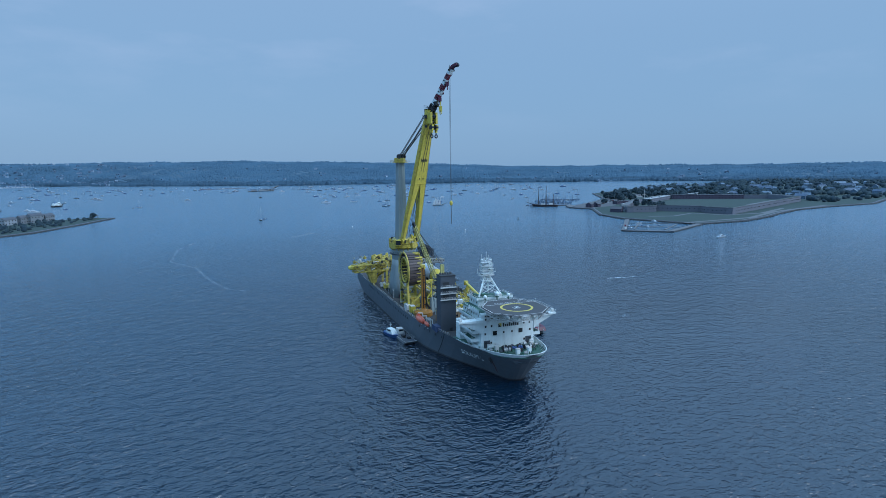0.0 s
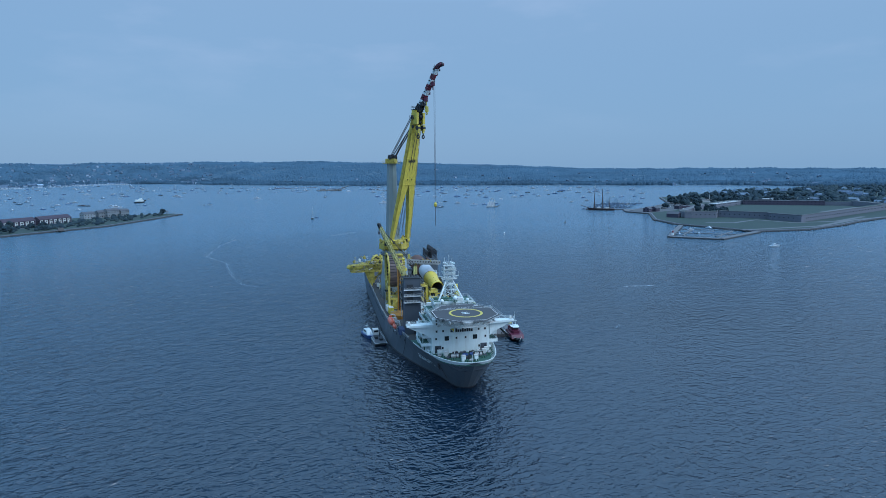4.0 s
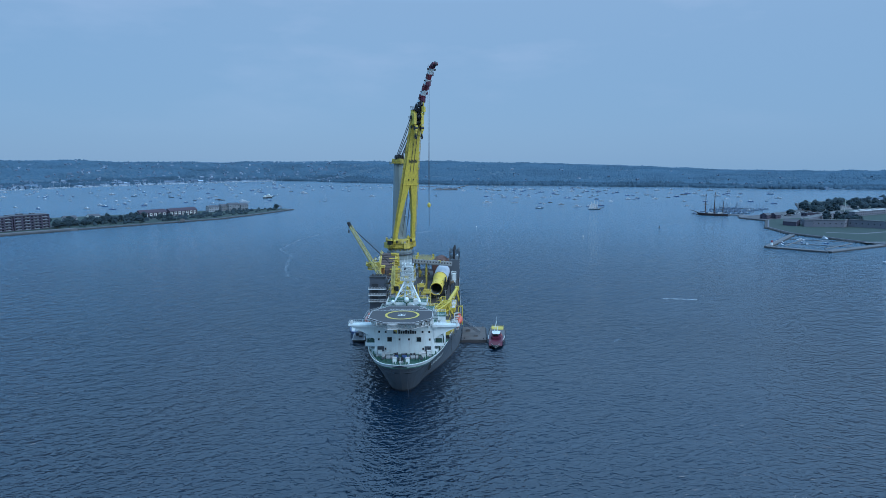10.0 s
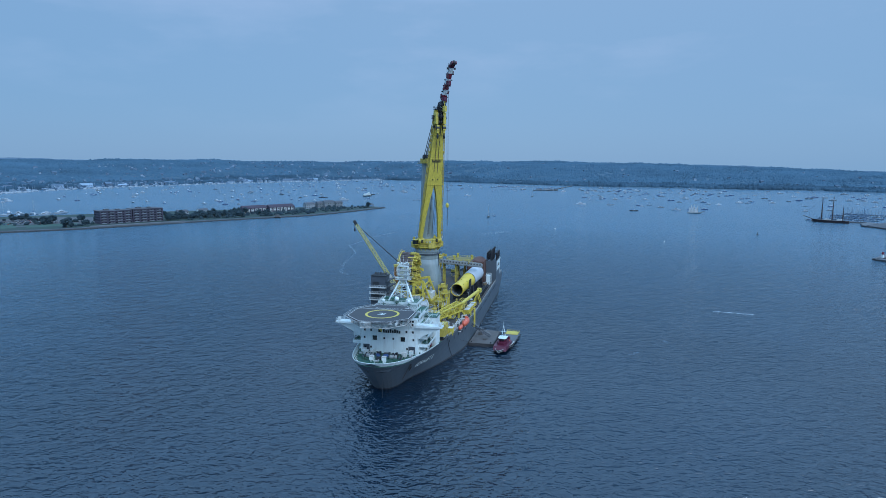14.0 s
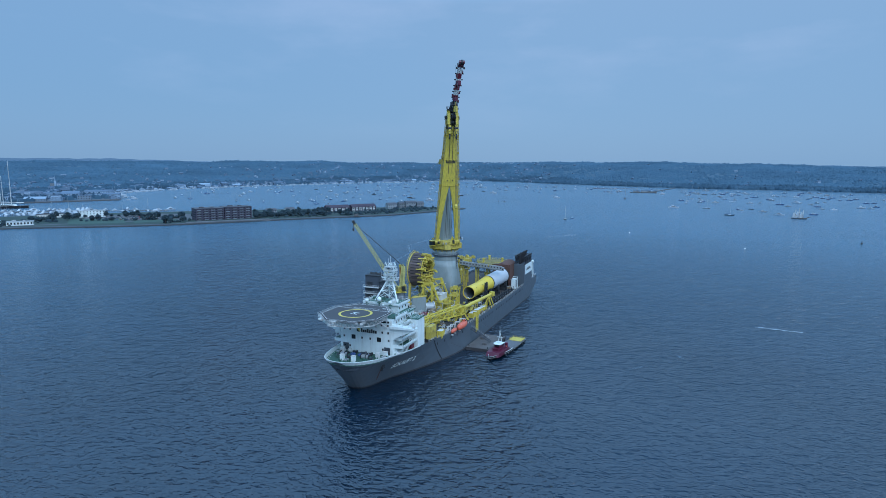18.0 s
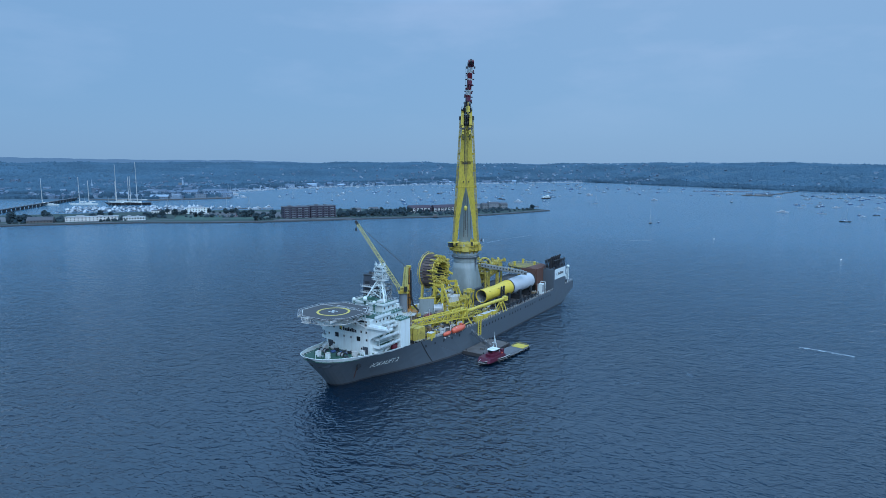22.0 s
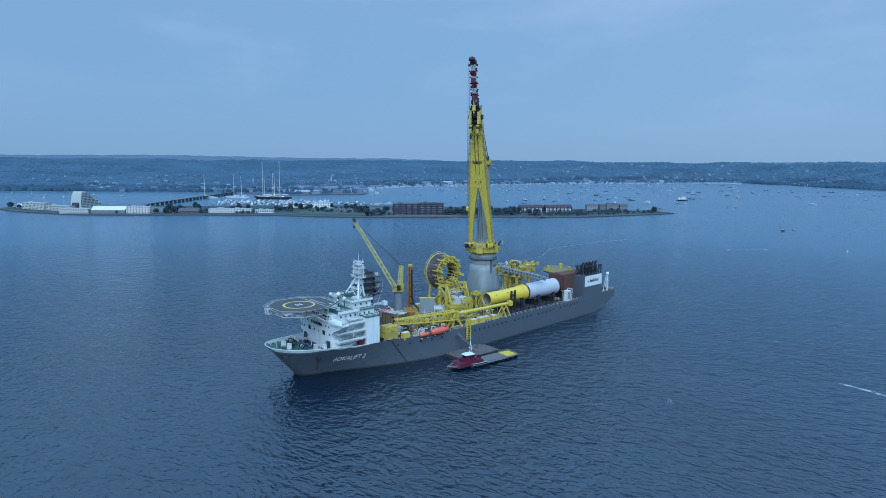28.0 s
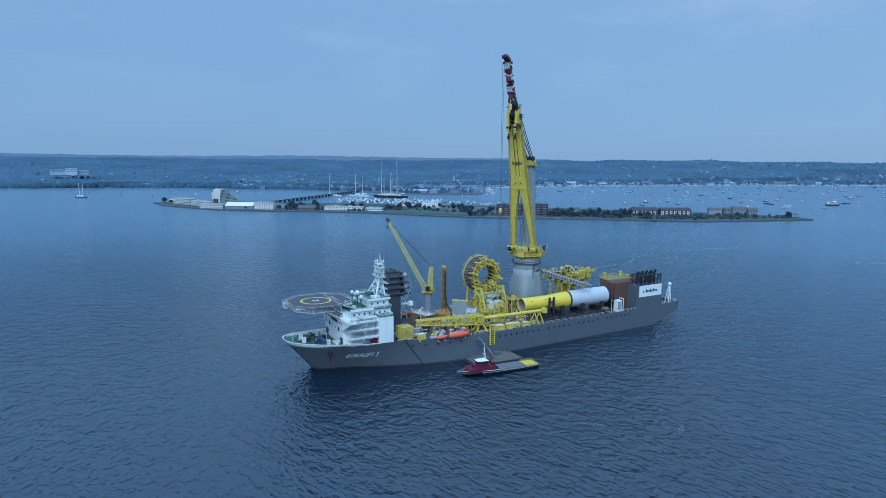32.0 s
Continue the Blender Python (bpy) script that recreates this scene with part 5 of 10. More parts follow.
for t, w in ((0.655, 3.9), (0.455, 4.7), (0.84, 3.1)):
    part("boom_stiffener", M().loft([boom_ring(t, -w, w, 3.6), boom_ring(t + 0.007, -w, w, 3.6)]), YELLOW, crane)
m = M()
for k in range(8):
    g = -2.6 + k * 0.66
    c = [bp(0.632, g, 1.75), bp(0.632, g + 0.5, 1.75), bp(0.632 + (0.016 if k % 3 else 0.022), g + 0.5, 1.75), bp(0.632 + (0.016 if k % 3 else 0.022), g, 1.75)]
    m.add(c, [(0, 1, 2, 3)])
    m.add([p + Vector((0, 0, 0.01)) for p in c], [(3, 2, 1, 0)])
part("mark_bars", m, DARKSTEEL, crane)
m = M()
for g in (-1.5, 1.5):
    m.box(bp(0.5, g, 1.9), (0.4, 0.4, 0.9), -30)
part("boom_lamp", m, DARKSTEEL, crane)
# boom head with sheaves and the main hook blocks
m = M()
for s in (1, -1):
    m.box(bp(0.96, s * 2.3, 1.8), (1.5, 4.8, 6.4), 30)
    m.box(bp(0.93, s * 1.9, 2.4), (0.9, 2.2, 2.4), 30)
    m.box(bp(1.0, s * 2.5, 0.2), (1.0, 2.6, 2.6), 30)
m.box(bp(1.012, 0, 0.0), (4.8, 3.2, 0.8), 30)
for s in (1, -1):
    m.beam(bp(0.9, s * 2.7, 0.5), bp(1.02, s * 2.2, 1.0), 0.7, 2.2)
part("boom_head", m, YELLOW, crane)
for g in (-1.5, -0.5, 0.5, 1.5):
    part("boom_sheave", M().cyl(bp(0.975, g - 0.25, 2.4), bp(0.975, g + 0.25, 2.4), 1.6, n=14), DARKSTEEL, crane)
    part("boom_sheave", M().cyl(bp(0.935, g - 0.25, 2.6), bp(0.935, g + 0.25, 2.6), 1.1, n=12), DARKSTEEL, crane)
    part("guy_sheave", M().cyl(bp(1.005, g - 0.25, -1.4), bp(1.005, g + 0.25, -1.4), 1.3, n=12), DARKSTEEL, crane)
part("head_platform", M().box(bp(1.022, 0, 0.4), (6.2, 4.6, 0.25), 30).rail([bp(1.024, a, b) for a, b in ((-3, -2), (3, -2), (3, 2.6), (-3, 2.6))], h=1.3, r=0.12, closed=True), DARKSTEEL, crane)
for s in (1, -1):
    part("side_platform", M().box(bp(0.955, s * 3.6, 0.4), (1.3, 2.6, 0.25), 30).rail([bp(0.957, s * 4.1, -1), bp(0.957, s * 4.1, 1.8)], h=1.3, r=0.12).box(bp(0.97, s * 3.5, 0.6), (0.9, 1.2, 1.6), 30), DARKSTEEL, crane)
    part("deflector_sheave", M().cyl(bp(0.9, s * 3.1 - 0.2, 1.8), bp(0.9, s * 3.1 + 0.2, 1.8), 0.9, n=12), DARKSTEEL, crane)
for g in (-1.9, 1.9):
    c = bp(0.9, g, 5.0)
    hb = part("hook_block", M().box(c, (1.4, 2.2, 3.0), 30).box(c - Vector((0, 0, 2.2)), (1.0, 1.3, 1.6), 30), YELLOW, crane)
    part("block_sheave", M().cyl(c + G * 0.9, c - G * 0.9, 1.25, n=14), DARKSTEEL, hb)
    part("hook", M().torus(c - Vector((0, 0, 5.0)), G, 0.9, 0.35, 14, 6).cyl(c - Vector((0, 0, 4.2)), c - Vector((0, 0, 2.6)), 0.35, n=8), DARKSTEEL, hb)
part("reeving_recess", M().loft([boom_ring(0.915, -1.2, 1.2, 4.2), boom_ring(0.975, -1.1, 1.1, 4.0)]), DARKSTEEL, crane)
# jib in red and white bands
J0, J1 = bp(0.985, 0, 0.2), Vector((8.6, 100.2, 143.6)) - CB
JD = (J1 - J0).normalized()
JN = JD.cross(G).normalized()
for k in range(9):
    a, b = k / 9, (k + 1) / 9
    w0, w1, d0, d1 = 3.0 - 0.7 * a, 3.0 - 0.7 * b, 2.5 - 0.5 * a, 2.5 - 0.5 * b
    q = M()
    if k < 2:
        q.truss(J0.lerp(J1, a), J0.lerp(J1, b), w0, w1, 2, 0.42, up=tuple(JN), h0=d0, h1=d1)
    else:
        q.beam(J0.lerp(J1, a), J0.lerp(J1, b), w0, d0, w1, d1, up=tuple(JN))
    part("jib_section", q, (DARKSTEEL if k < 2 else (RED if k % 2 else WHITE)), crane)
tip = M()
prev = J1
for k in range(1, 6):
    a = k * 0.34
    p = J1 + JD * 2.2 * math.sin(a) + Vector((F.x, F.y, 0)) * 2.2 * (1 - math.cos(a))
    tip.beam(prev, p, 2.8, 1.3)
    prev = p
tip.cyl(prev - G * 1.5, prev + G * 1.5, 0.9, n=12)
part("jib_tip", tip, MAROON, crane, "dark red curved jib nose")
part("tip_sheave", M().cyl(prev - G * 0.5, prev + G * 0.5, 1.25, n=14), DARKSTEEL, crane)
for s in (1, -1):
    part("tip_light", M().beam(J1 + G * s * 1.6, J1 + G * s * 1.6 + Vector((0, 0, 2.0)), 0.2).box(J1 + G * s * 2.0 - Vector((0, 0, 0.6)), (0.9, 0.9, 1.0), 30), DARKSTEEL, crane)
FV = Vector((F.x, F.y, 0))
for f, g, d, sz in ((0.10, 1.7, 0.6, 1.2), (0.13, -1.8, 0.4, 1.1), (0.2, 1.2, 1.6, 1.3), (0.24, -1.0, 1.7, 1.4), (0.3, 1.8, 0.9, 0.9), (0.42, -1.7, 0.4, 0.9), (0.47, 1.6, 1.1, 0.8), (0.55, -1.5, 0.8, 0.8), (0.63, 1.5, 0.6, 0.7), (0.82, -1.4, 0.9, 0.8), (0.9, 1.4, 0.3, 0.9)):
    c = J0.lerp(J1, f) + G * g + FV * d
    part("jib_fitting", M().box(c, (sz, sz * 1.2, sz * 1.5), 30).cyl(c + G * 0.3, c - G * 0.3 + FV * 0.8, 0.25, n=6), DARKSTEEL if f < 0.26 else MAROON, crane)
for f in (0.36, 0.7):
    m = M()
    c = J0.lerp(J1, f) + Vector((F.x, F.y, -0.35)) * 2.0
    m.box(c, (1.6, 2.2, 2.2), -30)
    m.beam(c, c - Vector((0, 0, 3.2)), 0.5)
    part("jib_bracket", m, MAROON, crane)
m = M()
for k in range(7):
    c = J0.lerp(J1, 0.15 + 0.12 * k)
    for s in (1, -1):
        m.box(c + G * s * 1.9 - JN * 0.4, (0.7, 0.7, 0.5), -30)
part("jib_lamp", m, DARKSTEEL, crane)
c = J0.lerp(J1, 0.36) + Vector((F.x, F.y, 0)) * 2.4 - Vector((0, 0, 6))
part("auxiliary_block", M().box(c, (1.6, 1.6, 3), -30).cyl(c, c + Vector((0, 0, 6)), 0.2, n=6).torus(c - Vector((0, 0, 2.3)), G, 0.6, 0.25, 12, 6), YELLOW, crane)
# ropes
m = M()
for g in (-2.2, -1.3, 1.3, 2.2):
    m.cyl(cp(MF + 2.2, g, 97.2), bp(0.97, g, -1.8), 0.22, n=5)
    m.cyl(cp(MF + 2.2, g * 0.5, 96.6), bp(0.9, g * 0.5, -1.8), 0.16, n=5)
for s in (1, -1):
    m.cyl(bp(0.05, s * 1.2, 0), bp(0.98, s * 0.8, 2.8), 0.14, n=5)
m.cyl(bp(1.0, 0.5, -1.2), J1 - JN * 0.8, 0.12, n=5)
m.cyl(bp(0.1, 3, -2.4), bp(1.0, 2.6, -2.0), 0.12, n=5)
for g in (-0.9, 0.2):
    m.cyl(cp(2.5, g, 47), bp(0.5, g * 0.4, 0), 0.07, n=5)
part("wire_rope", m, ROPE, crane)
hp = Vector((7.0 - CB.x, 98.8 - CB.y, prev.z - 1.0))
m = M()
for g in (-0.45, 0.45):
    m.cyl(hp + G * g, Vector((hp.x, hp.y, 71 - CB.z)) + G * g * 0.5, 0.08, n=5)
part("whip_line", m, ROPE, crane)
part("whip_hook", M().lathe((hp.x, hp.y, 68 - CB.z), [(0.25, 0), (0.85, 0.6), (0.95, 1.8), (0.3, 2.8)], 12), YELLOW, crane)
part("tag_line", M().cyl((hp.x, hp.y, 68 - CB.z), (hp.x, hp.y, 57.5 - CB.z), 0.16, n=5), ROPE, crane)
for s in (1, -1):
    for k in range(7):
        t = 0.08 + k * 0.125
        w = 7.0 - 4.0 * t
        part("boom_bracket", M().box(bp(t, s * w, 0.2), (0.9, 0.9, 1.1), -30), YELLOWDIM, crane)

# ---- auxiliary crane ----
aux = thing("deck_crane", "small yellow lattice-boom deck crane on a grey post", "crane", (-11.2, 66.5, 9.9))
part("pedestal", M().lathe((0, 0, 0), [(2.6, 0), (2.2, 3), (2.1, 15.6), (2.6, 16.6)], 18), mat("blue_grey_post_paint", (0.17, 0.20, 0.23), 0.5, stain=(0.10, 0.11, 0.12), stain_scale=0.2, streak=True), aux, smooth=False)
part("slew_house", M().box((0, 0, 18.2), (3.4, 3.8, 2.6), 40).box((1.4, 1.4, 19.2), (2.0, 2.4, 2.6), 40), YELLOWDIM, aux)
part("slew_gallery", M().box((0, 0, 16.8), (5.4, 5.4, 0.3), 40).rail([(-2.6, -2.6, 16.95), (2.6, -2.6, 16.95), (2.6, 2.6, 16.95), (-2.6, 2.6, 16.95)], gap=1.3, closed=True), YELLOW, aux)
part("mast_frame", M().truss((0.6, 0.6, 19), (1.2, 1.2, 30), 1.7, 1.2, 5, 0.3).beam((0.8, 0.8, 19), (1.2, 1.2, 29), 0.9, 0.7), PALEYELLOW, aux)
part("cab", M().box((2.6, -1.6, 19), (1.8, 1.8, 2.4), 40), GLASS, aux)
tipv = Vector((-29.8, 51.8, 63.7)) - Vector((-11.2, 66.5, 9.9))
root = Vector((-1.6, -1.3, 19.0))
part("boom", M().truss(root, root.lerp(tipv, 0.96), 1.8, 1.2, 24, 0.15), PALEYELLOW, aux)
part("boom_tip", M().beam(root.lerp(tipv, 0.95), tipv, 1.1, 1.3).cyl(tipv - Vector((0.4, -0.4, 0)), tipv + Vector((0.4, -0.4, 0)), 0.7, n=10), DARKSTEEL, aux)
m = M()
for d in (-0.5, 0.5):
    m.cyl((1.2 + d, 1.2 - d, 30), root.lerp(tipv, 0.97), 0.13, n=5)
m.cyl(tipv, tipv - Vector((0, 0, 3.5)), 0.12, n=5)
part("wire_rope", m, ROPE, aux)
part("hook", M().box(tipv - Vector((0, 0, 4)), (0.7, 0.7, 1.4)), DARKSTEEL, aux)

# ---- orange guide post ----
post = thing("guide_post", "tall orange steel post on a round flanged base", "post", (-17, 79.4, 10.9))
for dx in (-0.62, 0.62):
    part("column", M().beam((dx, 0, 2), (dx * 0.9, 0, 26.4), 0.62, 1.5, 0.5, 1.1), ORANGE, post)
part("cable_slot", M().beam((0, 0.1, 2.4), (0, 0.1, 26), 0.66, 0.7, 0.6, 0.6), DARKSTEEL, post)
part("base_ring", M().lathe((0, 0, 0), [(4.9, 0), (4.9, 2.0), (4.5, 2.4), (2.2, 2.6), (1.4, 3.8)], 24), ORANGE, post)
part("head", M().box((0, 0, 26.9), (1.9, 1.9, 1.2)).cyl((-1.3, 0, 27.2), (1.3, 0, 27.2), 0.5, n=10), YELLOWDIM, post)
for z in (6, 10, 14, 18, 22):
    part("bracket", M().box((0.7, 0, z), (1.6, 1.5, 0.35)), DARKSTEEL, post)
m = M()
pp = [Vector((1.1, 0.2, 25)), Vector((1.3, 0.1, 18)), Vector((1.5, 0.1, 11)), Vector((2.2, 0.6, 6)), Vector((4.4, 2.4, 3))]
for a, b in zip(pp, pp[1:]):
    m.cyl(a, b, 0.5, n=6)
part("hose", m, DARKSTEEL, post)

# ---- funnel ----
fun = thing("funnel_casing", "tall dark grey exhaust casing with railed platforms", "funnel", (-15.4, 47.4, 9.9))
part("casing", M().loft([[(x, y, z) for x, y in ((-w, -d), (w, -d), (w, d), (-w, d))] for z, w, d in ((0, 3.9, 3.2), (22, 3.9, 3.2), (28.4, 3.7, 2.9))]), FUNNEL, fun)
part("casing_top", M().box((0, 0, 28.6), (7.8, 6.2, 0.5)), DARKSTEEL, fun)
for k in range(5):
    part("exhaust_pipe", M().cyl((-2.6 + k * 1.3, 0.3, 28.6), (-2.6 + k * 1.3, 0.9, 29.7 - 0.2 * (k % 2)), 0.5, n=10), DARKSTEEL, fun)
for z, y1 in ((17.2, 8.2), (20.2, 8.4), (23.2, 8.0), (26.2, 6.5)):
    part("platform", M().span((-4.6, 2.6, z - 0.2), (5.4, y1, z)).span((3.8, -4.6, z - 0.12), (5.2, 2.6, z)), DARKSTEEL, fun)
    if z < 24:
        part("front_gallery", M().span((-4.2, -4.8, z - 0.12), (4.4, -3.0, z)).rail([(-4.1, -4.7, z), (4.3, -4.7, z)], gap=1.4, r=0.08), OFFWHITE, fun)
        part("louvre", M().box((-1.2, -3.28, z + 1.6), (3.0, 0.12, 1.8)), DARKSTEEL, fun)
    part("platform_rail", M().rail([(-4.5, 3, z), (-4.5, y1, z), (5.3, y1, z), (5.2, 2.6, z), (5.2, -4.5, z)], gap=1.7, bars=2, r=0.05), STEEL, fun)
for x in (-4.3, 5.2):
    part("raking_strut", M().beam((x, 3.3, 8.5), (x, 8.0, 19.6), 0.32).beam((x, 8.0, 19.6), (x, 8.2, 23.4), 0.28), STEEL, fun)
    for z in (17, 20, 23):
        part("gallery_bracket", M().beam((x, 3.2, z - 2.6), (x, 7.4, z), 0.2), STEEL, fun)
for k, (x, z) in enumerate(((-2.4, 17.2), (1.8, 17.2), (-0.6, 20.2), (3.2, 20.2), (-2.8, 23.2), (1.2, 23.2), (2.6, 26.2), (-1.6, 26.2))):
    part("gallery_unit", M().box((x, 6.4, z + 0.7), (1.5, 1.2, 1.4)), (OFFWHITE, FUNNEL, STEEL)[k % 3], fun)
part("silencer", M().cyl((0.6, 5.2, 15.5), (0.6, 5.2, 26), 1.4, n=14), FUNNEL, fun)
part("door", M().box((1.2, -3.25, 1.9), (1.4, 0.1, 2.4)), DARKSTEEL, fun)
part("search_lamp_arm", M().beam((4, 4, 12), (9, 6, 13), 0.9, 0.9).box((9.6, 6, 13.2), (2.4, 2, 2)), WHITE, fun)

# ---- the large yellow wheel ----
wheel = thing("cable_wheel", "giant yellow open steel wheel standing upright on the deck", "wheel", (-15.7, 103.8, 10.9))
WC = Vector((0, 0, 21.0))
part("rim", M().torus(WC + Vector((2.6, 0, 0)), (1, 0, 0), 8.5, 0.6, 48, 6, 1.6), YELLOW, wheel)
part("drum_core", M().loft([[(x, 7.35 * math.sin(k * math.pi / 24), 21.0 + 7.35 * math.cos(k * math.pi / 24)) for k in range(48)] for x in (-4.4, 2.6)], caps=False), DARKSTEEL, wheel, "dark inner drum shell")
part("rim", M().torus(WC + Vector((-4.6, 0, 0)), (1, 0, 0), 9.9, 0.42, 40, 6), YELLOWDIM, wheel)
part("rim", M().torus(WC + Vector((-1.0, 0, 0)), (1, 0, 0), 9.0, 0.35, 40, 6), DARKSTEEL, wheel)
slat = M().beam((-4.6, 0, 9.7), (3.2, 0, 9.0), 1.25, 0.25).mesh("drum_slat", mat("brown_drum_plate", (0.085, 0.062, 0.060), 0.65, var=0.25, random=0.5))
rib = M().box((2.6, 0, 8.0), (4.0, 0.6, 4.2)).box((4.7, 0, 7.2), (1.3, 1.3, 1.0)).box((4.6, 0.5, 9.3), (1.0, 0.8, 1.0)).box((4.2, -0.5, 5.9), (1.4, 0.6, 0.7)).cyl((4.4, 0.1, 6.2), (4.9, 0.7, 9.4), 0.18, n=6).mesh("clamp", YELLOW)
roll = M().cyl((4.0, 0, 6.2), (5.0, 0, 6.2), 0.4, n=10).box((3.2, 0, 6.6), (2.2, 0.7, 0.6)).box((4.0, 0.2, 8.6), (0.9, 0.5, 1.2)).mesh("roller", YELLOWDIM)
for k in range(36):
    if 15 < k < 21:
        continue
    o = part("drum_slat", slat, YELLOWDIM, wheel)
    o.matrix_basis = Matrix.Translation(WC) @ pose(0, 0, 0, k * 10)
rib_dark = M().box((2.6, 0, 8.2), (3.6, 0.5, 3.6)).box((4.6, 0.2, 7.2), (1.0, 1.2, 1.8)).box((4.4, -0.3, 9.7), (0.7, 0.6, 1.0)).mesh("clamp", YELLOWDIM)
for k in range(20):
    o = part("clamp", rib_dark if k % 2 else rib, YELLOW, wheel)
    o.matrix_basis = Matrix.Translation(WC) @ pose(0.5 * math.sin(k * 2.3), 0, 0, k * 18 + 4 + 3 * math.sin(k * 5.1)) @ Matrix.Diagonal((0.8 + 0.25 * math.sin(k * 3.7), 1, 0.97 + 0.05 * math.sin(k * 1.9), 1))
    o = part("roller", roll, YELLOWDIM, wheel)
    o.matrix_basis = Matrix.Translation(WC) @ pose(0, 0, 0, k * 18 + 13)
bar = M().beam((-4.4, 0, 6.5), (2.4, 0, 6.3), 0.55, 0.5).box((-3.0, 0, 6.0), (1.4, 0.7, 0.9)).box((0.6, 0, 6.0), (1.2, 0.7, 0.9)).mesh("guide_bar", YELLOWDIM)
bar_dark = M().beam((-4.0, 0, 6.8), (2.0, 0, 6.6), 0.7, 0.4).mesh("guide_bar", DARKSTEEL)
for k in range(30):
    o = part("guide_bar", bar_dark if k % 3 == 2 else bar, YELLOWDIM, wheel)
    o.matrix_basis = Matrix.Translation(WC) @ pose(0, 0, 0, k * 12 + 2.5 * math.sin(k * 4.1))
part("rim", M().torus(WC + Vector((-4.4, 0, 0)), (1, 0, 0), 7.0, 0.45, 40, 6), YELLOWDIM, wheel)
m = M()
for k in range(12):
    a = radians(k * 30)
    p, q = WC + Vector((-4.6, 9.9 * math.sin(a), 9.9 * math.cos(a))), WC + Vector((-4.6, 9.9 * math.sin(a + 0.5236), 9.9 * math.cos(a + 0.5236)))
    o1, o2 = p + (p - WC).normalized() * 1.3, q + (q - WC).normalized() * 1.3
    m.beam(p, o1, 0.16)
    m.beam(o1, o2, 0.18)
part("guard_rail", m, YELLOWDIM, wheel)
m = M()
for y in (-7.2, 7.2):
    m.beam((3.8, y, 0), (3.8, y * 0.95, 14.5), 1.3, 1.2)
    m.beam((9.4, y, 0), (9.4, y, 15.5), 1.2, 1.2)
    m.beam((3.8, y * 0.95, 14.2), (9.4, y, 15.2), 1.1, 1.2)
    m.beam((9.4, y, 15), (14, y, 4), 0.8, 0.8)
    m.beam((3.8, y, 1), (9.4, y, 9), 0.6, 0.6).beam((9.4, y, 9), (3.8, y, 14), 0.6, 0.6)
    for z in (4, 8, 12):
        m.box((9.4 + 0.8, y, z), (0.8, 1.6, 0.9)).box((3.8, y * 1.08, z + 1), (1.2, 0.7, 1.1))
m.beam((9.4, -7.2, 6), (9.4, 7.2, 6), 1.0, 1.1)
m.beam((9.4, -7.2, 12.5), (9.4, 7.2, 12.5), 0.7, 0.8)
m.beam((3.8, -7.2, 9.5), (3.8, 7.2, 9.5), 0.9, 0.9)
part("cradle_frame", m, YELLOW, wheel)
m = M()
for y in (-8, 8):
    m.beam((-4.6, y, 0), (-4.6, y * 0.8, 14.5), 1.2, 1.2)
    m.beam((-4.6, y, 1), (3.8, y, 9), 0.8, 0.8)
m.box((-1, 0, 5.5), (6, 12, 0.6)).box((0, -4, 2.5), (5, 4, 5)).box((-1, 4.5, 2.2), (4, 4, 4.4))
part("lower_frame", m, YELLOWDIM, wheel)
part("work_platform", M().box((7.2, 0, 10.2), (4.4, 10, 0.4)).rail([(5.2, -5, 10.4), (9.2, -5, 10.4), (9.2, 5, 10.4)], gap=2), OFFWHITE, wheel)
part("hydraulic_unit", M().box((11.5, 0.5, 6.4), (4.5, 8.5, 3.2)).box((11.5, -3, 8.6), (3, 3, 1.4)), OFFWHITE, wheel)
m = M()
m.box((12, 0, 2.4), (6.5, 14, 4.8))
part("power_skid", m, YELLOWDIM, wheel)

# ---- monopile on deck ----
pile = thing("monopile", "giant tubular foundation pile, yellow then white, lying on deck", "pile", (10.4, 111.3, 10.9))
PA, PB = Vector((0, 0, 8.0)), Vector((3.0, 57.5, 8.6))


def pl(t):
    return PA.lerp(PB, t)


part("yellow_section", M().pipe(pl(0), pl(0.03), 3.75, 0.3, 48).pipe(pl(0.03), pl(0.30), 3.65, 0.16, 48), PILEYELLOW, pile, "yellow painted tube with an open mouth", smooth=False)
part("cone_section", M().cyl(pl(0.30), pl(0.52), 3.65, 4.55, 48, caps=False), PILEYELLOW, pile)
part("inner_shell", M().cyl(pl(0.45), pl(0.012), 3.42, 3.42, 32, caps=False), STEEL, pile)
part("inner_bulkhead", M().cyl(pl(0.4), pl(0.405), 3.4, n=24), DARKSTEEL, pile)
part("dark_band", M().cyl(pl(0.515), pl(0.535), 4.62, n=32, caps=False), DARKSTEEL, pile)
part("white_section", M().cyl(pl(0.53), pl(0.8), 4.56, 4.75, 64).cyl(pl(0.8), pl(1.0), 4.75, 4.75, 64), PILEWHITE, pile, smooth=False)
part("end_band", M().cyl(pl(0.985), pl(1.004), 4.85, 4.85, 36), DARKSTEEL, pile)
m = M()
for t in (0.08, 0.24):
    for a in (0.7, 1.7, 2.4):
        c = pl(t) + Vector((math.cos(a), 0, math.sin(a))) * 3.7
        part("lifting_lug", M().box(c, (0.5, 0.8, 0.4)), YELLOWDIM, pile)
cradle = thing("pile_cradle", "black steel saddle cradles under the monopile", "cradle", (10.4, 111.3, 10.9))
m = M()
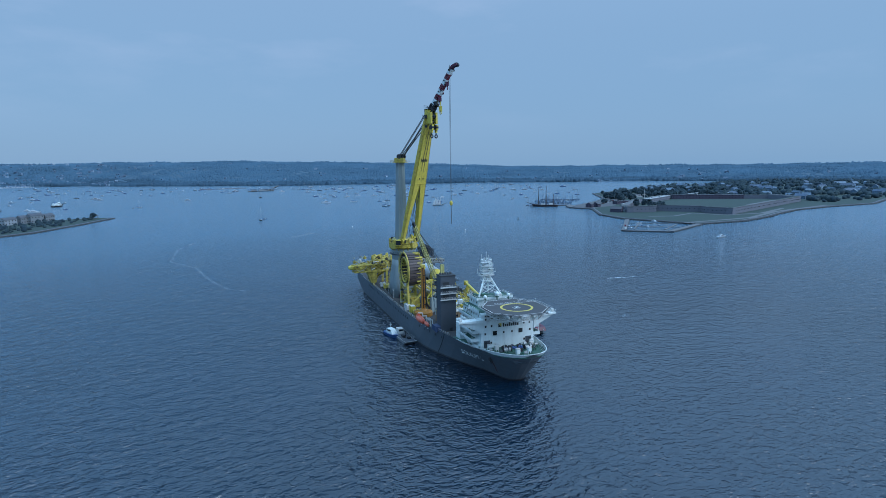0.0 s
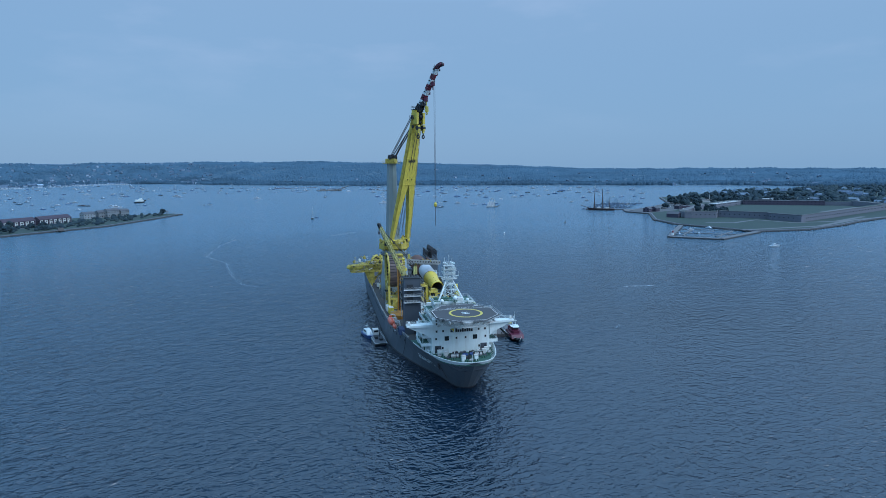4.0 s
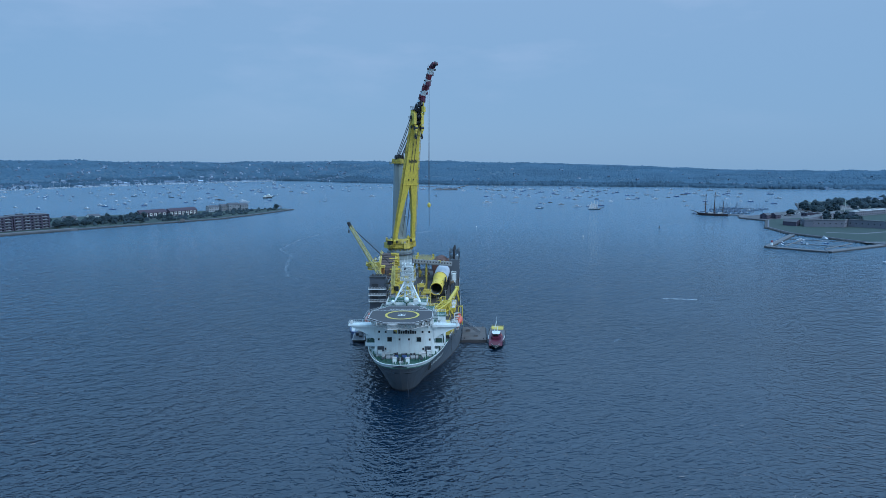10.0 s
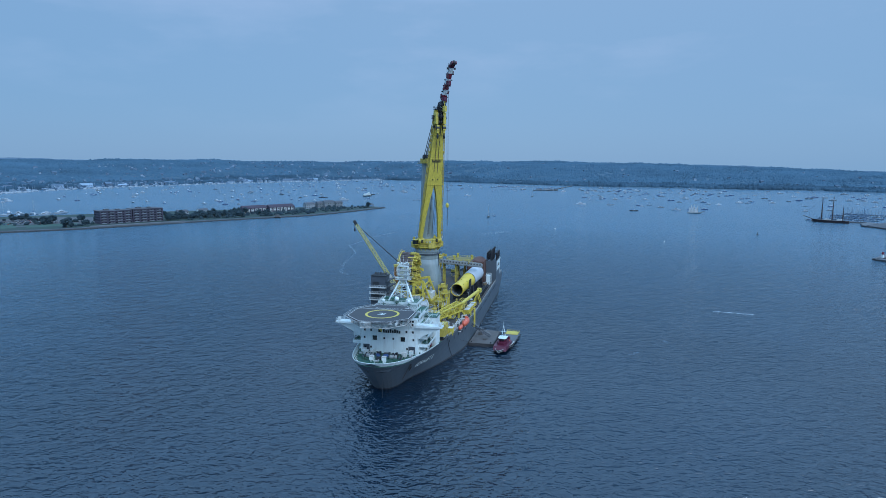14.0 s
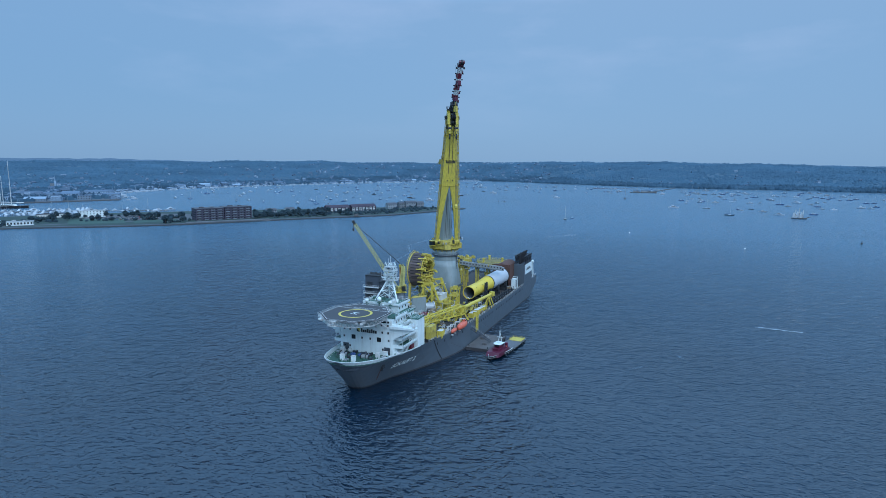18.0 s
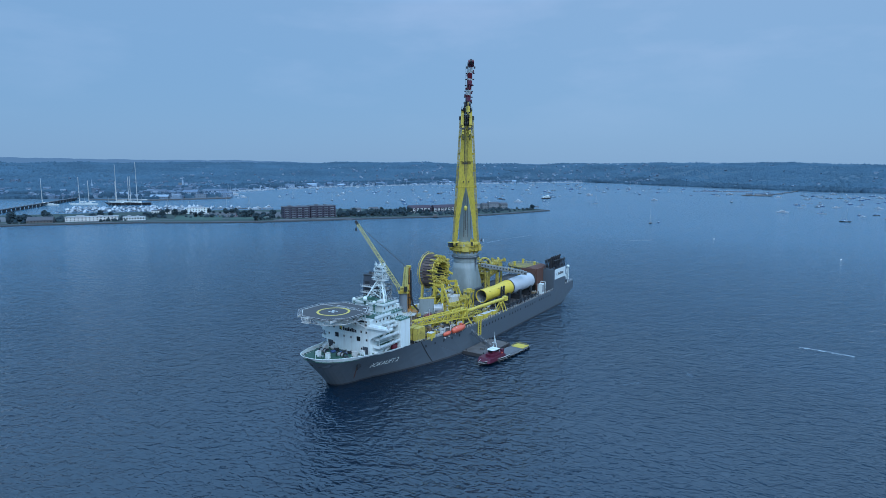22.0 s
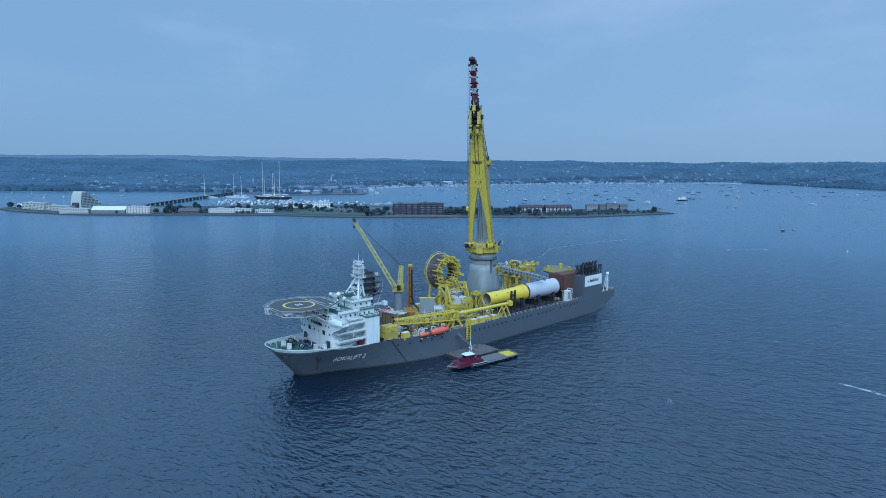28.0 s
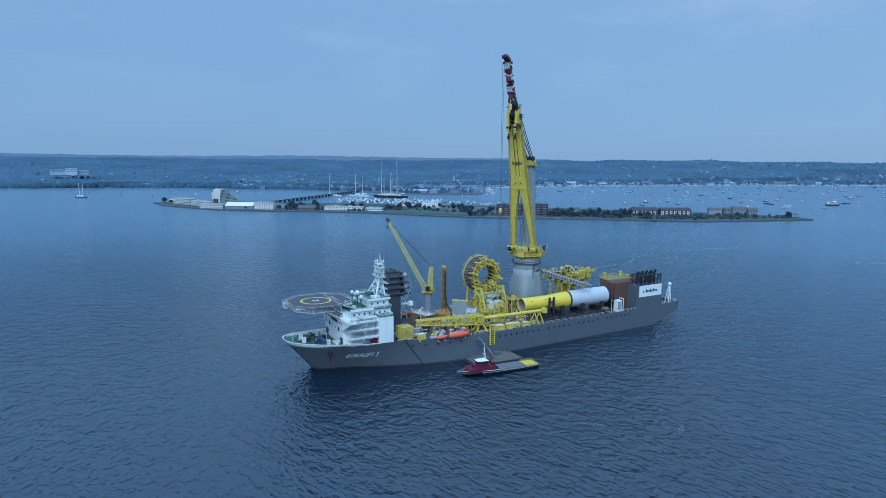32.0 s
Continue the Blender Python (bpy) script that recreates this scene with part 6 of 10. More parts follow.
for t in (0.2, 0.42, 0.66, 0.9):
    c = pl(t)
    m.box((c.x, c.y, 1.5), (9.5, 2.2, 3.0)).box((c.x - 4.2, c.y, 4.2), (1.2, 2.2, 4.0)).box((c.x + 4.2, c.y, 4.2), (1.2, 2.2, 4.0))
    part("saddle", m, DARKSTEEL, cradle)
    m = M()
t = pl(0.26)
part("clamp_post", M().beam((t.x + 4.4, t.y, 0), (t.x + 4.4, t.y, 11.6), 0.8, 0.9).beam((t.x + 4.4, t.y + 3, 0), (t.x + 4.4, t.y + 3, 11.6), 0.8, 0.9).beam((t.x + 4.4, t.y, 9), (t.x + 4.4, t.y + 3, 9), 0.6).beam((t.x + 4.4, t.y, 6), (t.x + 4.4, t.y + 3, 6), 0.6), DARKSTEEL, cradle)

# rusty tube end behind it
rp = thing("rusty_tube", "large rust-brown steel tube section standing behind the monopile", "tube", (12, 172, 10.9))
part("shell", M().cyl((-0.6, 1, 10.2), (-0.4, 21, 10.2), 5.7, n=32), RUST, rp)
for y in (4, 17):
    part("saddle", M().box((-0.5, y, 2.6), (9, 2, 5.2)), DARKSTEEL, rp)
part("side_panel", M().span((4.4, 1, 0), (5.4, 11, 15.4)), RUST, rp)
part("end_plate", M().span((-5.4, -0.2, 5.0), (4.4, 0.6, 15.4)), RUST, rp)

# ---- aft exhaust house ----
ah = thing("exhaust_house", "grey stern deckhouse with a white panel and black stacks", "deckhouse", (0, 0, 10.9))
part("house", M().span((17.5, 182.6, 0), (24.98, 203, 14.2)), HULL, ah)
part("white_panel", M().span((24.98, 184.2, 7.4), (25.1, 202.6, 14.0)), WHITE, ah)
part("mark_flag", M().add([(25.13, 187, 9.8), (25.13, 188.5, 9.8), (25.13, 187, 11.6)], [(0, 1, 2)]), DARKSTEEL, ah)
m = M()
for k, hgt in enumerate((1.9, 1.3, 1.3, 1.9, 1.3, 1.9, 1.5, 1.3)):
    part("mark_bar", M().span((25.1, 189.4 + k * 1.2, 9.8), (25.14, 190.3 + k * 1.2, 9.8 + hgt)), DARKSTEEL, ah)
m = M()
for x in (18, 24.6):
    m.truss((x, 183.4, 17.1), (x, 202, 17.1), 0.5, 0.5, 7, 0.2, h0=5.6, h1=5.6)
for y in (183.4, 188, 192.6, 197.2, 202):
    m.beam((18, y, 19.3), (24.6, y, 19.3), 0.25)
    m.beam((18, y, 14.2), (24.6, y, 19.3), 0.2)
part("stack_frame", m, BLACKHULL, ah)
for k in range(5):
    y = 186 + k * 3.6
    q = M().cyl((21, y, 14), (21, y, 20.4), 0.72, n=12).cyl((21, y, 20.2), (21.7, y + 0.5, 22.0), 0.68, n=12)
    part("exhaust_stack", q, BLACKHULL, ah)
part("side_door", M().span((17.4, 186, 0.2), (17.5, 188, 3)), DARKSTEEL, ah)

sm = thing("stern_mast", "white tripod light mast with a dome at the stern", "mast", (23.4, 211.7, 10.9))
for p in ((-1.8, -1.6), (1.0, -1.6), (-0.4, 1.9)):
    part("leg", M().cyl((*p, 0), (p[0] * 0.25, p[1] * 0.25, 11.6), 0.22, n=8), WHITE, sm)
part("ladder_rungs", M().truss((0, 0, 3), (0, 0, 11.4), 1.4, 0.7, 6, 0.1), WHITE, sm)
part("dome", M().lathe((0, 0, 11.6), [(0.9, 0), (1.1, 0.7), (0.9, 1.5), (0.3, 1.9)], 12), WHITE, sm, smooth=True)

# ---- gripper frame and machinery aft, starboard ----
gr = thing("pile_gripper", "yellow pile gripper frame overhanging the starboard side", "gripper frame", (-16, 172, 10.9))
m = M()
m.truss((-22, -6.5, 12.4), (2, -2, 12.4), 4.0, 5.0, 7, 0.55)
m.truss((-14, 6, 12.0), (2, 8, 12.0), 3.4, 4.4, 5, 0.5)
part("gantry", m, YELLOWDIM, gr)
part("gripper_ring", M().torus((-18, 0, 12.4), (0, 0, 1), 5.2, 1.1, 24, 6), YELLOW, gr)
part("outer_platform", M().box((-22, -6.5, 13.6), (2.4, 2.6, 1.4)).rail([(-23, -8, 14.3), (-21, -8, 14.3), (-21, -5, 14.3), (-23, -5, 14.3)], closed=True, gap=1.5), YELLOW, gr)
for x, y in ((-8, -5), (-8, 7), (1, -5), (1, 7)):
    part("support_leg", M().beam((x, y, 0), (x, y, 11.5), 1.4, 1.4), YELLOWDIM, gr)
part("brace", M().beam((-8, -5, 1), (1, 7, 10), 0.9), YELLOWDIM, gr)
part("brace", M().beam((-8, 7, 1), (1, -5, 10), 0.9), YELLOWDIM, gr)
part("hopper", M().loft([[(-13, -6, 11), (-6, -6, 11), (-6, 2, 11), (-13, 2, 11)], [(-9.5, -5, 2), (-6, -5, 2), (-6, 1, 2), (-9.5, 1, 2)]]), YELLOWDIM, gr)
m = M()
for x, y, w, h in ((-4, 0, 5, 4.5), (-9, 3, 3, 3.4), (2, 4, 4, 5), (0, 10, 5, 3), (-3, 14, 4, 4)):
    m.box((x, y, 13.5 + h / 2 - 1), (w, w * 0.8, h))
part("winch_house", m, YELLOWDIM, gr)
part("drum", M().cyl((0.5, -3, 15), (0.5, 2, 15), 1.8, n=16), YELLOWDIM, gr)
part("guide_arch", M().torus((-4.5, -1, 15.6), (0.62, -0.78, 0), 4.0, 0.6, 28, 6, 1.6), YELLOWDIM, gr)
for k in range(9):
    a = radians(k * 40)
    part("guide_roller", M().box((-4.5 + 2.9 * math.cos(a) * 0.78, -1 + 2.9 * math.cos(a) * 0.62, 15.6 + 2.9 * math.sin(a)), (0.9, 0.9, 0.9), 38), DARKSTEEL, gr)
m = M()
st = part("star_tower", M().cyl((0, 10.7, 11.8), (0, 10.7, 18.6), 0.9, n=10), YELLOWDIM, gr, "yellow tower with a star-shaped head")
for a in range(6):
    c, s = math.cos(a * 1.047), math.sin(a * 1.047)
    m = M().beam((0, 10.7, 16.6), (4.6 * c, 10.7 + 4.6 * s, 17.4), 0.7)
    m.box((4.8 * c, 10.7 + 4.8 * s, 17.4), (1.3, 1.3, 1.6), a * 60)
    part("star_arm", m, YELLOWDIM, st)
part("star_ring", M().torus((0, 10.7, 16.6), (0, 0, 1), 3, 0.4, 16, 5), YELLOWDIM, st)
m = M()
for k in range(9):
    m.beam((-12 + k * 2.2, -4 + (k % 3), 10.9), (-12 + k * 2.2, -4 + (k % 3), 15.4 + (k % 4)), 0.35)
    m.beam((-12 + k * 2.2, -4 + (k % 3), 13 + (k % 3)), (-10 + k * 2.2, -2 - (k % 2), 13 + (k % 2)), 0.35)
part("hose_frame", m, YELLOWDIM, gr)
pt = thing("round_platform", "yellow round railed platform raised above the aft deck", "platform", (-2, 194.5, 10.9))
part("disc", M().lathe((0, 0, 0), [(3, 11.2), (10.6, 12.3), (11.3, 13.2), (3, 13.4)], 22), mat("dirty_olive_deck_paint", (0.20, 0.165, 0.055), 0.75, var=0.3, scale=0.7, stain=(0.05, 0.045, 0.04), stain_amount=0.9, stain_scale=0.35), pt)
for sx, sy in ((-1, -1), (1, -1), (1, 1), (-1, 1)):
    part("leg", M().beam((2 * sx, 2 * sy, 0), (3 * sx, 3 * sy, 11), 1), YELLOWDIM, pt)
part("rail", M().rail([(10.9 * math.cos(k * 0.5236), 10.9 * math.sin(k * 0.5236), 13.2) for k in range(12)], closed=True, r=0.12), YELLOW, pt)
for a in (0, 120, 240):
    c, s = 7.8 * math.cos(radians(a)), 7.8 * math.sin(radians(a))
    part("clamp_post", M().box((c, s, 14.6), (1.1, 1.1, 2.8)).box((c, s, 16), (1.5, 1.5, 0.8)), YELLOW, pt)
# long perforated beams across the aft deck
BEAMGREY = mat("weathered_beam_paint", (0.22, 0.24, 0.25), 0.6, stain=(0.13, 0.12, 0.11), stain_scale=0.2)
bm = thing("spreader_beam", "long grey perforated steel beams laid across stands", "beam", (0, 0, 0))
for dy, z in ((0, 31.2), (4.5, 29.8)):
    p, q = Vector((-6.5, 141 + dy, z)), Vector((19.5, 147.5 + dy, z - 3.0))
    part("girder", M().beam(p, q, 1.3, 2.2), BEAMGREY, bm)
    hole = M().box((0, 0, 0), (1.36, 0.8, 0.9), 0).mesh("hole", DARKSTEEL)
    d = q - p
    for k in range(14):
        o = part("hole", hole, DARKSTEEL, bm)
        o.matrix_basis = Matrix.Translation(p + d * (k + 0.5) / 14) @ pose(0, 0, 0, 0, 0, math.degrees(math.atan2(d.y, d.x)) - 90)
for x, y, z in ((-4.5, 143.5, 29.6), (3.0, 145.5, 28.8), (-4.5, 148.0, 28.2), (3.0, 150.0, 27.4)):
    part("stand", M().beam((x, y, 10.9), (x, y, z), 0.9), YELLOWDIM, bm)
for k in range(4):
    part("cross_tie", M().beam((-4 + k * 7, 141.6 + k * 1.75, 30.6 - k * 0.8), (-4 + k * 7, 146.1 + k * 1.75, 29.2 - k * 0.8), 0.6), BEAMGREY, bm)

# ---- stowed yellow boom on the port side ----
sb = thing("stowed_boom", "yellow lattice boom stowed along the port deck on trestles", "boom", (0, 0, 9.9))
part("lattice", M().truss((7, 50, 6.4), (17.6, 81, 7.0), 2.2, 4.2, 10, 0.34), YELLOW, sb)
part("tube", M().cyl((17.2, 79.5, 7.2), (22.6, 116, 8.4), 0.95, 0.85, n=14), YELLOW, sb)
part("tube_head", M().box((22.8, 116.6, 8.4), (2.2, 2.6, 2.4), -8), YELLOW, sb)
part("tube_foot", M().box((17.4, 80.5, 7.2), (3.2, 3.2, 3.2), -8), YELLOW, sb)
m = M()
for y, x in ((111, 22.3), (114, 22.6)):
    m.beam((x - 2.4, y - 2, 1), (x, y, 7.6), 0.5).beam((x + 1.6, y + 2, 1.2), (x, y, 7.6), 0.5).beam((x - 1.5, y + 3.5, 1), (x, y, 7.6), 0.45)
m.beam((17.5, 79, 1), (17.5, 80, 6), 1.0).beam((20.5, 83, 1), (18, 81, 6), 0.8).beam((15, 78, 1), (17, 80.5, 6), 0.8)
m.beam((10.8, 61, 0), (10.8, 61, 5.6), 0.7).beam((9.0, 61, 0), (12.6, 61, 5.2), 0.5)
part("trestle", m, YELLOW, sb)
part("walkway", M().span((14.6, 84, 2.2), (16.2, 108, 2.5)).rail([(16.2, 84, 2.5), (16.2, 108, 2.5)], gap=2), YELLOWDIM, sb)
lad = thing("boarding_ladder", "yellow accommodation ladder hung over the ship's side", "ladder", (25.5, 82.6, 5.6))
part("rails", M().beam((0, -1.3, 0), (0, -1.3, 10), 0.5, 0.5).beam((0, 1.3, 0), (0, 1.3, 10), 0.5, 0.5), YELLOW, lad)
m = M()
for k in range(11):
    m.beam((0, -1.3, 0.3 + k * 0.95), (0, 1.3, 0.3 + k * 0.95), 0.2)
part("rungs", m, YELLOW, lad)
part("davit", M().beam((-2, 0, 9.8), (0.2, 0, 10), 0.5, 0.5).beam((-2, 0, 6), (-2, 0, 10), 0.5), YELLOW, lad)
gw = thing("gangway", "dark grey steel gangway sloping from the ship to the barge", "gangway", (25.3, 74, 9.2))
part("deck", M().truss((0, 0, 0), (9.5, 2.5, -6.6), 1.2, 1.0, 9, 0.09), FUNNEL, gw)
part("rail", M().rail([(0, 0.7, 0.4), (9.5, 3.2, -6.2)], gap=1.4), STEEL, gw)

# ---- lifeboats ----


def lifeboat(x, y, z, yaw, small=False):
    b = thing("rescue_boat" if small else "lifeboat", "small red rescue boat in its davit" if small else "enclosed orange lifeboat hanging in white davits", "lifeboat", (x, y, z), yaw, group="lifeboats")
    L, W = (5.8, 2.2) if small else (11.0, 3.6)
    rings = []
    for k in range(9):
        f = k / 8
        w = W / 2 * max(0.12, math.sin(math.pi * (0.06 + 0.88 * f)) ** 0.5)
        rings.append([(w * cx, (f - 0.5) * L, cz * (0.55 + 0.45 * w / (W / 2)) * W / 3.2) for cx, cz in ((0, -1.3), (0.7, -0.9), (1, 0), (0.92, 0.6), (0.55, 1.35), (0, 1.55), (-0.55, 1.35), (-0.92, 0.6), (-1, 0), (-0.7, -0.9))])
    part("shell", M().loft(rings), LIFERED, b, smooth=True)
    if not small:
        part("conning_hatch", M().box((0, L * 0.28, 1.7), (1.4, 1.6, 0.9)), LIFERED, b)
        part("window", M().box((0, L * 0.28 + 0.82, 1.8), (1.1, 0.06, 0.4)).box((0.72, L * 0.28, 1.8), (0.06, 1.1, 0.4)).box((-0.72, L * 0.28, 1.8), (0.06, 1.1, 0.4)), GLASS, b)
        part("canopy_rail", M().beam((0.7, -3.5, 1.45), (0.7, 2, 1.45), 0.12).beam((-0.7, -3.5, 1.45), (-0.7, 2, 1.45), 0.12), OFFWHITE, b)
    part("keel", M().box((0, 0, -1.2 * W / 3.2), (0.2, L * 0.7, 0.4)), DARKSTEEL, b)
    dv = thing("davit", "white steel boat davits at the deck edge", "davit", (x, y, z), yaw, group="davits")
    s = -1 if x > 0 else 1
    for yy in (-L * 0.3, L * 0.3):
        part("arm", M().beam((s * 2.6, yy, -1.7), (s * 2.4, yy, 2.3), 0.45, 0.6).beam((s * 2.4, yy, 2.3), (0, yy, 2.7), 0.4, 0.5).beam((s * 2.6, yy, -1.5), (-s * 0.4, yy, -1.7), 0.4, 0.5), OFFWHITE, dv)
        part("fall", M().cyl((0, yy, 2.6), (0, yy, 1.4), 0.08, n=5), ROPE, dv)

lifeboat(23.8, 64.6, 12.9, 0)
lifeboat(22.9, 55.6, 12.5, 0, True)
lifeboat(-23.2, 65.6, 12.7, 0)
lifeboat(-22.6, 56.6, 12.4, 0, True)

# ---- deck cargo and clutter ----


OCHRE = mat("ochre_container_paint", (0.40, 0.32, 0.06), 0.6, var=0.25, scale=0.6, stain=(0.16, 0.12, 0.05), stain_amount=0.7, stain_scale=0.35, streak=True)


def container(x, y, z, l, w, h, material, yaw=0, label="steel cargo container on the working deck"):
    c = thing("container", label, "container", (x, y, z), yaw, group="deck containers")
    part("body", M().box((0, 0, h / 2), (w, l, h)), material, c)
    n = int(l / 0.8)
    for s in (1, -1):
        prof = []
        for k in range(n + 1):
            yy = -l / 2 + l * k / n
            prof += [(yy - 0.2, 0.0), (yy - 0.12, 0.1), (yy + 0.12, 0.1), (yy + 0.2, 0.0)]
        part("corrugation", M().loft([[(s * (w / 2 + 0.01 + d), min(max(yy, -l / 2), l / 2), z) for yy, d in prof] for z in (h * 0.05, h * 0.95)], caps=False, closed=False), material, c)
    part("roof", M().box((0, 0, h + 0.06), (w * 0.96, l * 0.98, 0.12)), OFFWHITE if material is YELLOW else material, c)
    d = part("door", M().box((0, l / 2 + 0.05, h / 2), (w * 0.9, 0.1, h * 0.9)), material, c)
    for s in (-0.25, 0.25):
        part("lock_rod", M().beam((s * w, l / 2 + 0.14, 0.3), (s * w, l / 2 + 0.14, h * 0.9), 0.08), STEEL, d)
    return c


NAVY = mat("navy_container_paint", (0.035, 0.06, 0.13), 0.6, var=0.2)
TAN = mat("rusty_tan_container_paint", (0.21, 0.155, 0.095), 0.7, var=0.25, stain=(0.14, 0.08, 0.05), stain_scale=0.3)
grill = thing("cargo_grillage", "black steel grillage under the yellow containers", "frame", (16.2, 39.6, FWD))
for y in (-2.6, 0, 2.6):
    part("bearer", M().box((0, y, 0.75), (6.4, 0.5, 1.5)), DARKSTEEL, grill)
for x in (-3, 3):
    part("side_beam", M().box((x, 0, 0.75), (0.4, 5.9, 1.4)), DARKSTEEL, grill)
container(17.8, 39.6, FWD + 1.5, 6.1, 2.5, 2.9, OCHRE, label="yellow cargo container on a steel grillage")
container(17.8, 39.6, FWD + 4.52, 6.1, 2.5, 2.6, YELLOWDIM, label="dirty yellow cargo container stacked on another one")
container(14.6, 39.6, FWD + 1.5, 6.1, 2.5, 2.9, YELLOWDIM, label="dirty yellow cargo container on a steel grillage")
container(14.6, 39.6, FWD + 4.52, 6.1, 2.5, 2.6, OCHRE, label="yellow cargo container stacked on another one")
container(19.8, 46.4, FWD, 3.4, 2.4, 3.4, YELLOW, label="short yellow container near the rail")
container(10.6, 41.0, FWD, 6.1, 2.5, 2.6, OFFWHITE, label="pale grey container on the working deck")
container(11.4, 48.6, FWD, 4.2, 2.5, 3.6, STEEL, label="grey steel tank container on the working deck")
container(6.0, 47.0, FWD, 6.1, 2.5, 2.6, FUNNEL, label="dark grey container behind the superstructure")
base_house = thing("crane_base_house", "rusty tan deckhouse round the foot of the deck crane", "deckhouse", (-8.2, 62.4, FWD), 18)
part("body", M().box((0, 0, 2.5), (11.5, 9.0, 5.0)), TAN, base_house)
part("roof_edge", M().box((0, 0, 5.12), (12.0, 9.5, 0.24)), TAN, base_house)
for k in range(7):
    part("wall_rib", M().box((-5.1 + k * 1.7, -4.56, 2.4), (0.3, 0.16, 4.6)), RUST, base_house)
for k in range(5):
    part("wall_rib", M().box((5.8, -3.6 + k * 1.8, 2.4), (0.16, 0.3, 4.6)), RUST, base_house)
part("door", M().box((5.84, 1.0, 1.3), (0.12, 1.1, 2.2)), DARKSTEEL, base_house)
part("window", M().box((1.2, -4.6, 3.4), (1.3, 0.12, 0.9)), GLASS, base_house)
container(2.6, 57.0, FWD, 6.1, 2.5, 2.6, TAN, -60, "rusty tan container beside the crane post")
container(-2.5, 77, 10.9, 6.1, 2.5, 2.6, RED, 10, "red container beside the orange post")
container(-1.4, 86, 10.9, 6.1, 2.5, 2.6, TAN, 10, "rusty tan container beside the wheel")
container(-21, 96, 10.9, 6.1, 2.5, 2.6, OFFWHITE, 0, "pale container at the starboard rail")
container(-20.5, 88, 10.9, 4.2, 2.5, 3.6, YELLOW, 0, "yellow container at the starboard rail")
container(-20.5, 47.5, FWD, 6.1, 2.5, 2.6, NAVY, 0, "navy container behind the funnel")
container(20.4, 90, 10.9, 5.5, 2.6, 2.5, YELLOW, -5, "yellow tool container beside the stowed boom")
container(20.8, 98, 10.9, 7.5, 2.6, 2.6, YELLOW, -5, "yellow tool container beside the stowed boom")
container(20.8, 106, 10.9, 3.0, 2.4, 2.2, YELLOW, -5, "small yellow tool container")

bundle = thing("pipe_bundle", "bundle of pale pipes stacked on the tan deckhouse", "pipes", (-6.4, 60.6, FWD + 5.26), 18)
for k in range(9):
    part("pipe", M().cyl((-5.6 + 0.3 * (k % 2), -2.1 + k * 0.52, 0.28), (5.2 + 0.4 * (k % 3), -2.1 + k * 0.52, 0.28), 0.25, n=7), (OFFWHITE, STEEL)[k % 2], bundle)
for x in (-3.6, 0, 3.6):
    part("lashing", M().box((x, 0, 0.56), (0.3, 4.9, 0.1)), YELLOWDIM, bundle)
reel = thing("hose_drum", "big grey hose drum beside the panel rack", "drum", (-5.2, 90.4, 10.9), 40)
part("barrel", M().cyl((-2.2, 0, 3.0), (2.2, 0, 3.0), 2.4, n=20), STEEL, reel)
for dx in (-2.4, 2.4):
    part("flange", M().cyl((dx - 0.15, 0, 3.0), (dx + 0.15, 0, 3.0), 3.0, n=22), OFFWHITE, reel)
part("stand", M().beam((-2.8, -2, 0), (-2.8, 0, 3), 0.4).beam((-2.8, 2, 0), (-2.8, 0, 3), 0.4).beam((2.8, -2, 0), (2.8, 0, 3), 0.4).beam((2.8, 2, 0), (2.8, 0, 3), 0.4), YELLOWDIM, reel)

rack = thing("panel_rack", "upright pale grey panel rack near the wheel", "rack", (-9.0, 84.8, 10.9), 47)
rack.scale = (0.92, 1, 1.2)
part("panel", M().loft([[(-4.6, -0.4, 0), (4.6, -0.4, 0), (4.6, 0.6, 0), (-4.6, 0.6, 0)], [(-4.4, -0.4, 7.6), (4.4, -0.4, 7.6), (4.4, 0.2, 7.6), (-4.4, 0.2, 7.6)]]), CRANEGREY, rack)
for x in (-4.2, -2.1, 0, 2.1, 4.2):
    part("stiffener", M().beam((x, 0.7, 0), (x, 0.3, 7.6), 0.35, 0.5), CRANEGREY, rack)
part("top_bar", M().cyl((-4.8, 0, 7.8), (4.8, 0, 7.8), 0.45, n=10), YELLOWDIM, rack)
part("brace", M().beam((-3.5, 3.6, 0), (-3.5, 0.5, 6), 0.4).beam((3.5, 3.6, 0), (3.5, 0.5, 6), 0.4), YELLOWDIM, rack)

# yellow transition platforms beside the pile mouth
for x, y, h in ((5.5, 101, 8.2), (1.8, 112, 9.5), (4.0, 92, 5.5)):
    p = thing("work_tower", "yellow bolted working tower with railed top", "tower", (x, y, 10.9), group="work towers")
    for dx in (-2, 2):
        for dy in (-2, 2):
            part("leg", M().beam((dx, dy, 0), (dx, dy, h), 0.5), YELLOW, p)
    part("brace", M().beam((-2, -2, 0.5), (2, -2, h - 0.5), 0.3).beam((2, -2, 0.5), (2, 2, h - 0.5), 0.3).beam((2, 2, 0.5), (-2, 2, h - 0.5), 0.3).beam((-2, 2, 0.5), (-2, -2, h - 0.5), 0.3), YELLOW, p)
    part("floor", M().box((0, 0, h), (5, 5, 0.3)), YELLOWDIM, p)
    part("rail", M().rail([(-2.4, -2.4, h), (2.4, -2.4, h), (2.4, 2.4, h), (-2.4, 2.4, h)], closed=True, r=0.12), YELLOW, p)
    part("winch", M().box((0, 0.5, h + 1.0), (2.4, 1.8, 1.6)), YELLOWDIM, p)

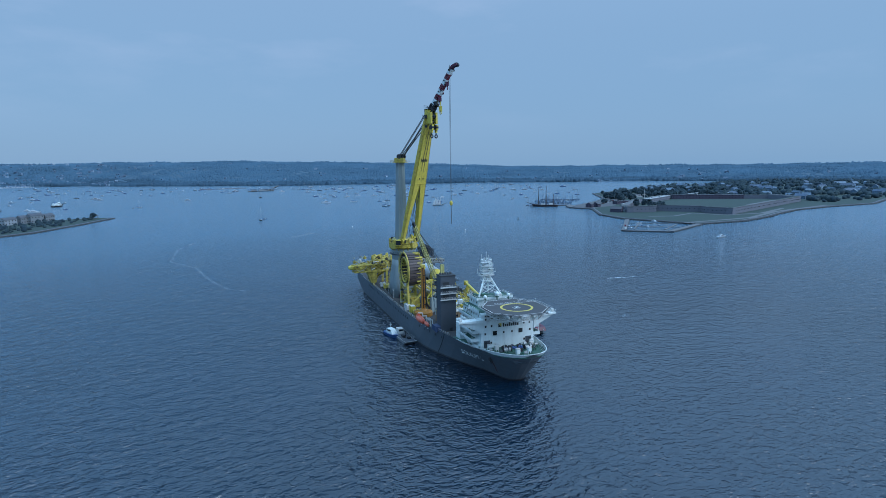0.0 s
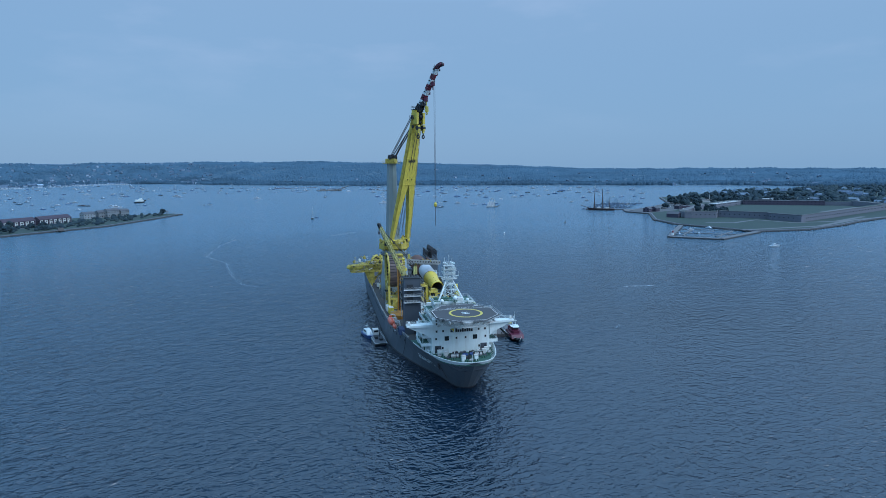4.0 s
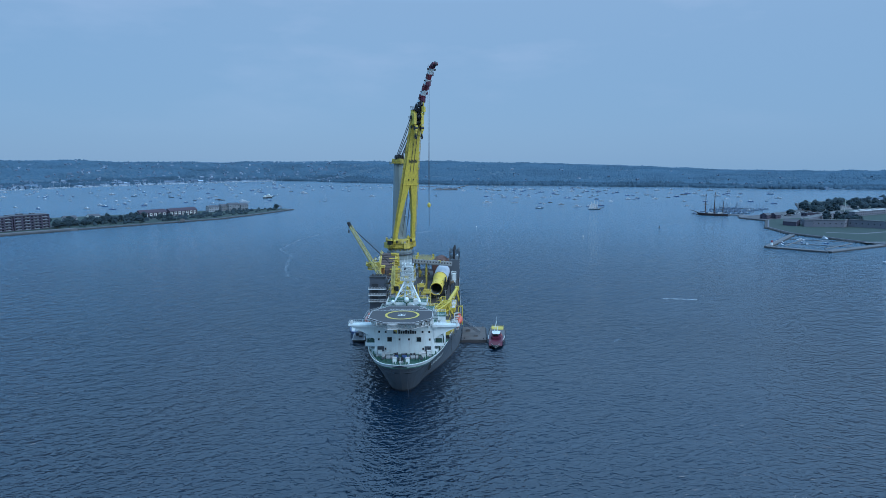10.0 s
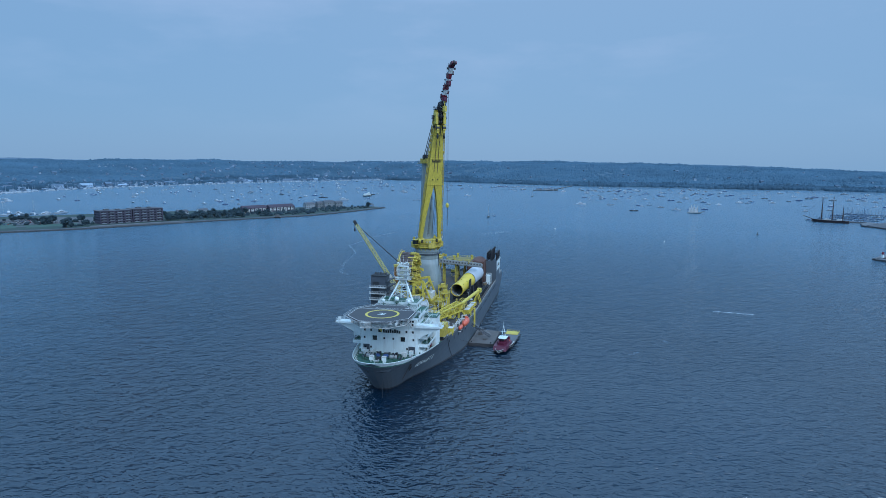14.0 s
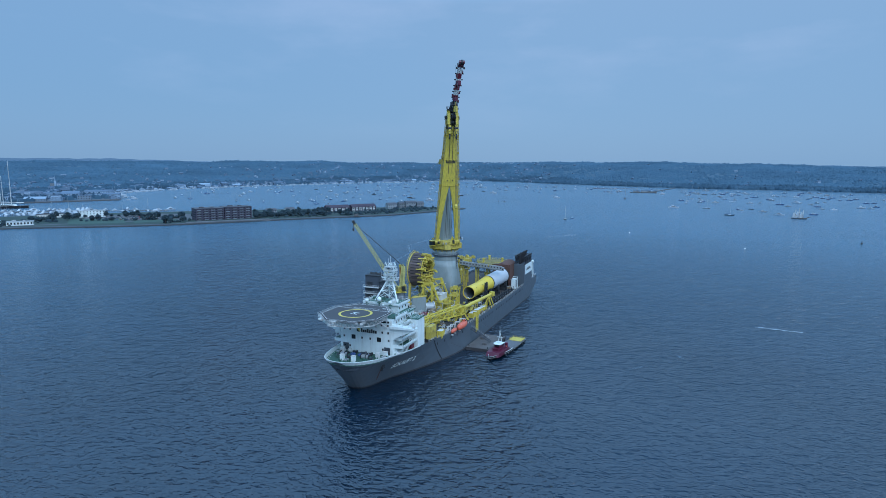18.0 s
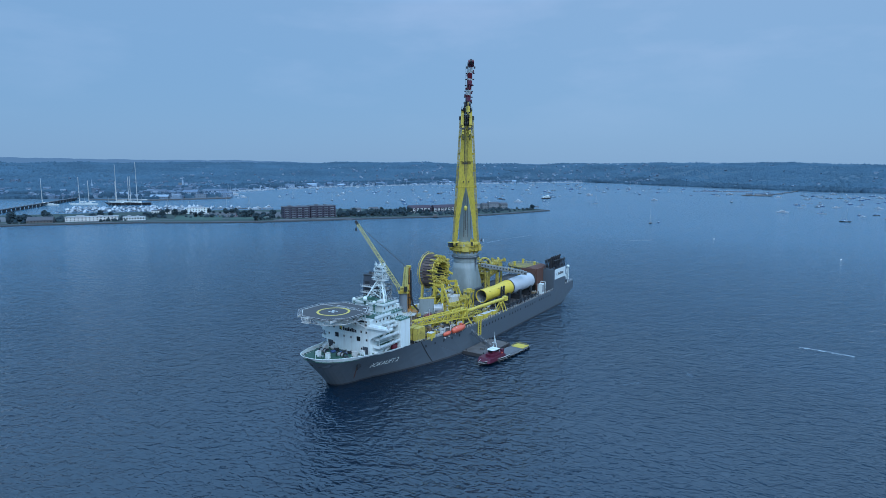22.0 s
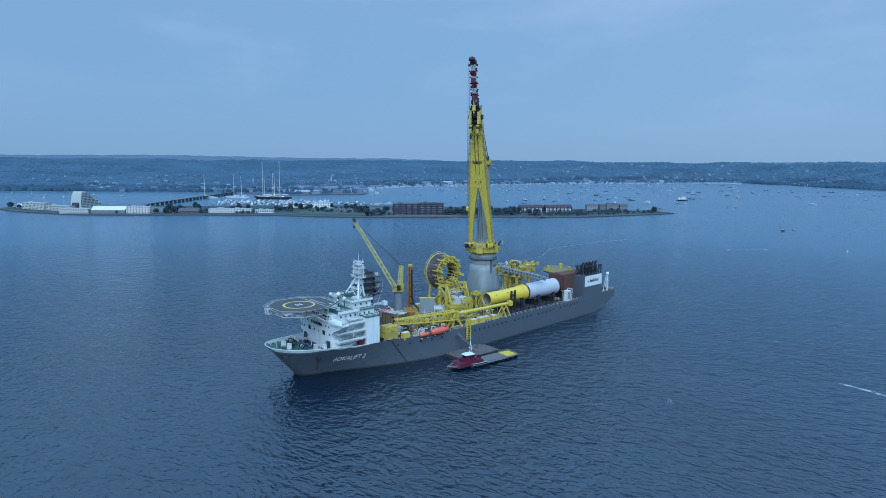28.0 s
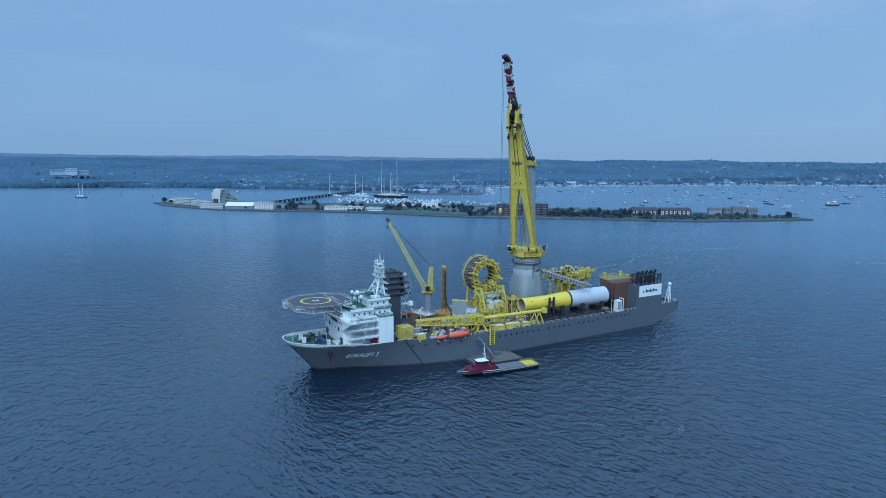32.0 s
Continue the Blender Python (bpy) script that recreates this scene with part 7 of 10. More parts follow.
# yellow lifting frames and pipe runs amidships
for x, y, w, l, h, yw in ((13.2, 79, 3.0, 5.0, 3.4, 12), (9.4, 83.6, 2.6, 4.4, 4.6, -20), (16.2, 96, 2.8, 5.2, 3.0, 6), (5.0, 98.4, 3.4, 3.4, 5.4, 30), (14.6, 108.2, 2.6, 4.0, 3.6, -8), (2.4, 74.6, 3.0, 4.6, 3.2, 18)):
    lf = thing("lifting_frame", "yellow tubular lifting frame set down on deck", "frame", (x, y, 10.9), yw, group="lifting frames")
    for sx in (-1, 1):
        for sy in (-1, 1):
            part("upright", M().cyl((sx * w / 2, sy * l / 2, 0), (sx * w / 2, sy * l / 2, h), 0.2, n=6), YELLOW, lf)
        part("brace", M().cyl((sx * w / 2, -l / 2, 0.2), (sx * w / 2, l / 2, h), 0.15, n=6), YELLOWDIM, lf)
    for z in (0.2, h):
        part("ring_beam", M().beam((-w / 2, -l / 2, z), (w / 2, -l / 2, z), 0.34).beam((-w / 2, l / 2, z), (w / 2, l / 2, z), 0.34).beam((-w / 2, -l / 2, z), (-w / 2, l / 2, z), 0.34).beam((w / 2, -l / 2, z), (w / 2, l / 2, z), 0.34), YELLOW, lf)
    part("load", M().box((0, 0, h * 0.3), (w * 0.6, l * 0.7, h * 0.5)), (STEEL, DARKSTEEL, OFFWHITE)[int(x) % 3], lf)
for k, (x, y0, y1) in enumerate(((7.2, 76, 104), (7.8, 78, 108), (0.8, 84, 112), (18.6, 80, 110), (19.2, 76, 118), (-1.6, 150, 176))):
    one("deck_pipe", M().cyl((x, y0, 11.3), (x + 0.3, y1, 11.3), 0.22, n=8), (STEEL, YELLOWDIM, OFFWHITE)[k % 3], "long service pipe running along the working deck", "pipe", "deck pipes")

# pipe racks beside the pile
for k in range(9):
    y = 121 + k * 5.2
    p = thing("pipe_rack", "black steel rack of bundled pipes at the port rail", "rack", (20.6, y, 10.9), group="pipe racks")
    for s in (-2, 2):
        part("frame", M().beam((-1.6, s, 0), (-1.6, s, 2.8), 0.3).beam((1.6, s, 0), (1.6, s, 2.8), 0.3).beam((-1.7, s, 0.4), (1.7, s, 0.4), 0.3), DARKSTEEL, p)
    for j in range(5):
        part("pipe", M().cyl((-1.2 + 0.6 * j, -2.4, 0.9 + 0.5 * (j % 2)), (-1.2 + 0.6 * j, 2.4, 0.9 + 0.5 * (j % 2)), 0.28, n=8), DARKSTEEL if j % 2 else FUNNEL, p)
rs = np.random.default_rng(11)
for k in range(46):
    x, y = rs.uniform(-22, 22), rs.uniform(80, 214)
    if 4 < x < 19 and y < 188 or -24 < x < -1 and (94 < y < 145) or x > 16 and y > 180 or -20 < x < 6 and 162 < y < 204:
        continue
    w, l, h = rs.uniform(1.2, 4), rs.uniform(1.5, 5), rs.uniform(0.8, 3)
    mt = (YELLOWDIM, DARKSTEEL, TAN, OFFWHITE, YELLOW, STEEL)[k % 6]
    cr = thing("equipment_skid", "machinery skid lashed to the working deck", "equipment", (x, y, 10.9), rs.uniform(-8, 8), group="deck equipment")
    part("skid_base", M().box((0, 0, 0.2), (w * 1.1, l * 1.1, 0.4)), DARKSTEEL, cr)
    part("housing", M().box((0, 0, 0.4 + h / 2), (w, l, h)), mt, cr)
    part("fitting", M().cyl((w * 0.2, l * 0.2, 0.4 + h), (w * 0.2, l * 0.2, 0.9 + h), 0.35, n=8).box((-w * 0.2, -l * 0.2, 0.6 + h), (w * 0.3, l * 0.25, 0.4)), STEEL, cr)
for k in range(22):
    x, y = rs.uniform(-20, 20), rs.uniform(36, 79)
    if x > 7 and y < 50 or abs(x + 15) < 8 and y < 60 or -15 < x < -7 and 62 < y < 71 or x > 6 and y > 50 or -22 < x < -11 and y > 72:
        continue
    w, l, h = rs.uniform(1.2, 3), rs.uniform(1.5, 4), rs.uniform(0.8, 2.6)
    mt = (YELLOWDIM, DARKSTEEL, OFFWHITE, RED, STEEL)[k % 5]
    cr = thing("equipment_skid", "machinery skid lashed to the forward working deck", "equipment", (x, y, FWD if y < 72 else 10.9), rs.uniform(-8, 8), group="deck equipment")
    part("skid_base", M().box((0, 0, 0.2), (w * 1.1, l * 1.1, 0.4)), DARKSTEEL, cr)
    part("housing", M().box((0, 0, 0.4 + h / 2), (w, l, h)), mt, cr)
    part("fitting", M().box((w * 0.1, 0, 0.7 + h), (w * 0.4, l * 0.5, 0.5)), STEEL, cr)
ug = thing("a_frame", "white gantry cabinet near the end of the monopile", "cabinet", (20.8, 172, 10.9))
part("body", M().box((0, 0, 3.2), (2.6, 3.6, 6.4)), WHITE, ug)
part("louvre", M().box((1.34, 0, 3.4), (0.1, 2.6, 4.6)), STEEL, ug)
part("frame", M().beam((-1.6, 2.6, 0), (-1.6, 2.6, 7.2), 0.3).beam((1.6, 2.6, 0), (1.6, 2.6, 7.2), 0.3).beam((-1.6, 2.6, 7.2), (1.6, 2.6, 7.2), 0.3), WHITE, ug)

# hoses, stores and gear along the forward deck
GEAR = [(-9, 37.5, 2.6, 1.8, 2.2, WHITE), (-4, 38, 3.2, 2.2, 1.6, OFFWHITE), (0.5, 37.6, 2.0, 2.0, 2.6, YELLOWDIM), (5.2, 38.2, 2.4, 1.6, 1.4, STEEL), (9, 46.6, 1.6, 2.4, 1.8, RED), (12.5, 46.8, 2.0, 2.2, 1.6, OFFWHITE), (16.4, 47.6, 2.2, 1.6, 1.4, DARKSTEEL), (19.6, 52, 1.6, 1.8, 1.2, STEEL), (16.6, 55, 2.0, 2.6, 1.6, YELLOWDIM), (12.4, 66, 2.2, 2.2, 1.4, TAN), (8.4, 68.4, 3.2, 2.0, 2.0, YELLOW), (4.0, 70.5, 2.0, 2.6, 1.8, DARKSTEEL),
        (0.2, 66.4, 2.6, 2.2, 1.2, RED), (-4.4, 72.2, 2.0, 2.0, 1.4, OFFWHITE), (9.6, 76, 2.4, 2.0, 1.6, YELLOWDIM), (12.8, 86, 1.8, 2.6, 1.6, DARKSTEEL), (9.4, 90, 2.2, 2.2, 1.3, YELLOW), (12.4, 97, 2.0, 3.2, 1.8, YELLOWDIM), (-7, 97.6, 2.2, 2.2, 2.0, YELLOWDIM), (-3, 100.6, 2.0, 2.4, 1.6, DARKSTEEL),
        (15.4, 60, 1.8, 2.4, 1.5, STEEL), (18.8, 57.4, 1.4, 1.8, 1.2, OFFWHITE), (10.8, 58, 2.6, 2.0, 2.2, TAN), (6.4, 64, 2.2, 2.6, 1.8, STEEL), (3.4, 60.4, 2.6, 1.8, 2.4, OFFWHITE), (5.6, 77.4, 2.0, 2.0, 1.9, YELLOWDIM), (1.6, 80.6, 2.8, 2.2, 2.4, STEEL), (-2.4, 84.6, 2.0, 2.4, 1.6, OFFWHITE), (2.2, 88.4, 2.4, 3.0, 2.6, YELLOWDIM), (-1.0, 94.2, 2.0, 2.0, 1.8, STEEL),
        (5.8, 93, 1.8, 2.2, 2.2, DARKSTEEL), (3.0, 102.4, 2.4, 2.0, 2.0, YELLOW), (5.4, 108, 1.6, 2.4, 1.7, STEEL), (15.8, 104.6, 1.8, 2.0, 1.5, YELLOWDIM), (19.4, 112.6, 1.6, 2.4, 1.6, YELLOW), (-5.6, 79.4, 2.6, 2.6, 2.2, TAN), (-7.8, 86.8, 2.2, 2.4, 2.0, STEEL)]
for k, (x, y, w, l, h, mt) in enumerate(GEAR):
    g = thing("deck_machine", "small deck machine with pipes and a drum on its skid", "machine", (x, y, FWD if y < 72 else 10.9), (k * 37) % 50 - 25, group="deck machines")
    part("skid", M().box((0, 0, 0.15), (w * 1.15, l * 1.15, 0.3)), DARKSTEEL, g)
    part("casing", M().loft([[(-w / 2, -l / 2, 0.3), (w / 2, -l / 2, 0.3), (w / 2, l / 2, 0.3), (-w / 2, l / 2, 0.3)], [(-w / 2, -l / 2, h * 0.8), (w / 2, -l / 2, h * 0.8), (w / 2, l / 2, h * 0.8), (-w / 2, l / 2, h * 0.8)], [(-w * 0.38, -l * 0.4, h), (w * 0.38, -l * 0.4, h), (w * 0.38, l * 0.4, h), (-w * 0.38, l * 0.4, h)]]), mt, g)
    part("drum", M().cyl((-w * 0.3, l * 0.7, 0.8), (w * 0.3, l * 0.7, 0.8), 0.6, n=12), STEEL, g)
    part("pipe", M().cyl((w * 0.3, 0, h), (w * 0.3, 0, h + 0.9), 0.12, n=6).cyl((w * 0.3, 0, h + 0.9), (-w * 0.5, 0, h + 0.9), 0.12, n=6), OFFWHITE, g)
for k, (x, y) in enumerate(((-12, 39), (-6.5, 44), (2.5, 55), (7, 60), (-1, 76), (5.5, 83), (-6, 92), (7.5, 96), (1, 107), (16, 118), (20, 168), (-21, 110), (-21.5, 125), (-21, 140), (-20.5, 150))):
    lp = thing("deck_light_mast", "slim white floodlight mast on the working deck", "light mast", (x, y, FWD if y < 72 else 10.9), group="deck light masts")
    part("pole", M().cyl((0, 0, 0), (0, 0, 5.5 + (k % 3)), 0.11, n=6), OFFWHITE, lp)
    part("floodlight", M().box((0, 0, 5.6 + (k % 3)), (1.2, 0.4, 0.35)), STEEL, lp)
for k in range(9):
    x, y = -20 + (k % 3) * 1.2, 112 + k * 5.4
    one("hose_reel", M().torus((x, y, 12.3), (1, 0.1 * k, 0), 1.1, 0.3, 18, 6).cyl((x - 0.5, y, 12.3), (x + 0.5, y, 12.3), 0.4, n=8).box((x, y, 11.1), (1.0, 1.6, 0.4)), (DARKSTEEL, YELLOWDIM, RED)[k % 3], "hose reel standing at the starboard rail", "hose reel", "hose reels")

# ---- pipework, valve blocks and hoses crowding the machinery ----


def crowd(parent, lo, hi, n, seed, mats, long=4.0):
    """Short pipes, brackets, valve blocks and rails filling a box of the parent's own space."""
    r = np.random.default_rng(seed)
    lo, hi = Vector(lo), Vector(hi)
    for k in range(n):
        c = Vector([r.uniform(a, b) for a, b in zip(lo, hi)])
        mt = mats[k % len(mats)]
        L = r.uniform(0.35, 1.0) * long
        kind = k % 5
        if kind == 0:
            d = [Vector((L, 0, 0)), Vector((0, L, 0)), Vector((0, 0, L * 0.7))][int(r.integers(0, 3))]
            part("pipe", M().cyl(c - d / 2, c + d / 2, r.uniform(0.12, 0.3), n=6), mt, parent)
        elif kind == 1:
            w = r.uniform(0.5, 1.5)
            part("valve_block", M().box(c, (w, w * r.uniform(0.6, 1.6), w * r.uniform(0.6, 1.3)), r.uniform(0, 40)).cyl(c, c + Vector((0, 0, w * 1.1)), w * 0.2, n=6), mt, parent)
        elif kind == 2:
            d = Vector((r.uniform(-1, 1), r.uniform(-1, 1), r.uniform(-0.7, 0.7))).normalized() * L
            part("brace", M().beam(c - d / 2, c + d / 2, r.uniform(0.15, 0.32)), mt, parent)
        elif kind == 3:
            d = Vector((L * 0.6, 0, 0)) if k % 2 else Vector((0, L * 0.6, 0))
            part("hand_rail", M().rail([c - d, c + d], h=1.1, gap=1.3, r=0.07), mt, parent)
        else:
            d = Vector((r.uniform(-1, 1), r.uniform(-1, 1), 0)).normalized() * L * 0.5
            u = Vector((0, 0, r.uniform(0.4, 1.2)))
            part("hose", M().cyl(c - d, c + u, 0.14, n=5).cyl(c + u, c + d, 0.14, n=5), mt, parent)


rack_ = thing("pipe_rack", "loose pipes, valves and hoses stowed on the working deck", "deck gear", (13, 52, FWD))
part("bearer", M().beam((-6, -5, 0.2), (-6, 7, 0.2), 0.4).beam((5, -5, 0.2), (5, 7, 0.2), 0.4), DARKSTEEL, rack_)
crowd(rack_, (-7, -7, 0.4), (6.5, 9, 2.6), 44, 91, [OFFWHITE, DARKSTEEL, STEEL, YELLOW, FUNNEL, TAN, DARKSTEEL], 3.2)

WORN = [YELLOWDIM, DARKSTEEL, YELLOW, STEEL, YELLOWDIM, OFFWHITE, DARKSTEEL]
crowd(gr, (-22, -10, 11.0), (4, 12, 18.0), 90, 71, WORN, 5.0)
crowd(gr, (-6, -24, 0.5), (6, -6, 9.0), 40, 72, WORN, 4.0)
crowd(wheel, (3.5, -8, 2.0), (13.0, 8, 13.0), 60, 73, WORN, 3.2)
crowd(wheel, (-5.0, -8.5, 0.5), (3.0, 8.5, 9.0), 40, 74, WORN, 3.2)
crowd(crane, (-8.2, -8.2, 30.5), (8.2, 8.2, 37.0), 34, 75, [YELLOWDIM, DARKSTEEL, STEEL, YELLOW], 2.6)
crowd(sb, (9.0, 62, 2.0), (21.0, 112, 7.0), 70, 76, WORN, 3.4)
crowd(pt, (-7, -16, 0.5), (8, 8, 10.5), 34, 77, [DARKSTEEL, RUST, STEEL, YELLOWDIM], 3.4)
crowd(base_house, (-5, -4, 5.3), (5, 4, 6.6), 14, 78, [STEEL, OFFWHITE, TAN], 2.4)
crowd(bm, (-6, 140, 27.5), (16, 150, 31.5), 24, 79, [BEAMGREY, DARKSTEEL, YELLOWDIM], 3.2)

# ---- tug ----


def hull_rings(L, W, D, stern=0.8, n=12, rake=0.1, keel=-0.8, flare=0.75):
    """Sections of a small hull whose bow points to -y: waterline half-widths narrower than the deck's."""
    rings = []
    for k in range(n + 1):
        f = k / n
        w = W / 2 * min(1, (f / 0.38) ** 0.62 if f < 0.38 else 1) * (1 - (1 - stern) * max(0, (f - 0.7) / 0.3) ** 2)
        w = max(w, 0.03)
        zt = D * (1 + 0.35 * (1 - min(1, f / 0.6)) ** 2)
        y0, y1 = -L / 2 + f * L, -L / 2 + rake * L * (1 - f) ** 3 + f * L * 1.0
        rings.append([(-w, y0, zt), (w, y0, zt), (w * flare, y1, 0.0), (w * flare * 0.5, y1, keel), (-w * flare * 0.5, y1, keel), (-w * flare, y1, 0.0)])
    return [r[::-1] for r in rings]


tug = thing("tugboat", "maroon and black work tug with a white wheelhouse and grey deck", "tugboat", (43.6, 73.2, 0), -6)
tug.scale = (0.9, 1, 0.66)
part("hull", M().loft(hull_rings(41, 9.4, 1.9)), BLACKHULL, tug)
m = M()
r = hull_rings(41, 9.4, 1.9)
m.loft([[(p[5][0] * 0.97, p[5][1], p[5][2] + 0.03), (p[4][0] * 0.97, p[4][1], p[4][2] + 0.03)] for p in r], caps=False, closed=False)
part("deck", m, CONCRETE, tug, "grey painted deck")
m = M()
for side in (4, 5):
    m.loft([[(p[side][0], p[side][1], p[side][2]), (p[side][0] * 1.02, p[side][1], p[side][2] + 0.9), (p[side][0] * 0.95, p[side][1], p[side][2] + 0.9), (p[side][0] * 0.95, p[side][1], p[side][2])] for p in r[:7]])
part("bulwark", m, BLACKHULL, tug)
part("bulwark_cap", M().loft([[(p[4][0] * 1.02, p[4][1], p[4][2] + 0.9), (p[4][0] * 1.02, p[4][1], p[4][2] + 1.05), (p[4][0] * 0.93, p[4][1], p[4][2] + 1.05), (p[4][0] * 0.93, p[4][1], p[4][2] + 0.9)] for p in r[:7]]).loft([[(p[5][0] * 1.02, p[5][1], p[5][2] + 0.9), (p[5][0] * 1.02, p[5][1], p[5][2] + 1.05), (p[5][0] * 0.93, p[5][1], p[5][2] + 1.05), (p[5][0] * 0.93, p[5][1], p[5][2] + 0.9)] for p in r[:7]]), OFFWHITE, tug)
part("rubbing_strake", M().loft([[(p[5][0] * 1.03, p[5][1], p[5][2] - 0.16), (p[5][0] * 1.03, p[5][1], p[5][2])] for p in r], caps=False, closed=False).loft([[(p[4][0] * 1.03, p[4][1], p[4][2] - 0.16), (p[4][0] * 1.03, p[4][1], p[4][2])] for p in r], caps=False, closed=False), OFFWHITE, tug)
part("deckhouse", M().loft([[(x, y, z) for x, y in ((-3.6, y0), (3.6, y0), (3.9, y0 + 3), (3.9, y1), (-3.9, y1), (-3.9, y0 + 3))] for z, y0, y1 in ((2.0, -16.4, -2.5), (4.8, -15, -2.8))]), MAROON, tug)
part("upper_house", M().loft([[(-1.6, -12.4, z), (1.6, -12.4, z), (2.8, -10, z), (2.8, -4.6, z), (-2.8, -4.6, z), (-2.8, -10, z)] for z in (4.6, 6.4)]), MAROON, tug)
part("wheelhouse", M().loft([[(-1.2, -10.4, 6.4), (1.2, -10.4, 6.4), (2.0, -9.2, 6.4), (2.0, -6.0, 6.4), (-2.0, -6.0, 6.4), (-2.0, -9.2, 6.4)], [(-1.4, -10.8, 8.9), (1.4, -10.8, 8.9), (2.2, -9.4, 8.9), (2.2, -5.8, 8.9), (-2.2, -5.8, 8.9), (-2.2, -9.4, 8.9)]]), MAROON, tug)
part("wheelhouse_roof", M().loft([[(-1.6, -11.1, z), (1.6, -11.1, z), (2.4, -9.5, z), (2.4, -5.6, z), (-2.4, -5.6, z), (-2.4, -9.5, z)] for z in (8.9, 9.15)]).box((0, -7.4, 9.4), (1.6, 1.8, 0.5)), WHITE, tug)
part("window", M().span((-1.3, -10.78, 7.5), (1.3, -10.5, 8.5)), GLASS, tug)
part("window", M().span((-2.22, -9.0, 7.5), (-2.0, -6.2, 8.5)), GLASS, tug)
part("window", M().span((2.0, -9.0, 7.5), (2.22, -6.2, 8.5)), GLASS, tug)
part("mast", M().cyl((-1, -6.5, 9), (0, -7, 18), 0.13, n=8).cyl((1, -6.5, 9), (0, -7, 18), 0.13, n=8).beam((-1.6, -7, 13), (1.6, -7, 13), 0.2).cyl((0, -7, 18), (0, -7, 21), 0.07, n=6), WHITE, tug)
part("funnel", M().box((-2.2, -3.4, 6.2), (1.3, 1.6, 3.2)), MAROON, tug)
part("funnel", M().box((2.2, -3.4, 6.2), (1.3, 1.6, 3.2)), MAROON, tug)
part("deck_grating", M().span((-3.4, 0, 2.0), (3.4, 13, 2.25)), CONCRETE, tug)
part("stern_platform", M().span((-3.6, 13.6, 1.95), (3.6, 19.6, 2.3)), YELLOW, tug, "yellow painted stern platform")
part("stern_rail", M().rail([(-3.6, 13.5, 2.2), (-3.6, 19.6, 2.2), (3.6, 19.6, 2.2), (3.6, 13.5, 2.2)], gap=1.8), YELLOW, tug)
part("tow_winch", M().cyl((-1.6, -1.2, 3), (1.6, -1.2, 3), 0.9, n=12).box((0, -1.2, 2.2), (4, 2, 0.6)), DARKSTEEL, tug)
part("life_ring", M().torus((3.0, -4.6, 5.6), (1, 0, 0), 0.45, 0.12, 14, 6), LIFERED, tug)
for k in range(9):
    for s in (-1, 1):
        part("tyre_fender", M().torus((s * 4.75, -9 + k * 3.1, 1.2), (1, 0, 0), 0.55, 0.24, 14, 6), BLACKHULL, tug)
part("anchor_windlass", M().box((0, -17.6, 2.7), (1.2, 0.9, 0.7)), DARKSTEEL, tug)

barge = thing("deck_barge", "flat dark grey-brown steel barge moored against the ship's side", "barge", (31.8, 79, 0), -2)
part("hull", M().span((-6.4, -12.6, -0.8), (6.4, 12.6, 1.5)), BOOT, barge)
part("deck", M().span((-6.2, -12.4, 1.5), (6.2, 12.4, 1.6)), mat("weathered_barge_deck", (0.105, 0.099, 0.098), 0.85, var=0.35, stain=(0.062, 0.052, 0.047), stain_amount=0.7, stain_scale=0.2), barge)
for k in range(9):
    part("tyre_fender", M().torus((6.6, -11 + k * 2.7, 0.8), (1, 0, 0), 0.5, 0.22, 12, 6), BLACKHULL, barge)
for x, y in ((-5, -11.5), (5, -11.5), (-5, 11.5), (5, 11.5)):
    part("bollard", M().cyl((x, y, 1.6), (x, y, 2.4), 0.25, n=8), DARKSTEEL, barge)
part("crate", M().box((-3, 4, 2.3), (2.2, 3, 1.4)).box((1, -6, 2.1), (2, 1.6, 1)), WOOD, barge)
one("mooring_line", M().cyl((24.2, 48, 8.5), (39.6, 55, 2.6), 0.05, n=5), ROPE, "dark mooring line from the ship down to the tug", "rope", "mooring lines")
one("mooring_line", M().cyl((25.1, 84, 10.6), (42.4, 86, 2.0), 0.05, n=5), ROPE, "dark mooring line from the ship down to the tug's stern", "rope", "mooring lines")

# ---- launches on the starboard side ----
bb = thing("pilot_launch", "small blue and white launch lying off the ship's side", "motorboat", (-33.8, 83.5, 0), 14)
bb.scale = (1.35, 1.35, 1.3)
part("hull", M().loft(hull_rings(10, 3.4, 1.3)), BLUEHULL, bb)
part("deck", M().span((-1.3, -3, 1.3), (1.3, 4.6, 1.45)), BLUEHULL, bb)
part("cabin", M().loft([[(-1.25, -2.4, 1.4), (1.25, -2.4, 1.4), (1.3, 2.4, 1.4), (-1.3, 2.4, 1.4)], [(-1.0, -1.2, 3.2), (1.0, -1.2, 3.2), (1.1, 2.2, 3.2), (-1.1, 2.2, 3.2)]]), WHITE, bb)
part("window", M().span((-1.2, -0.9, 2.3), (1.2, 1.8, 2.9)), GLASS, bb)
part("mast", M().cyl((0, 1, 3.2), (0, 1, 5.6), 0.07, n=6).beam((-0.6, 1, 4.6), (0.6, 1, 4.6), 0.08), WHITE, bb)
wb = thing("work_pontoon", "grey landing-type workboat lying alongside the ship", "workboat", (-29.4, 75.5, 0), 4)
wb.scale = (1.12, 1.12, 1.2)
part("hull", M().loft([[(-2.9, y, z), (2.9, y, z), (2.6, y + dy, 0), (2.6, y + dy, -0.7), (-2.6, y + dy, -0.7), (-2.6, y + dy, 0)][::-1] for y, z, dy in ((-10, 1.5, 2.6), (-7, 1.4, 0.5), (8, 1.3, 0), (9.5, 1.3, 0))]), STEEL, wb)
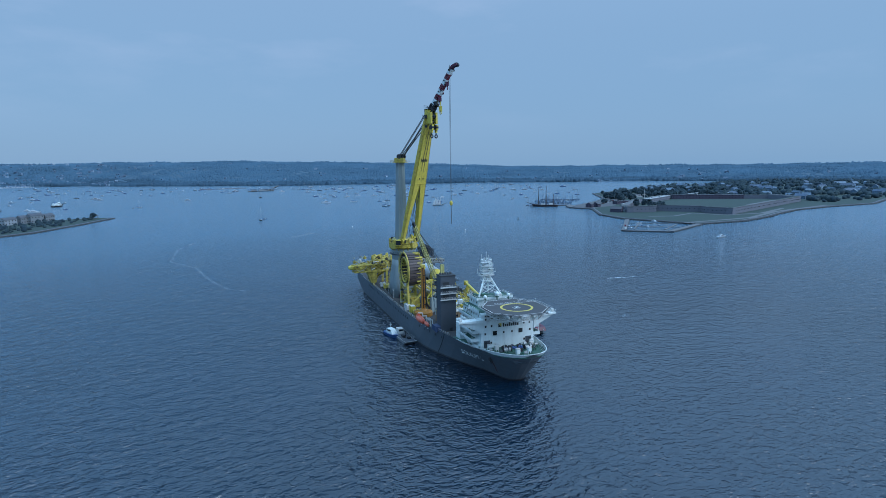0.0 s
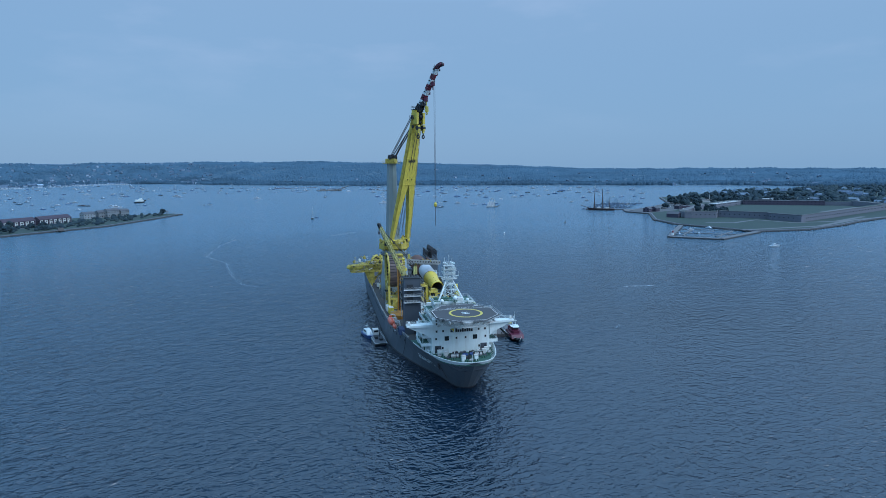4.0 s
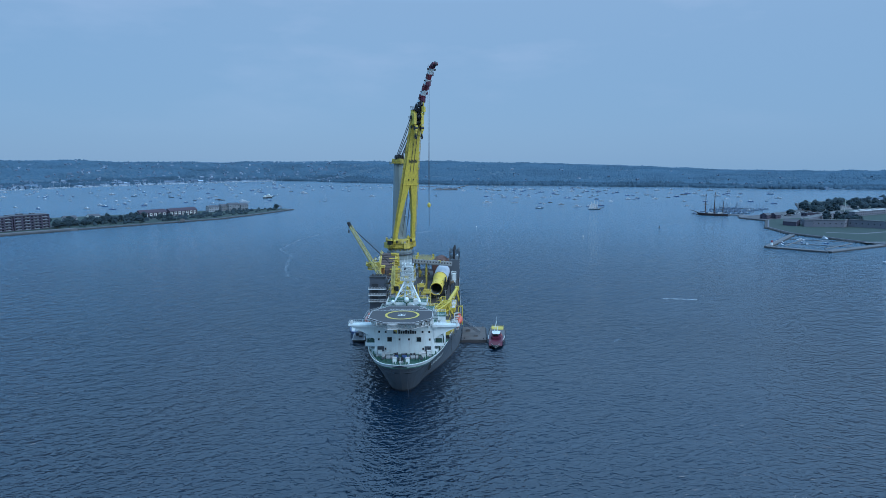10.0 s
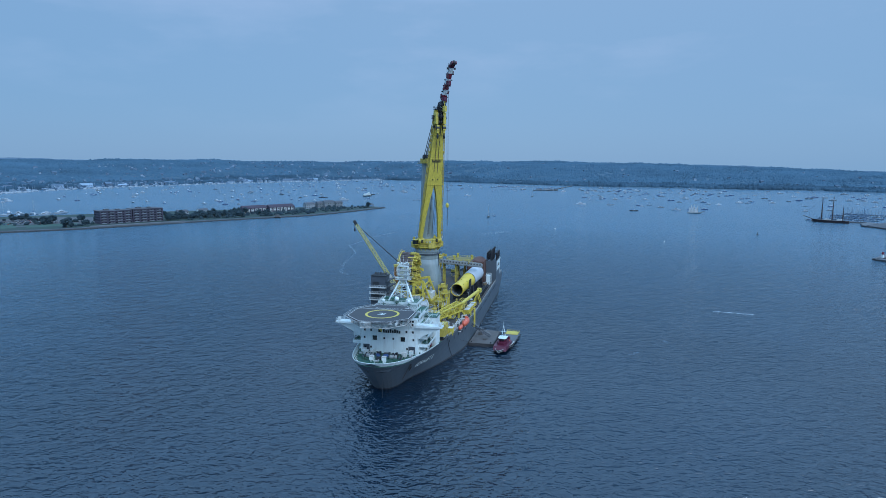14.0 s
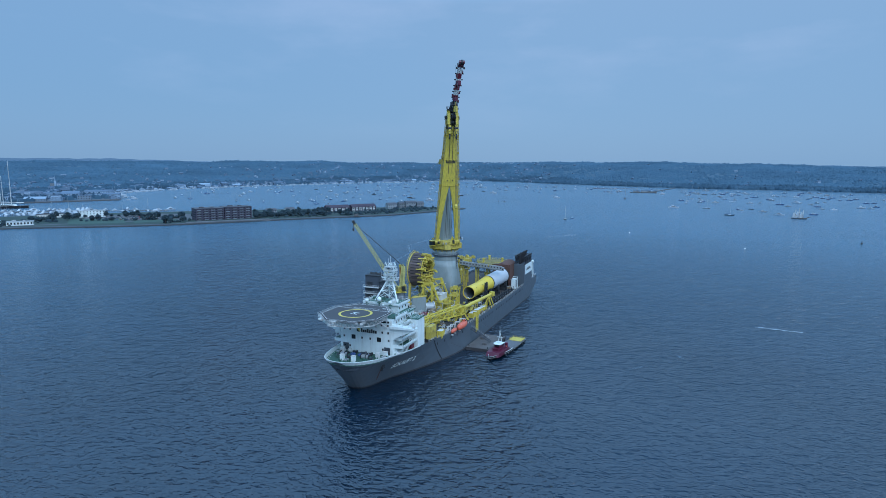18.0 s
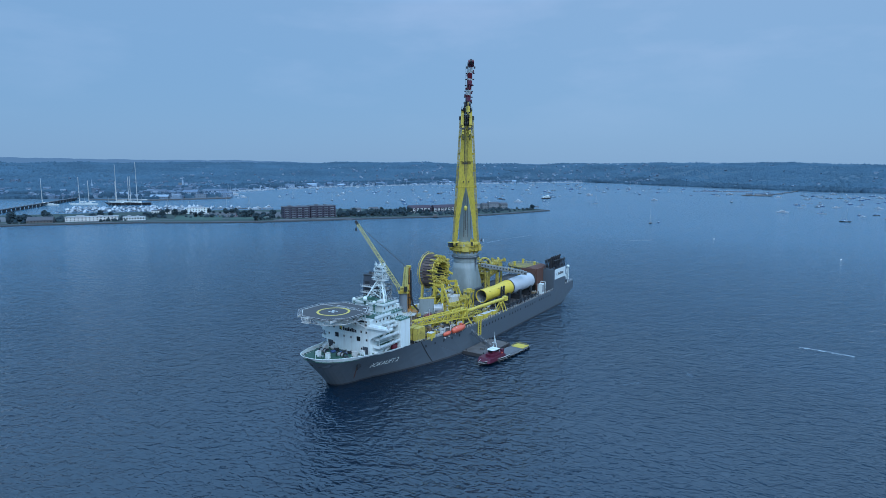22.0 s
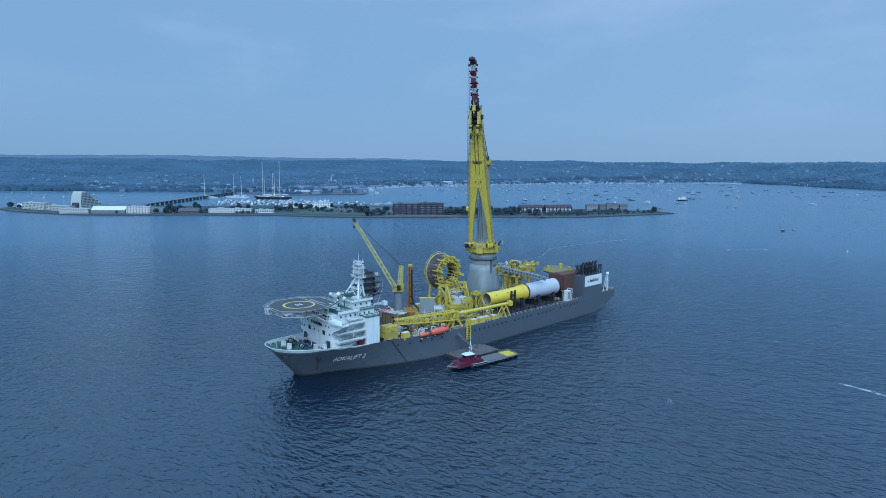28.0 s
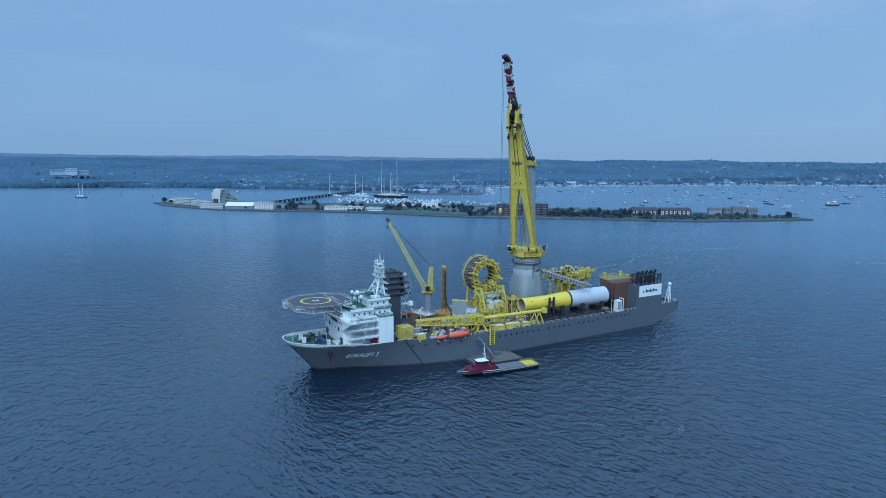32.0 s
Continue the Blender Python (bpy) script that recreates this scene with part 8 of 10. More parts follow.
part("deck", M().span((-2.5, -9.2, 1.4), (2.5, 9.2, 1.55)), FUNNEL, wb)
part("cabin", M().box((0, 5.6, 2.7), (2.6, 3.2, 2.4)), OFFWHITE, wb)
part("window", M().box((0, 4.0, 3.1), (2.2, 0.1, 0.8)), GLASS, wb)
part("deck_gear", M().box((-1, -2, 2.1), (1.4, 2.4, 1.2)).cyl((1, 0, 1.5), (1, 0, 3.6), 0.2, n=8).box((0.8, -5, 1.9), (1.6, 1.6, 0.8)), DARKSTEEL, wb)
part("rail", M().rail([(-2.6, -8, 1.5), (-2.6, 9, 1.5), (2.6, 9, 1.5), (2.6, -8, 1.5)], gap=2.2), STEEL, wb)

# ---- moored yachts ----
SAILCOVER = mat("blue_sail_cover", (0.04, 0.08, 0.2), 0.8, var=0.2)


def sailboat(L, hullmat, label):
    b = thing("sailing_yacht", label, "sailboat", group="moored boats")
    part("hull", M().loft(hull_rings(L, L * 0.27, L * 0.085, 0.7, 8)), hullmat, b)
    part("cabin", M().loft([[(-L * 0.075, -L * 0.16, L * 0.085), (L * 0.075, -L * 0.16, L * 0.085), (L * 0.09, L * 0.14, L * 0.085), (-L * 0.09, L * 0.14, L * 0.085)], [(-L * 0.06, -L * 0.12, L * 0.13), (L * 0.06, -L * 0.12, L * 0.13), (L * 0.075, L * 0.13, L * 0.13), (-L * 0.075, L * 0.13, L * 0.13)]]), BOATWHITE, b)
    ms = part("mast", M().cyl((0, -L * 0.06, L * 0.1), (0, -L * 0.06, L * 1.35), L * 0.008, n=6).cyl((0, -L * 0.06, L * 1.33), (0, -L * 0.48, L * 0.11), 0.05, n=4).cyl((0, -L * 0.06, L * 1.33), (0, L * 0.48, L * 0.1), 0.04, n=4), STEEL, b)
    part("boom", M().cyl((0, -L * 0.06, L * 0.22), (0, L * 0.32, L * 0.22), L * 0.022, n=6), SAILCOVER, ms)
    return b


def motorboat(L, hullmat, label):
    b = thing("motor_yacht", label, "motorboat", group="moored boats")
    h = L * 0.1
    part("hull", M().loft(hull_rings(L, L * 0.29, h, 0.9, 8)), hullmat, b)
    cb = part("cabin", M().loft([[(-L * 0.11, -L * 0.25, h), (L * 0.11, -L * 0.25, h), (L * 0.12, L * 0.3, h), (-L * 0.12, L * 0.3, h)], [(-L * 0.09, -L * 0.12, h + L * 0.1), (L * 0.09, -L * 0.12, h + L * 0.1), (L * 0.105, L * 0.27, h + L * 0.1), (-L * 0.105, L * 0.27, h + L * 0.1)]]), BOATWHITE, b)
    part("window", M().span((-L * 0.111, -L * 0.1, h + L * 0.045), (L * 0.111, L * 0.2, h + L * 0.08)), GLASS, cb)
    part("flybridge", M().loft([[(-L * 0.08, -L * 0.04, h + L * 0.1), (L * 0.08, -L * 0.04, h + L * 0.1), (L * 0.08, L * 0.2, h + L * 0.1), (-L * 0.08, L * 0.2, h + L * 0.1)], [(-L * 0.07, 0, h + L * 0.16), (L * 0.07, 0, h + L * 0.16), (L * 0.075, L * 0.18, h + L * 0.16), (-L * 0.075, L * 0.18, h + L * 0.16)]]).cyl((0, L * 0.1, h + L * 0.15), (0, L * 0.1, h + L * 0.3), 0.1, n=4), BOATWHITE, cb)
    return b


kinds = [sailboat(12, BOATWHITE, "white sailing yacht with bare mast at a mooring"), sailboat(14, SAILCOVER, "dark blue sailing yacht with bare mast at a mooring"), motorboat(13, BOATWHITE, "white motor yacht with a flybridge at a mooring"),
         motorboat(11, BLUEHULL, "dark hulled motor yacht at a mooring"), motorboat(17, BOATWHITE, "large white motor yacht at a mooring"), sailboat(15, BLACKHULL, "black sailing yacht with bare mast at a mooring")]
FIELD_A = [(-1450, 1230), (-1250, 1010), (-700, 1000), (-480, 1200), (-420, 1700), (-620, 2600), (-1050, 3150), (-1250, 3000), (-1480, 2500), (-1620, 2200), (-1680, 1500)]
FIELD_B = [(-150, 2560), (400, 2330), (950, 2150), (1200, 1900), (950, 1400), (800, 1180), (560, 1100), (400, 1250), (120, 1700), (-250, 2300)]
FIELD_D = [(-760, 2250), (-700, 2600), (-380, 2600), (40, 2380), (-20, 2000), (-190, 1780), (-330, 1830)]
FIELD_E = [(70, 1250), (100, 1600), (150, 2150), (340, 2200), (620, 1900), (560, 1250), (260, 1050)]
FIELD_C = [(-1950, 100), (-1750, 380), (-1500, 420), (-1330, 300), (-1380, 60), (-1800, -200)]
rb = np.random.default_rng(21)
spots = []
for field, n in ((FIELD_A, 165), (FIELD_B, 92), (FIELD_C, 16), (FIELD_D, 40), (FIELD_E, 52)):
    xs, ys = [p[0] for p in field], [p[1] for p in field]
    got = 0
    while got < n:
        x, y = rb.uniform(min(xs), max(xs)), rb.uniform(min(ys), max(ys))
        if signed(np.array([x]), np.array([y]), field)[0] > 10 and all((x - a) ** 2 + (y - b) ** 2 > 500 for a, b in spots):
            spots.append((x, y))
            got += 1
first = {}
for i, (x, y) in enumerate(spots):
    k = int(rb.integers(0, 10))
    k = (0, 1, 2, 2, 3, 4, 2, 3, 3, 5)[k]
    s = rb.uniform(0.75, 1.5)
    mm = pose(x, y, 0, 0, 0, rb.normal(75, 14)) @ Matrix.Scale(s, 4)
    if k not in first:
        first[k] = True
        kinds[k].matrix_basis = mm
    else:
        o = copy_thing(kinds[k], Matrix.Identity(4))
        o.matrix_basis = mm


def place(k, x, y, yaw, s=1.0):
    o = copy_thing(kinds[k], Matrix.Identity(4))
    o.matrix_basis = pose(x, y, 0, 0, 0, yaw) @ Matrix.Scale(s, 4)
    return o


place(5, -35, 1590, 20, 1.3)
place(5, 207, 1049, 70, 1.2)
place(4, 104, 1235, 95, 1.35)
place(5, -68, 832, 10, 1.15)
place(3, -60, 856, 60, 0.6)
place(4, 433, 324, 95, 0.85)
place(0, -319, 1309, 60, 1.2)
place(2, -230, 1560, 80, 1.6)
pier = thing("timber_pier", "long low timber pier running out from the far shore", "pier", (0, 0, 0))
part("deck", M().beam((90, 2610, 1.9), (6, 2075, 1.9), 7, 0.8), WOOD, pier)
part("platform", M().box((-14, 2062, 1.7), (92, 34, 1.2), 8), WOOD, pier)
for px_, py_, w_ in ((-38, 2062, 20), (-4, 2066, 34), (26, 2064, 12)):
    sh = part("boat_shed", M().box((px_, py_, 4.4), (w_, 14, 4.6), 8), SHINGLEGREY, pier)
    part("roof", M().loft([[(px_ - w_ / 2 - 0.6, py_ - 7.6, 6.7), (px_ + w_ / 2 + 0.6, py_ - 7.6, 6.7)], [(px_ - w_ / 2, py_, 9.6), (px_ + w_ / 2, py_, 9.6)], [(px_ - w_ / 2 - 0.6, py_ + 7.6, 6.7), (px_ + w_ / 2 + 0.6, py_ + 7.6, 6.7)]], caps=False, closed=False), TOWNROOF, sh)
for f in range(18):
    part("pile", M().cyl((90 - 84 * f / 18, 2610 - 535 * f / 18, -2), (90 - 84 * f / 18, 2610 - 535 * f / 18, 3.4), 0.5, n=6), WOOD, pier)
one("breakwater", M().beam((-240, 2370, 0.6), (-60, 2430, 0.6), 6, 2.4), STONE, "low dark stone breakwater off the far shore", "breakwater")
fer = thing("tour_ferry", "tall white excursion ferry with two decks lying in the harbour", "ferry", (-520, 1465, 0), 150)
part("hull", M().loft(hull_rings(34, 9, 3.2, 0.9)), BLACKHULL, fer)
part("lower_deck", M().span((-3.8, -10, 3.2), (3.8, 14, 6.4)), WHITE, fer)
part("upper_deck", M().span((-3.4, -7, 6.4), (3.4, 12, 9.2)), WHITE, fer)
part("wheelhouse", M().span((-2.4, -6, 9.2), (2.4, -1, 11.6)), WHITE, fer)
part("window", M().span((-3.86, -9, 4.4), (3.86, 13, 5.6)), GLASS, fer)
part("window", M().span((-3.46, -6, 7.4), (3.46, 11, 8.5)), GLASS, fer)
part("funnel", M().box((0, 8, 10.4), (2, 2.4, 2.6)), BLUEHULL, fer)
sc = thing("work_scow", "low dark work scow moored in the harbour", "barge", (-618, 1360, 0), 60)
part("hull", M().box((0, 0, 0.6), (8, 32, 2.6)), BLACKHULL, sc)
part("deck_load", M().box((0, 4, 2.3), (4, 9, 1.2)), RUST, sc)
for x, y, s in ((190, 536, 0.55), (55, 654, 0.5)):
    by = thing("mooring_buoy", "small white mooring buoy floating on the water", "buoy", (x, y, 0), group="mooring buoys")
    part("float", M().lathe((0, 0, 0), [(0.5, -0.7), (1.5, -0.2), (1.7, 0.6), (1.1, 1.5), (0.2, 1.8)], 12), OFFWHITE, by)
    by.scale = (s * 0.8,) * 3
for x, y in ((-328, 1285), (325, 640)):
    by = thing("channel_buoy", "small dark channel buoy floating upright", "buoy", (x, y, 0), group="channel buoys")
    part("float", M().lathe((0, 0, 0), [(0.6, -0.5), (1.3, -0.2), (1.3, 0.8), (0.5, 1.1)], 12), BLACKHULL, by)
    part("tower", M().cyl((0, 0, 1), (0, 0, 4), 0.5, 0.2, n=8), BLACKHULL, by)


def tall_ship(x, y, yaw, L, masts, hullmat, label, sails=False, H=1.0):
    t = thing("tall_ship", label, "sailing ship", (x, y, 0), yaw)
    part("hull", M().loft(hull_rings(L, L * 0.19, L * 0.075, 0.75, 12)), hullmat, t)
    part("sheer_stripe", M().loft([[(p[5][0] * 1.02, p[5][1], p[5][2] - 0.7), (p[5][0] * 1.02, p[5][1], p[5][2] - 0.1)] for p in hull_rings(L, L * 0.19, L * 0.075, 0.75, 12)], caps=False, closed=False), OFFWHITE, t)
    part("deckhouse", M().box((0, -L * 0.05, L * 0.09), (L * 0.08, L * 0.16, L * 0.05)), OFFWHITE, t)
    part("poop_house", M().box((0, L * 0.25, L * 0.095), (L * 0.09, L * 0.14, L * 0.05)), OFFWHITE, t)
    part("bowsprit", M().cyl((0, -L * 0.46, L * 0.1), (0, -L * 0.72, L * 0.19), 0.7, 0.4, n=8), WOOD, t)
    for f, h in masts:
        part("mast", M().cyl((0, f * L, L * 0.06), (0, f * L, h * H), 0.95, 0.45, n=8), BARKHULL if not sails else OFFWHITE, t)
        if not sails:
            for k, wf in ((0.45, 0.2), (0.62, 0.16), (0.78, 0.12)):
                part("yard", M().cyl((-wf * L, f * L, h * k), (wf * L, f * L, h * k), 0.34, n=6), BARKHULL, t)
        m = M()
        for s in (-1, 1):
            for d in (-0.04, 0, 0.04):
                m.cyl((s * L * 0.085, (f + d) * L, L * 0.08), (0, f * L, h * 0.72), 0.09, n=4)
        part("shroud", m, ROPE, t)
    m = M()
    pts = [(0, -L * 0.72, L * 0.19)] + [(0, f * L, h * 0.97) for f, h in masts]
    for p, q in zip(pts, pts[1:]):
        m.cyl(p, q, 0.09, n=4)
    part("stay", m, ROPE, t)
    if sails:
        for f, h in masts:
            part("sail", M().add([(0.1, f * L + 0.6, h * 0.14), (0.1, f * L + 0.2 * L, h * 0.14), (0.1, f * L + 0.12 * L, h * 0.72), (0.1, f * L + 0.6, h * 0.62), (-0.1, f * L + 0.6, h * 0.14), (-0.1, f * L + 0.2 * L, h * 0.14), (-0.1, f * L + 0.12 * L, h * 0.72), (-0.1, f * L + 0.6, h * 0.62)], [(0, 1, 2, 3), (7, 6, 5, 4)]), TENT, t)
    return t


BARKHULL = mat("dark_brown_hull_paint", (0.045, 0.028, 0.028), 0.5, var=0.2)
tall_ship(498, 861, 242, 54, ((-0.22, 40), (0.06, 43), (0.33, 27)), BARKHULL, "dark three-masted tall ship berthed at the stone pier")
tall_ship(318, 1016, 75, 26, ((-0.2, 17), (0.02, 19), (0.24, 16)), BLACKHULL, "dark-hulled schooner with white sails set under way", sails=True)

# ---- trees ----


def tree_kind(seed, h, w):
    r = np.random.default_rng(seed)
    t = thing("tree", "broad leafy shade tree with a dense uneven crown", "tree", group="shore trees")
    q = M().cyl((0, 0, -0.5), (0.2, 0.1, h * 0.5), h * 0.035, h * 0.02, n=7)
    for k in range(5):
        a = k * 1.257 + r.uniform(-0.3, 0.3)
        q.cyl((0.1, 0, h * r.uniform(0.28, 0.42)), (math.cos(a) * w * 0.3, math.sin(a) * w * 0.3, h * r.uniform(0.55, 0.75)), h * 0.016, h * 0.007, n=5)
    part("trunk", q, BARK, t)
    n = 84
    a, z = r.uniform(0, 6.283, n), r.uniform(-0.8, 1, n)
    rad = np.sqrt(np.maximum(0, 1 - z ** 2)) * r.uniform(0.45, 1.0, n) * w * 0.5
    cx, cy, cz = np.cos(a) * rad, np.sin(a) * rad, h * 0.6 + z * h * 0.36
    s = r.uniform(0.075, 0.17, n) * w
    me = clumps("crown", cx, cy, cz, s, s * 0.8, 0.35)
    me.materials.append(FOLIAGE)
    part("crown", me, FOLIAGE, t)
    return t


TREES = [tree_kind(1, 11, 10), tree_kind(2, 9, 11), tree_kind(3, 13, 9), tree_kind(4, 7, 8)]
used_tree = set()
rt = np.random.default_rng(31)


def plant(x, y, z, s=1.0):
    k = int(rt.integers(0, 4))
    mm = pose(x, y, z, 0, 0, rt.uniform(0, 360)) @ Matrix.Scale(s * rt.uniform(0.75, 1.2), 4)
    if k in used_tree:
        o = copy_thing(TREES[k], Matrix.Identity(4))
    else:
        used_tree.add(k)
        o = TREES[k]
    o.matrix_basis = mm


# ---- long island with the hotel ----
GOAT_F = [(-1225, 12), (-1116, 28), (-960, 108), (-888, 196), (-853, 248), (-770, 352), (-682, 412), (-612, 474), (-560, 546), (-512, 618), (-436, 714), (-385, 778), (-348, 890), (-320, 1003)]
GOAT_B = [(-350, 1016), (-470, 975), (-560, 890), (-680, 790), (-790, 690), (-880, 610), (-980, 470), (-1040, 370), (-1100, 280), (-1200, 190), (-1265, 95)]
GOAT = GOAT_F + GOAT_B


def grow(poly, d):
    n, out = len(poly), []
    a = sum(poly[i][0] * poly[(i + 1) % n][1] - poly[(i + 1) % n][0] * poly[i][1] for i in range(n))
    s = 1 if a > 0 else -1
    for i in range(n):
        p, c, q = Vector(poly[i - 1]), Vector(poly[i]), Vector(poly[(i + 1) % n])
        e1, e2 = (c - p).normalized(), (q - c).normalized()
        nn = Vector((e1.y + e2.y, -e1.x - e2.x)).normalized() * s
        out.append(tuple(c + nn * d))
    return out


def shore(poly, name, label):
    """Low land with a rubble edge and a grass top."""
    g = thing(name, label, "ground", kind="structure")
    part("rubble_edge", M().loft([[(*p, -1.5) for p in grow(poly, 3)], [(*p, 0.5) for p in grow(poly, 1.5)], [(*p, 1.9) for p in grow(poly, -3)]]), ROCK, g)
    part("turf", M().prism(grow(poly, -2.6), 1.0, 2.2), GRASS, g)
    part("sea_wall", M().loft([[(*p, z) for p in grow(poly, d)] for d, z in ((2.6, -1), (2.0, 1.7), (0.6, 1.8), (-3, 1.8))], caps=False), ROCK, g)
    part("wall_path", M().loft([[(*p, z) for p in grow(poly, d)] for d, z in ((-1.6, 1.9), (-1.6, 2.3), (-3.8, 2.3), (-3.8, 1.9))], caps=False), STONE, g)
    return g


shore(GOAT, "island_ground", "long flat grassy island edged with a dark rubble wall")
rr = np.random.default_rng(41)
stones = M()
for p, q in zip(GOAT_F, GOAT_F[1:]):
    d = Vector(q) - Vector(p)
    nrm = Vector((d.y, -d.x)).normalized()
    for k in range(int(d.length / 2.4)):
        c = Vector(p) + d * rr.uniform(0, 1) + nrm * rr.uniform(-1.0, 3.0)
        v = ICO_V * rr.uniform(0.6, 1.5) * (1 + rr.uniform(-0.3, 0.3, (12, 1)))
        stones.add([(c.x + a, c.y + b, 0.5 + e * 0.8) for a, b, e in v], ICO_F.tolist())
tagged(part("shore_rocks", stones, ROCK), "dark riprap boulders along the island's edge", "rocks", kind="stuff")
away = Vector((-0.84, 0.54))


def flat_patch(name, pts, z, material, label):
    one(name, M().prism(pts, z - 0.3, z), material, label, "paving", kind="structure")


flat_patch("road", [(-1160, 90), (-960, 150), (-850, 290), (-720, 450), (-640, 560), (-560, 660), (-480, 790), (-486, 794), (-568, 664), (-650, 566), (-730, 456), (-860, 296), (-968, 158), (-1164, 98)], 2.23, ASPHALT, "grey asphalt road along the island")
flat_patch("pavement", [(-720, 500), (-650, 560), (-700, 640), (-800, 620), (-860, 520), (-800, 470)], 2.22, ASPHALT, "asphalt car park beside the brick block")
flat_patch("pavement", [(-1150, 50), (-990, 130), (-930, 210), (-980, 300), (-1120, 240), (-1190, 150)], 2.22, CONCRETE, "pale paved court round the hotel")

flat_patch("lawn", [(-752, 410), (-690, 460), (-765, 520), (-830, 465)], 2.27, LAWN, "open mown lawn beside the shore")
flat_patch("lawn", [(-680, 468), (-645, 522), (-672, 545), (-712, 492)], 2.27, LAWN, "mown lawn in front of the car park")

winpane = {}


def window_mesh(w, h):
    if (w, h) not in winpane:
        winpane[(w, h)] = M().box((0, 0, 0), (w, 0.25, h)).mesh("window", GLASS)
    return winpane[(w, h)]


def block(name, label, cat, p, q, depth, h, floors, wallm, roofm, cols=None, ww=1.6, wh=1.5, roof="flat", z0=2.2, group=""):
    """A building whose front runs from p to q, facing the water; its windows are parts."""
    P, Q = Vector(p), Vector(q)
    d = (Q - P)
    L = d.length
    yaw = math.degrees(math.atan2(d.y, d.x))
    n = Vector((-d.y, d.x)).normalized()
    if n.dot(away) < 0:
        P, Q, d = Q, P, -d
        yaw = math.degrees(math.atan2(d.y, d.x))
    t = thing(name, label, cat, (P.x, P.y, z0), yaw, group=group)
    if roof == "flat":
        part("wall", M().span((0, 0, -1), (L, depth, h)), wallm, t)
        part("roof", M().span((-0.5, -0.5, h), (L + 0.5, depth + 0.5, h + 0.5)), roofm, t)
        part("roof_plant", M().span((L * 0.2, depth * 0.3, h + 0.5), (L * 0.35, depth * 0.6, h + 2.5)), roofm, t)
        part("roof_plant", M().span((L * 0.6, depth * 0.4, h + 0.5), (L * 0.7, depth * 0.7, h + 2)), roofm, t)
    else:
        wq, rq = M(), M()
        house(wq, rq, (0, 0, 0), depth, L, h, 0, rh=depth * 0.3)
        rot = pose(L / 2, depth / 2, 0, 0, 0, 90)
        for q_ in (wq, rq):
            q_.v = [tuple(rot @ Vector(v)) for v in q_.v]
        part("wall", wq, wallm, t)
        part("roof", rq, roofm, t)
    cols = cols or max(2, int(L / 4))
    for f in range(floors):
        for c in range(cols):
            o = part("window", window_mesh(ww, wh), GLASS, t)
            o.location = ((c + 0.5) * L / cols, -0.03, (f + 0.55) * h / floors)
    for f in range(floors):
        for c in range(max(1, int(depth / 5))):
            for x in (-0.03, L + 0.03):
                o = part("window", window_mesh(ww, wh), GLASS, t)
                o.location = (x, (c + 0.5) * depth / max(1, int(depth / 5)), (f + 0.55) * h / floors)
                o.rotation_euler = (0, 0, radians(90))
    return t


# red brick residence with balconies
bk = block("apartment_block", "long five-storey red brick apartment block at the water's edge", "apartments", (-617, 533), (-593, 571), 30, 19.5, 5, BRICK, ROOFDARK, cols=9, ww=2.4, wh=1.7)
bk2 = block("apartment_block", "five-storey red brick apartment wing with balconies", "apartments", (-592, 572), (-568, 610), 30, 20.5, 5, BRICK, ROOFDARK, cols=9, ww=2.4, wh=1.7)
for wing, n_bay, storey in ((bk, 4, 3.9), (bk2, 4, 4.1)):
    slab = M().span((0, -1.8, 0), (6.4, 0, 0.25)).span((0, -1.8, 0.25), (6.4, -1.65, 1.2)).mesh("balcony", SHINGLEGREY)
    for f in range(5):
        for c in range(n_bay):
            o = part("balcony", slab, SHINGLEGREY, wing)
            o.location = (1.6 + c * 11.2, 0, 0.6 + f * storey)
one("sea_wall", M().prism([(-606, 500), (-530, 606), (-521, 600), (-598, 492)], 0, 3.4), CONCRETE, "concrete sea wall in front of the brick block", "wall")
# two rows of townhouses with brown-red roofs
for (p, q, n) in (((-523, 774), (-495, 812), 12), ((-491, 816), (-464, 866), 14)):
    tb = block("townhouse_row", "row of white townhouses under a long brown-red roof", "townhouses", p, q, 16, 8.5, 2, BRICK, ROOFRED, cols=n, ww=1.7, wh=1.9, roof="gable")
    for c in range(0, n, 2):
        L = (Vector(p) - Vector(q)).length
        bay = part("white_bay", M().span(((c + 0.05) * L / n, -0.8, 0.2), ((c + 1.15) * L / n, 0, 7.6)), OFFWHITE, tb)
        for f in (2.2, 5.8):
            o = part("bay_window", window_mesh(2.4, 1.9), GLASS, bay)
            o.location = ((c + 0.6) * L / n, -0.84, f)
# hotel: stepped cream tower and wings
ht = thing("hotel", "cream stepped-pyramid hotel tower with rows of windows", "hotel", (-1132, 137, 2.2), 133.8)
steps = [(0, 64, 9), (1, 55, 14), (2, 46, 19), (3, 37, 24), (5, 28, 28.5), (8, 19, 32)]
for x0, x1, h in steps:
    part("wall", M().span((x0, (32 - h) * -0.05 + 0.01 * h, h - 7.5 if h > 9 else -1), (x1, 20, h)), CREAM, ht)
part("glass_slope", M().add([(-7, 3, 1), (3, 3, 1), (5, 3, 15), (5, 17, 15), (3, 17, 1), (-7, 17, 1)], [(0, 1, 2), (5, 3, 4), (0, 2, 3, 5)]), GLASS, ht)
for f in range(9):
    for c in range(15):
        x = 2.5 + c * 4.1
        lim = max(h for a, b, h in steps if a <= x <= b)
        if f * 3.3 + 3 < lim:
            o = part("window", window_mesh(2.0, 1.6), GLASS, ht)
            o.location = (x, -1.2, f * 3.3 + 2.2)
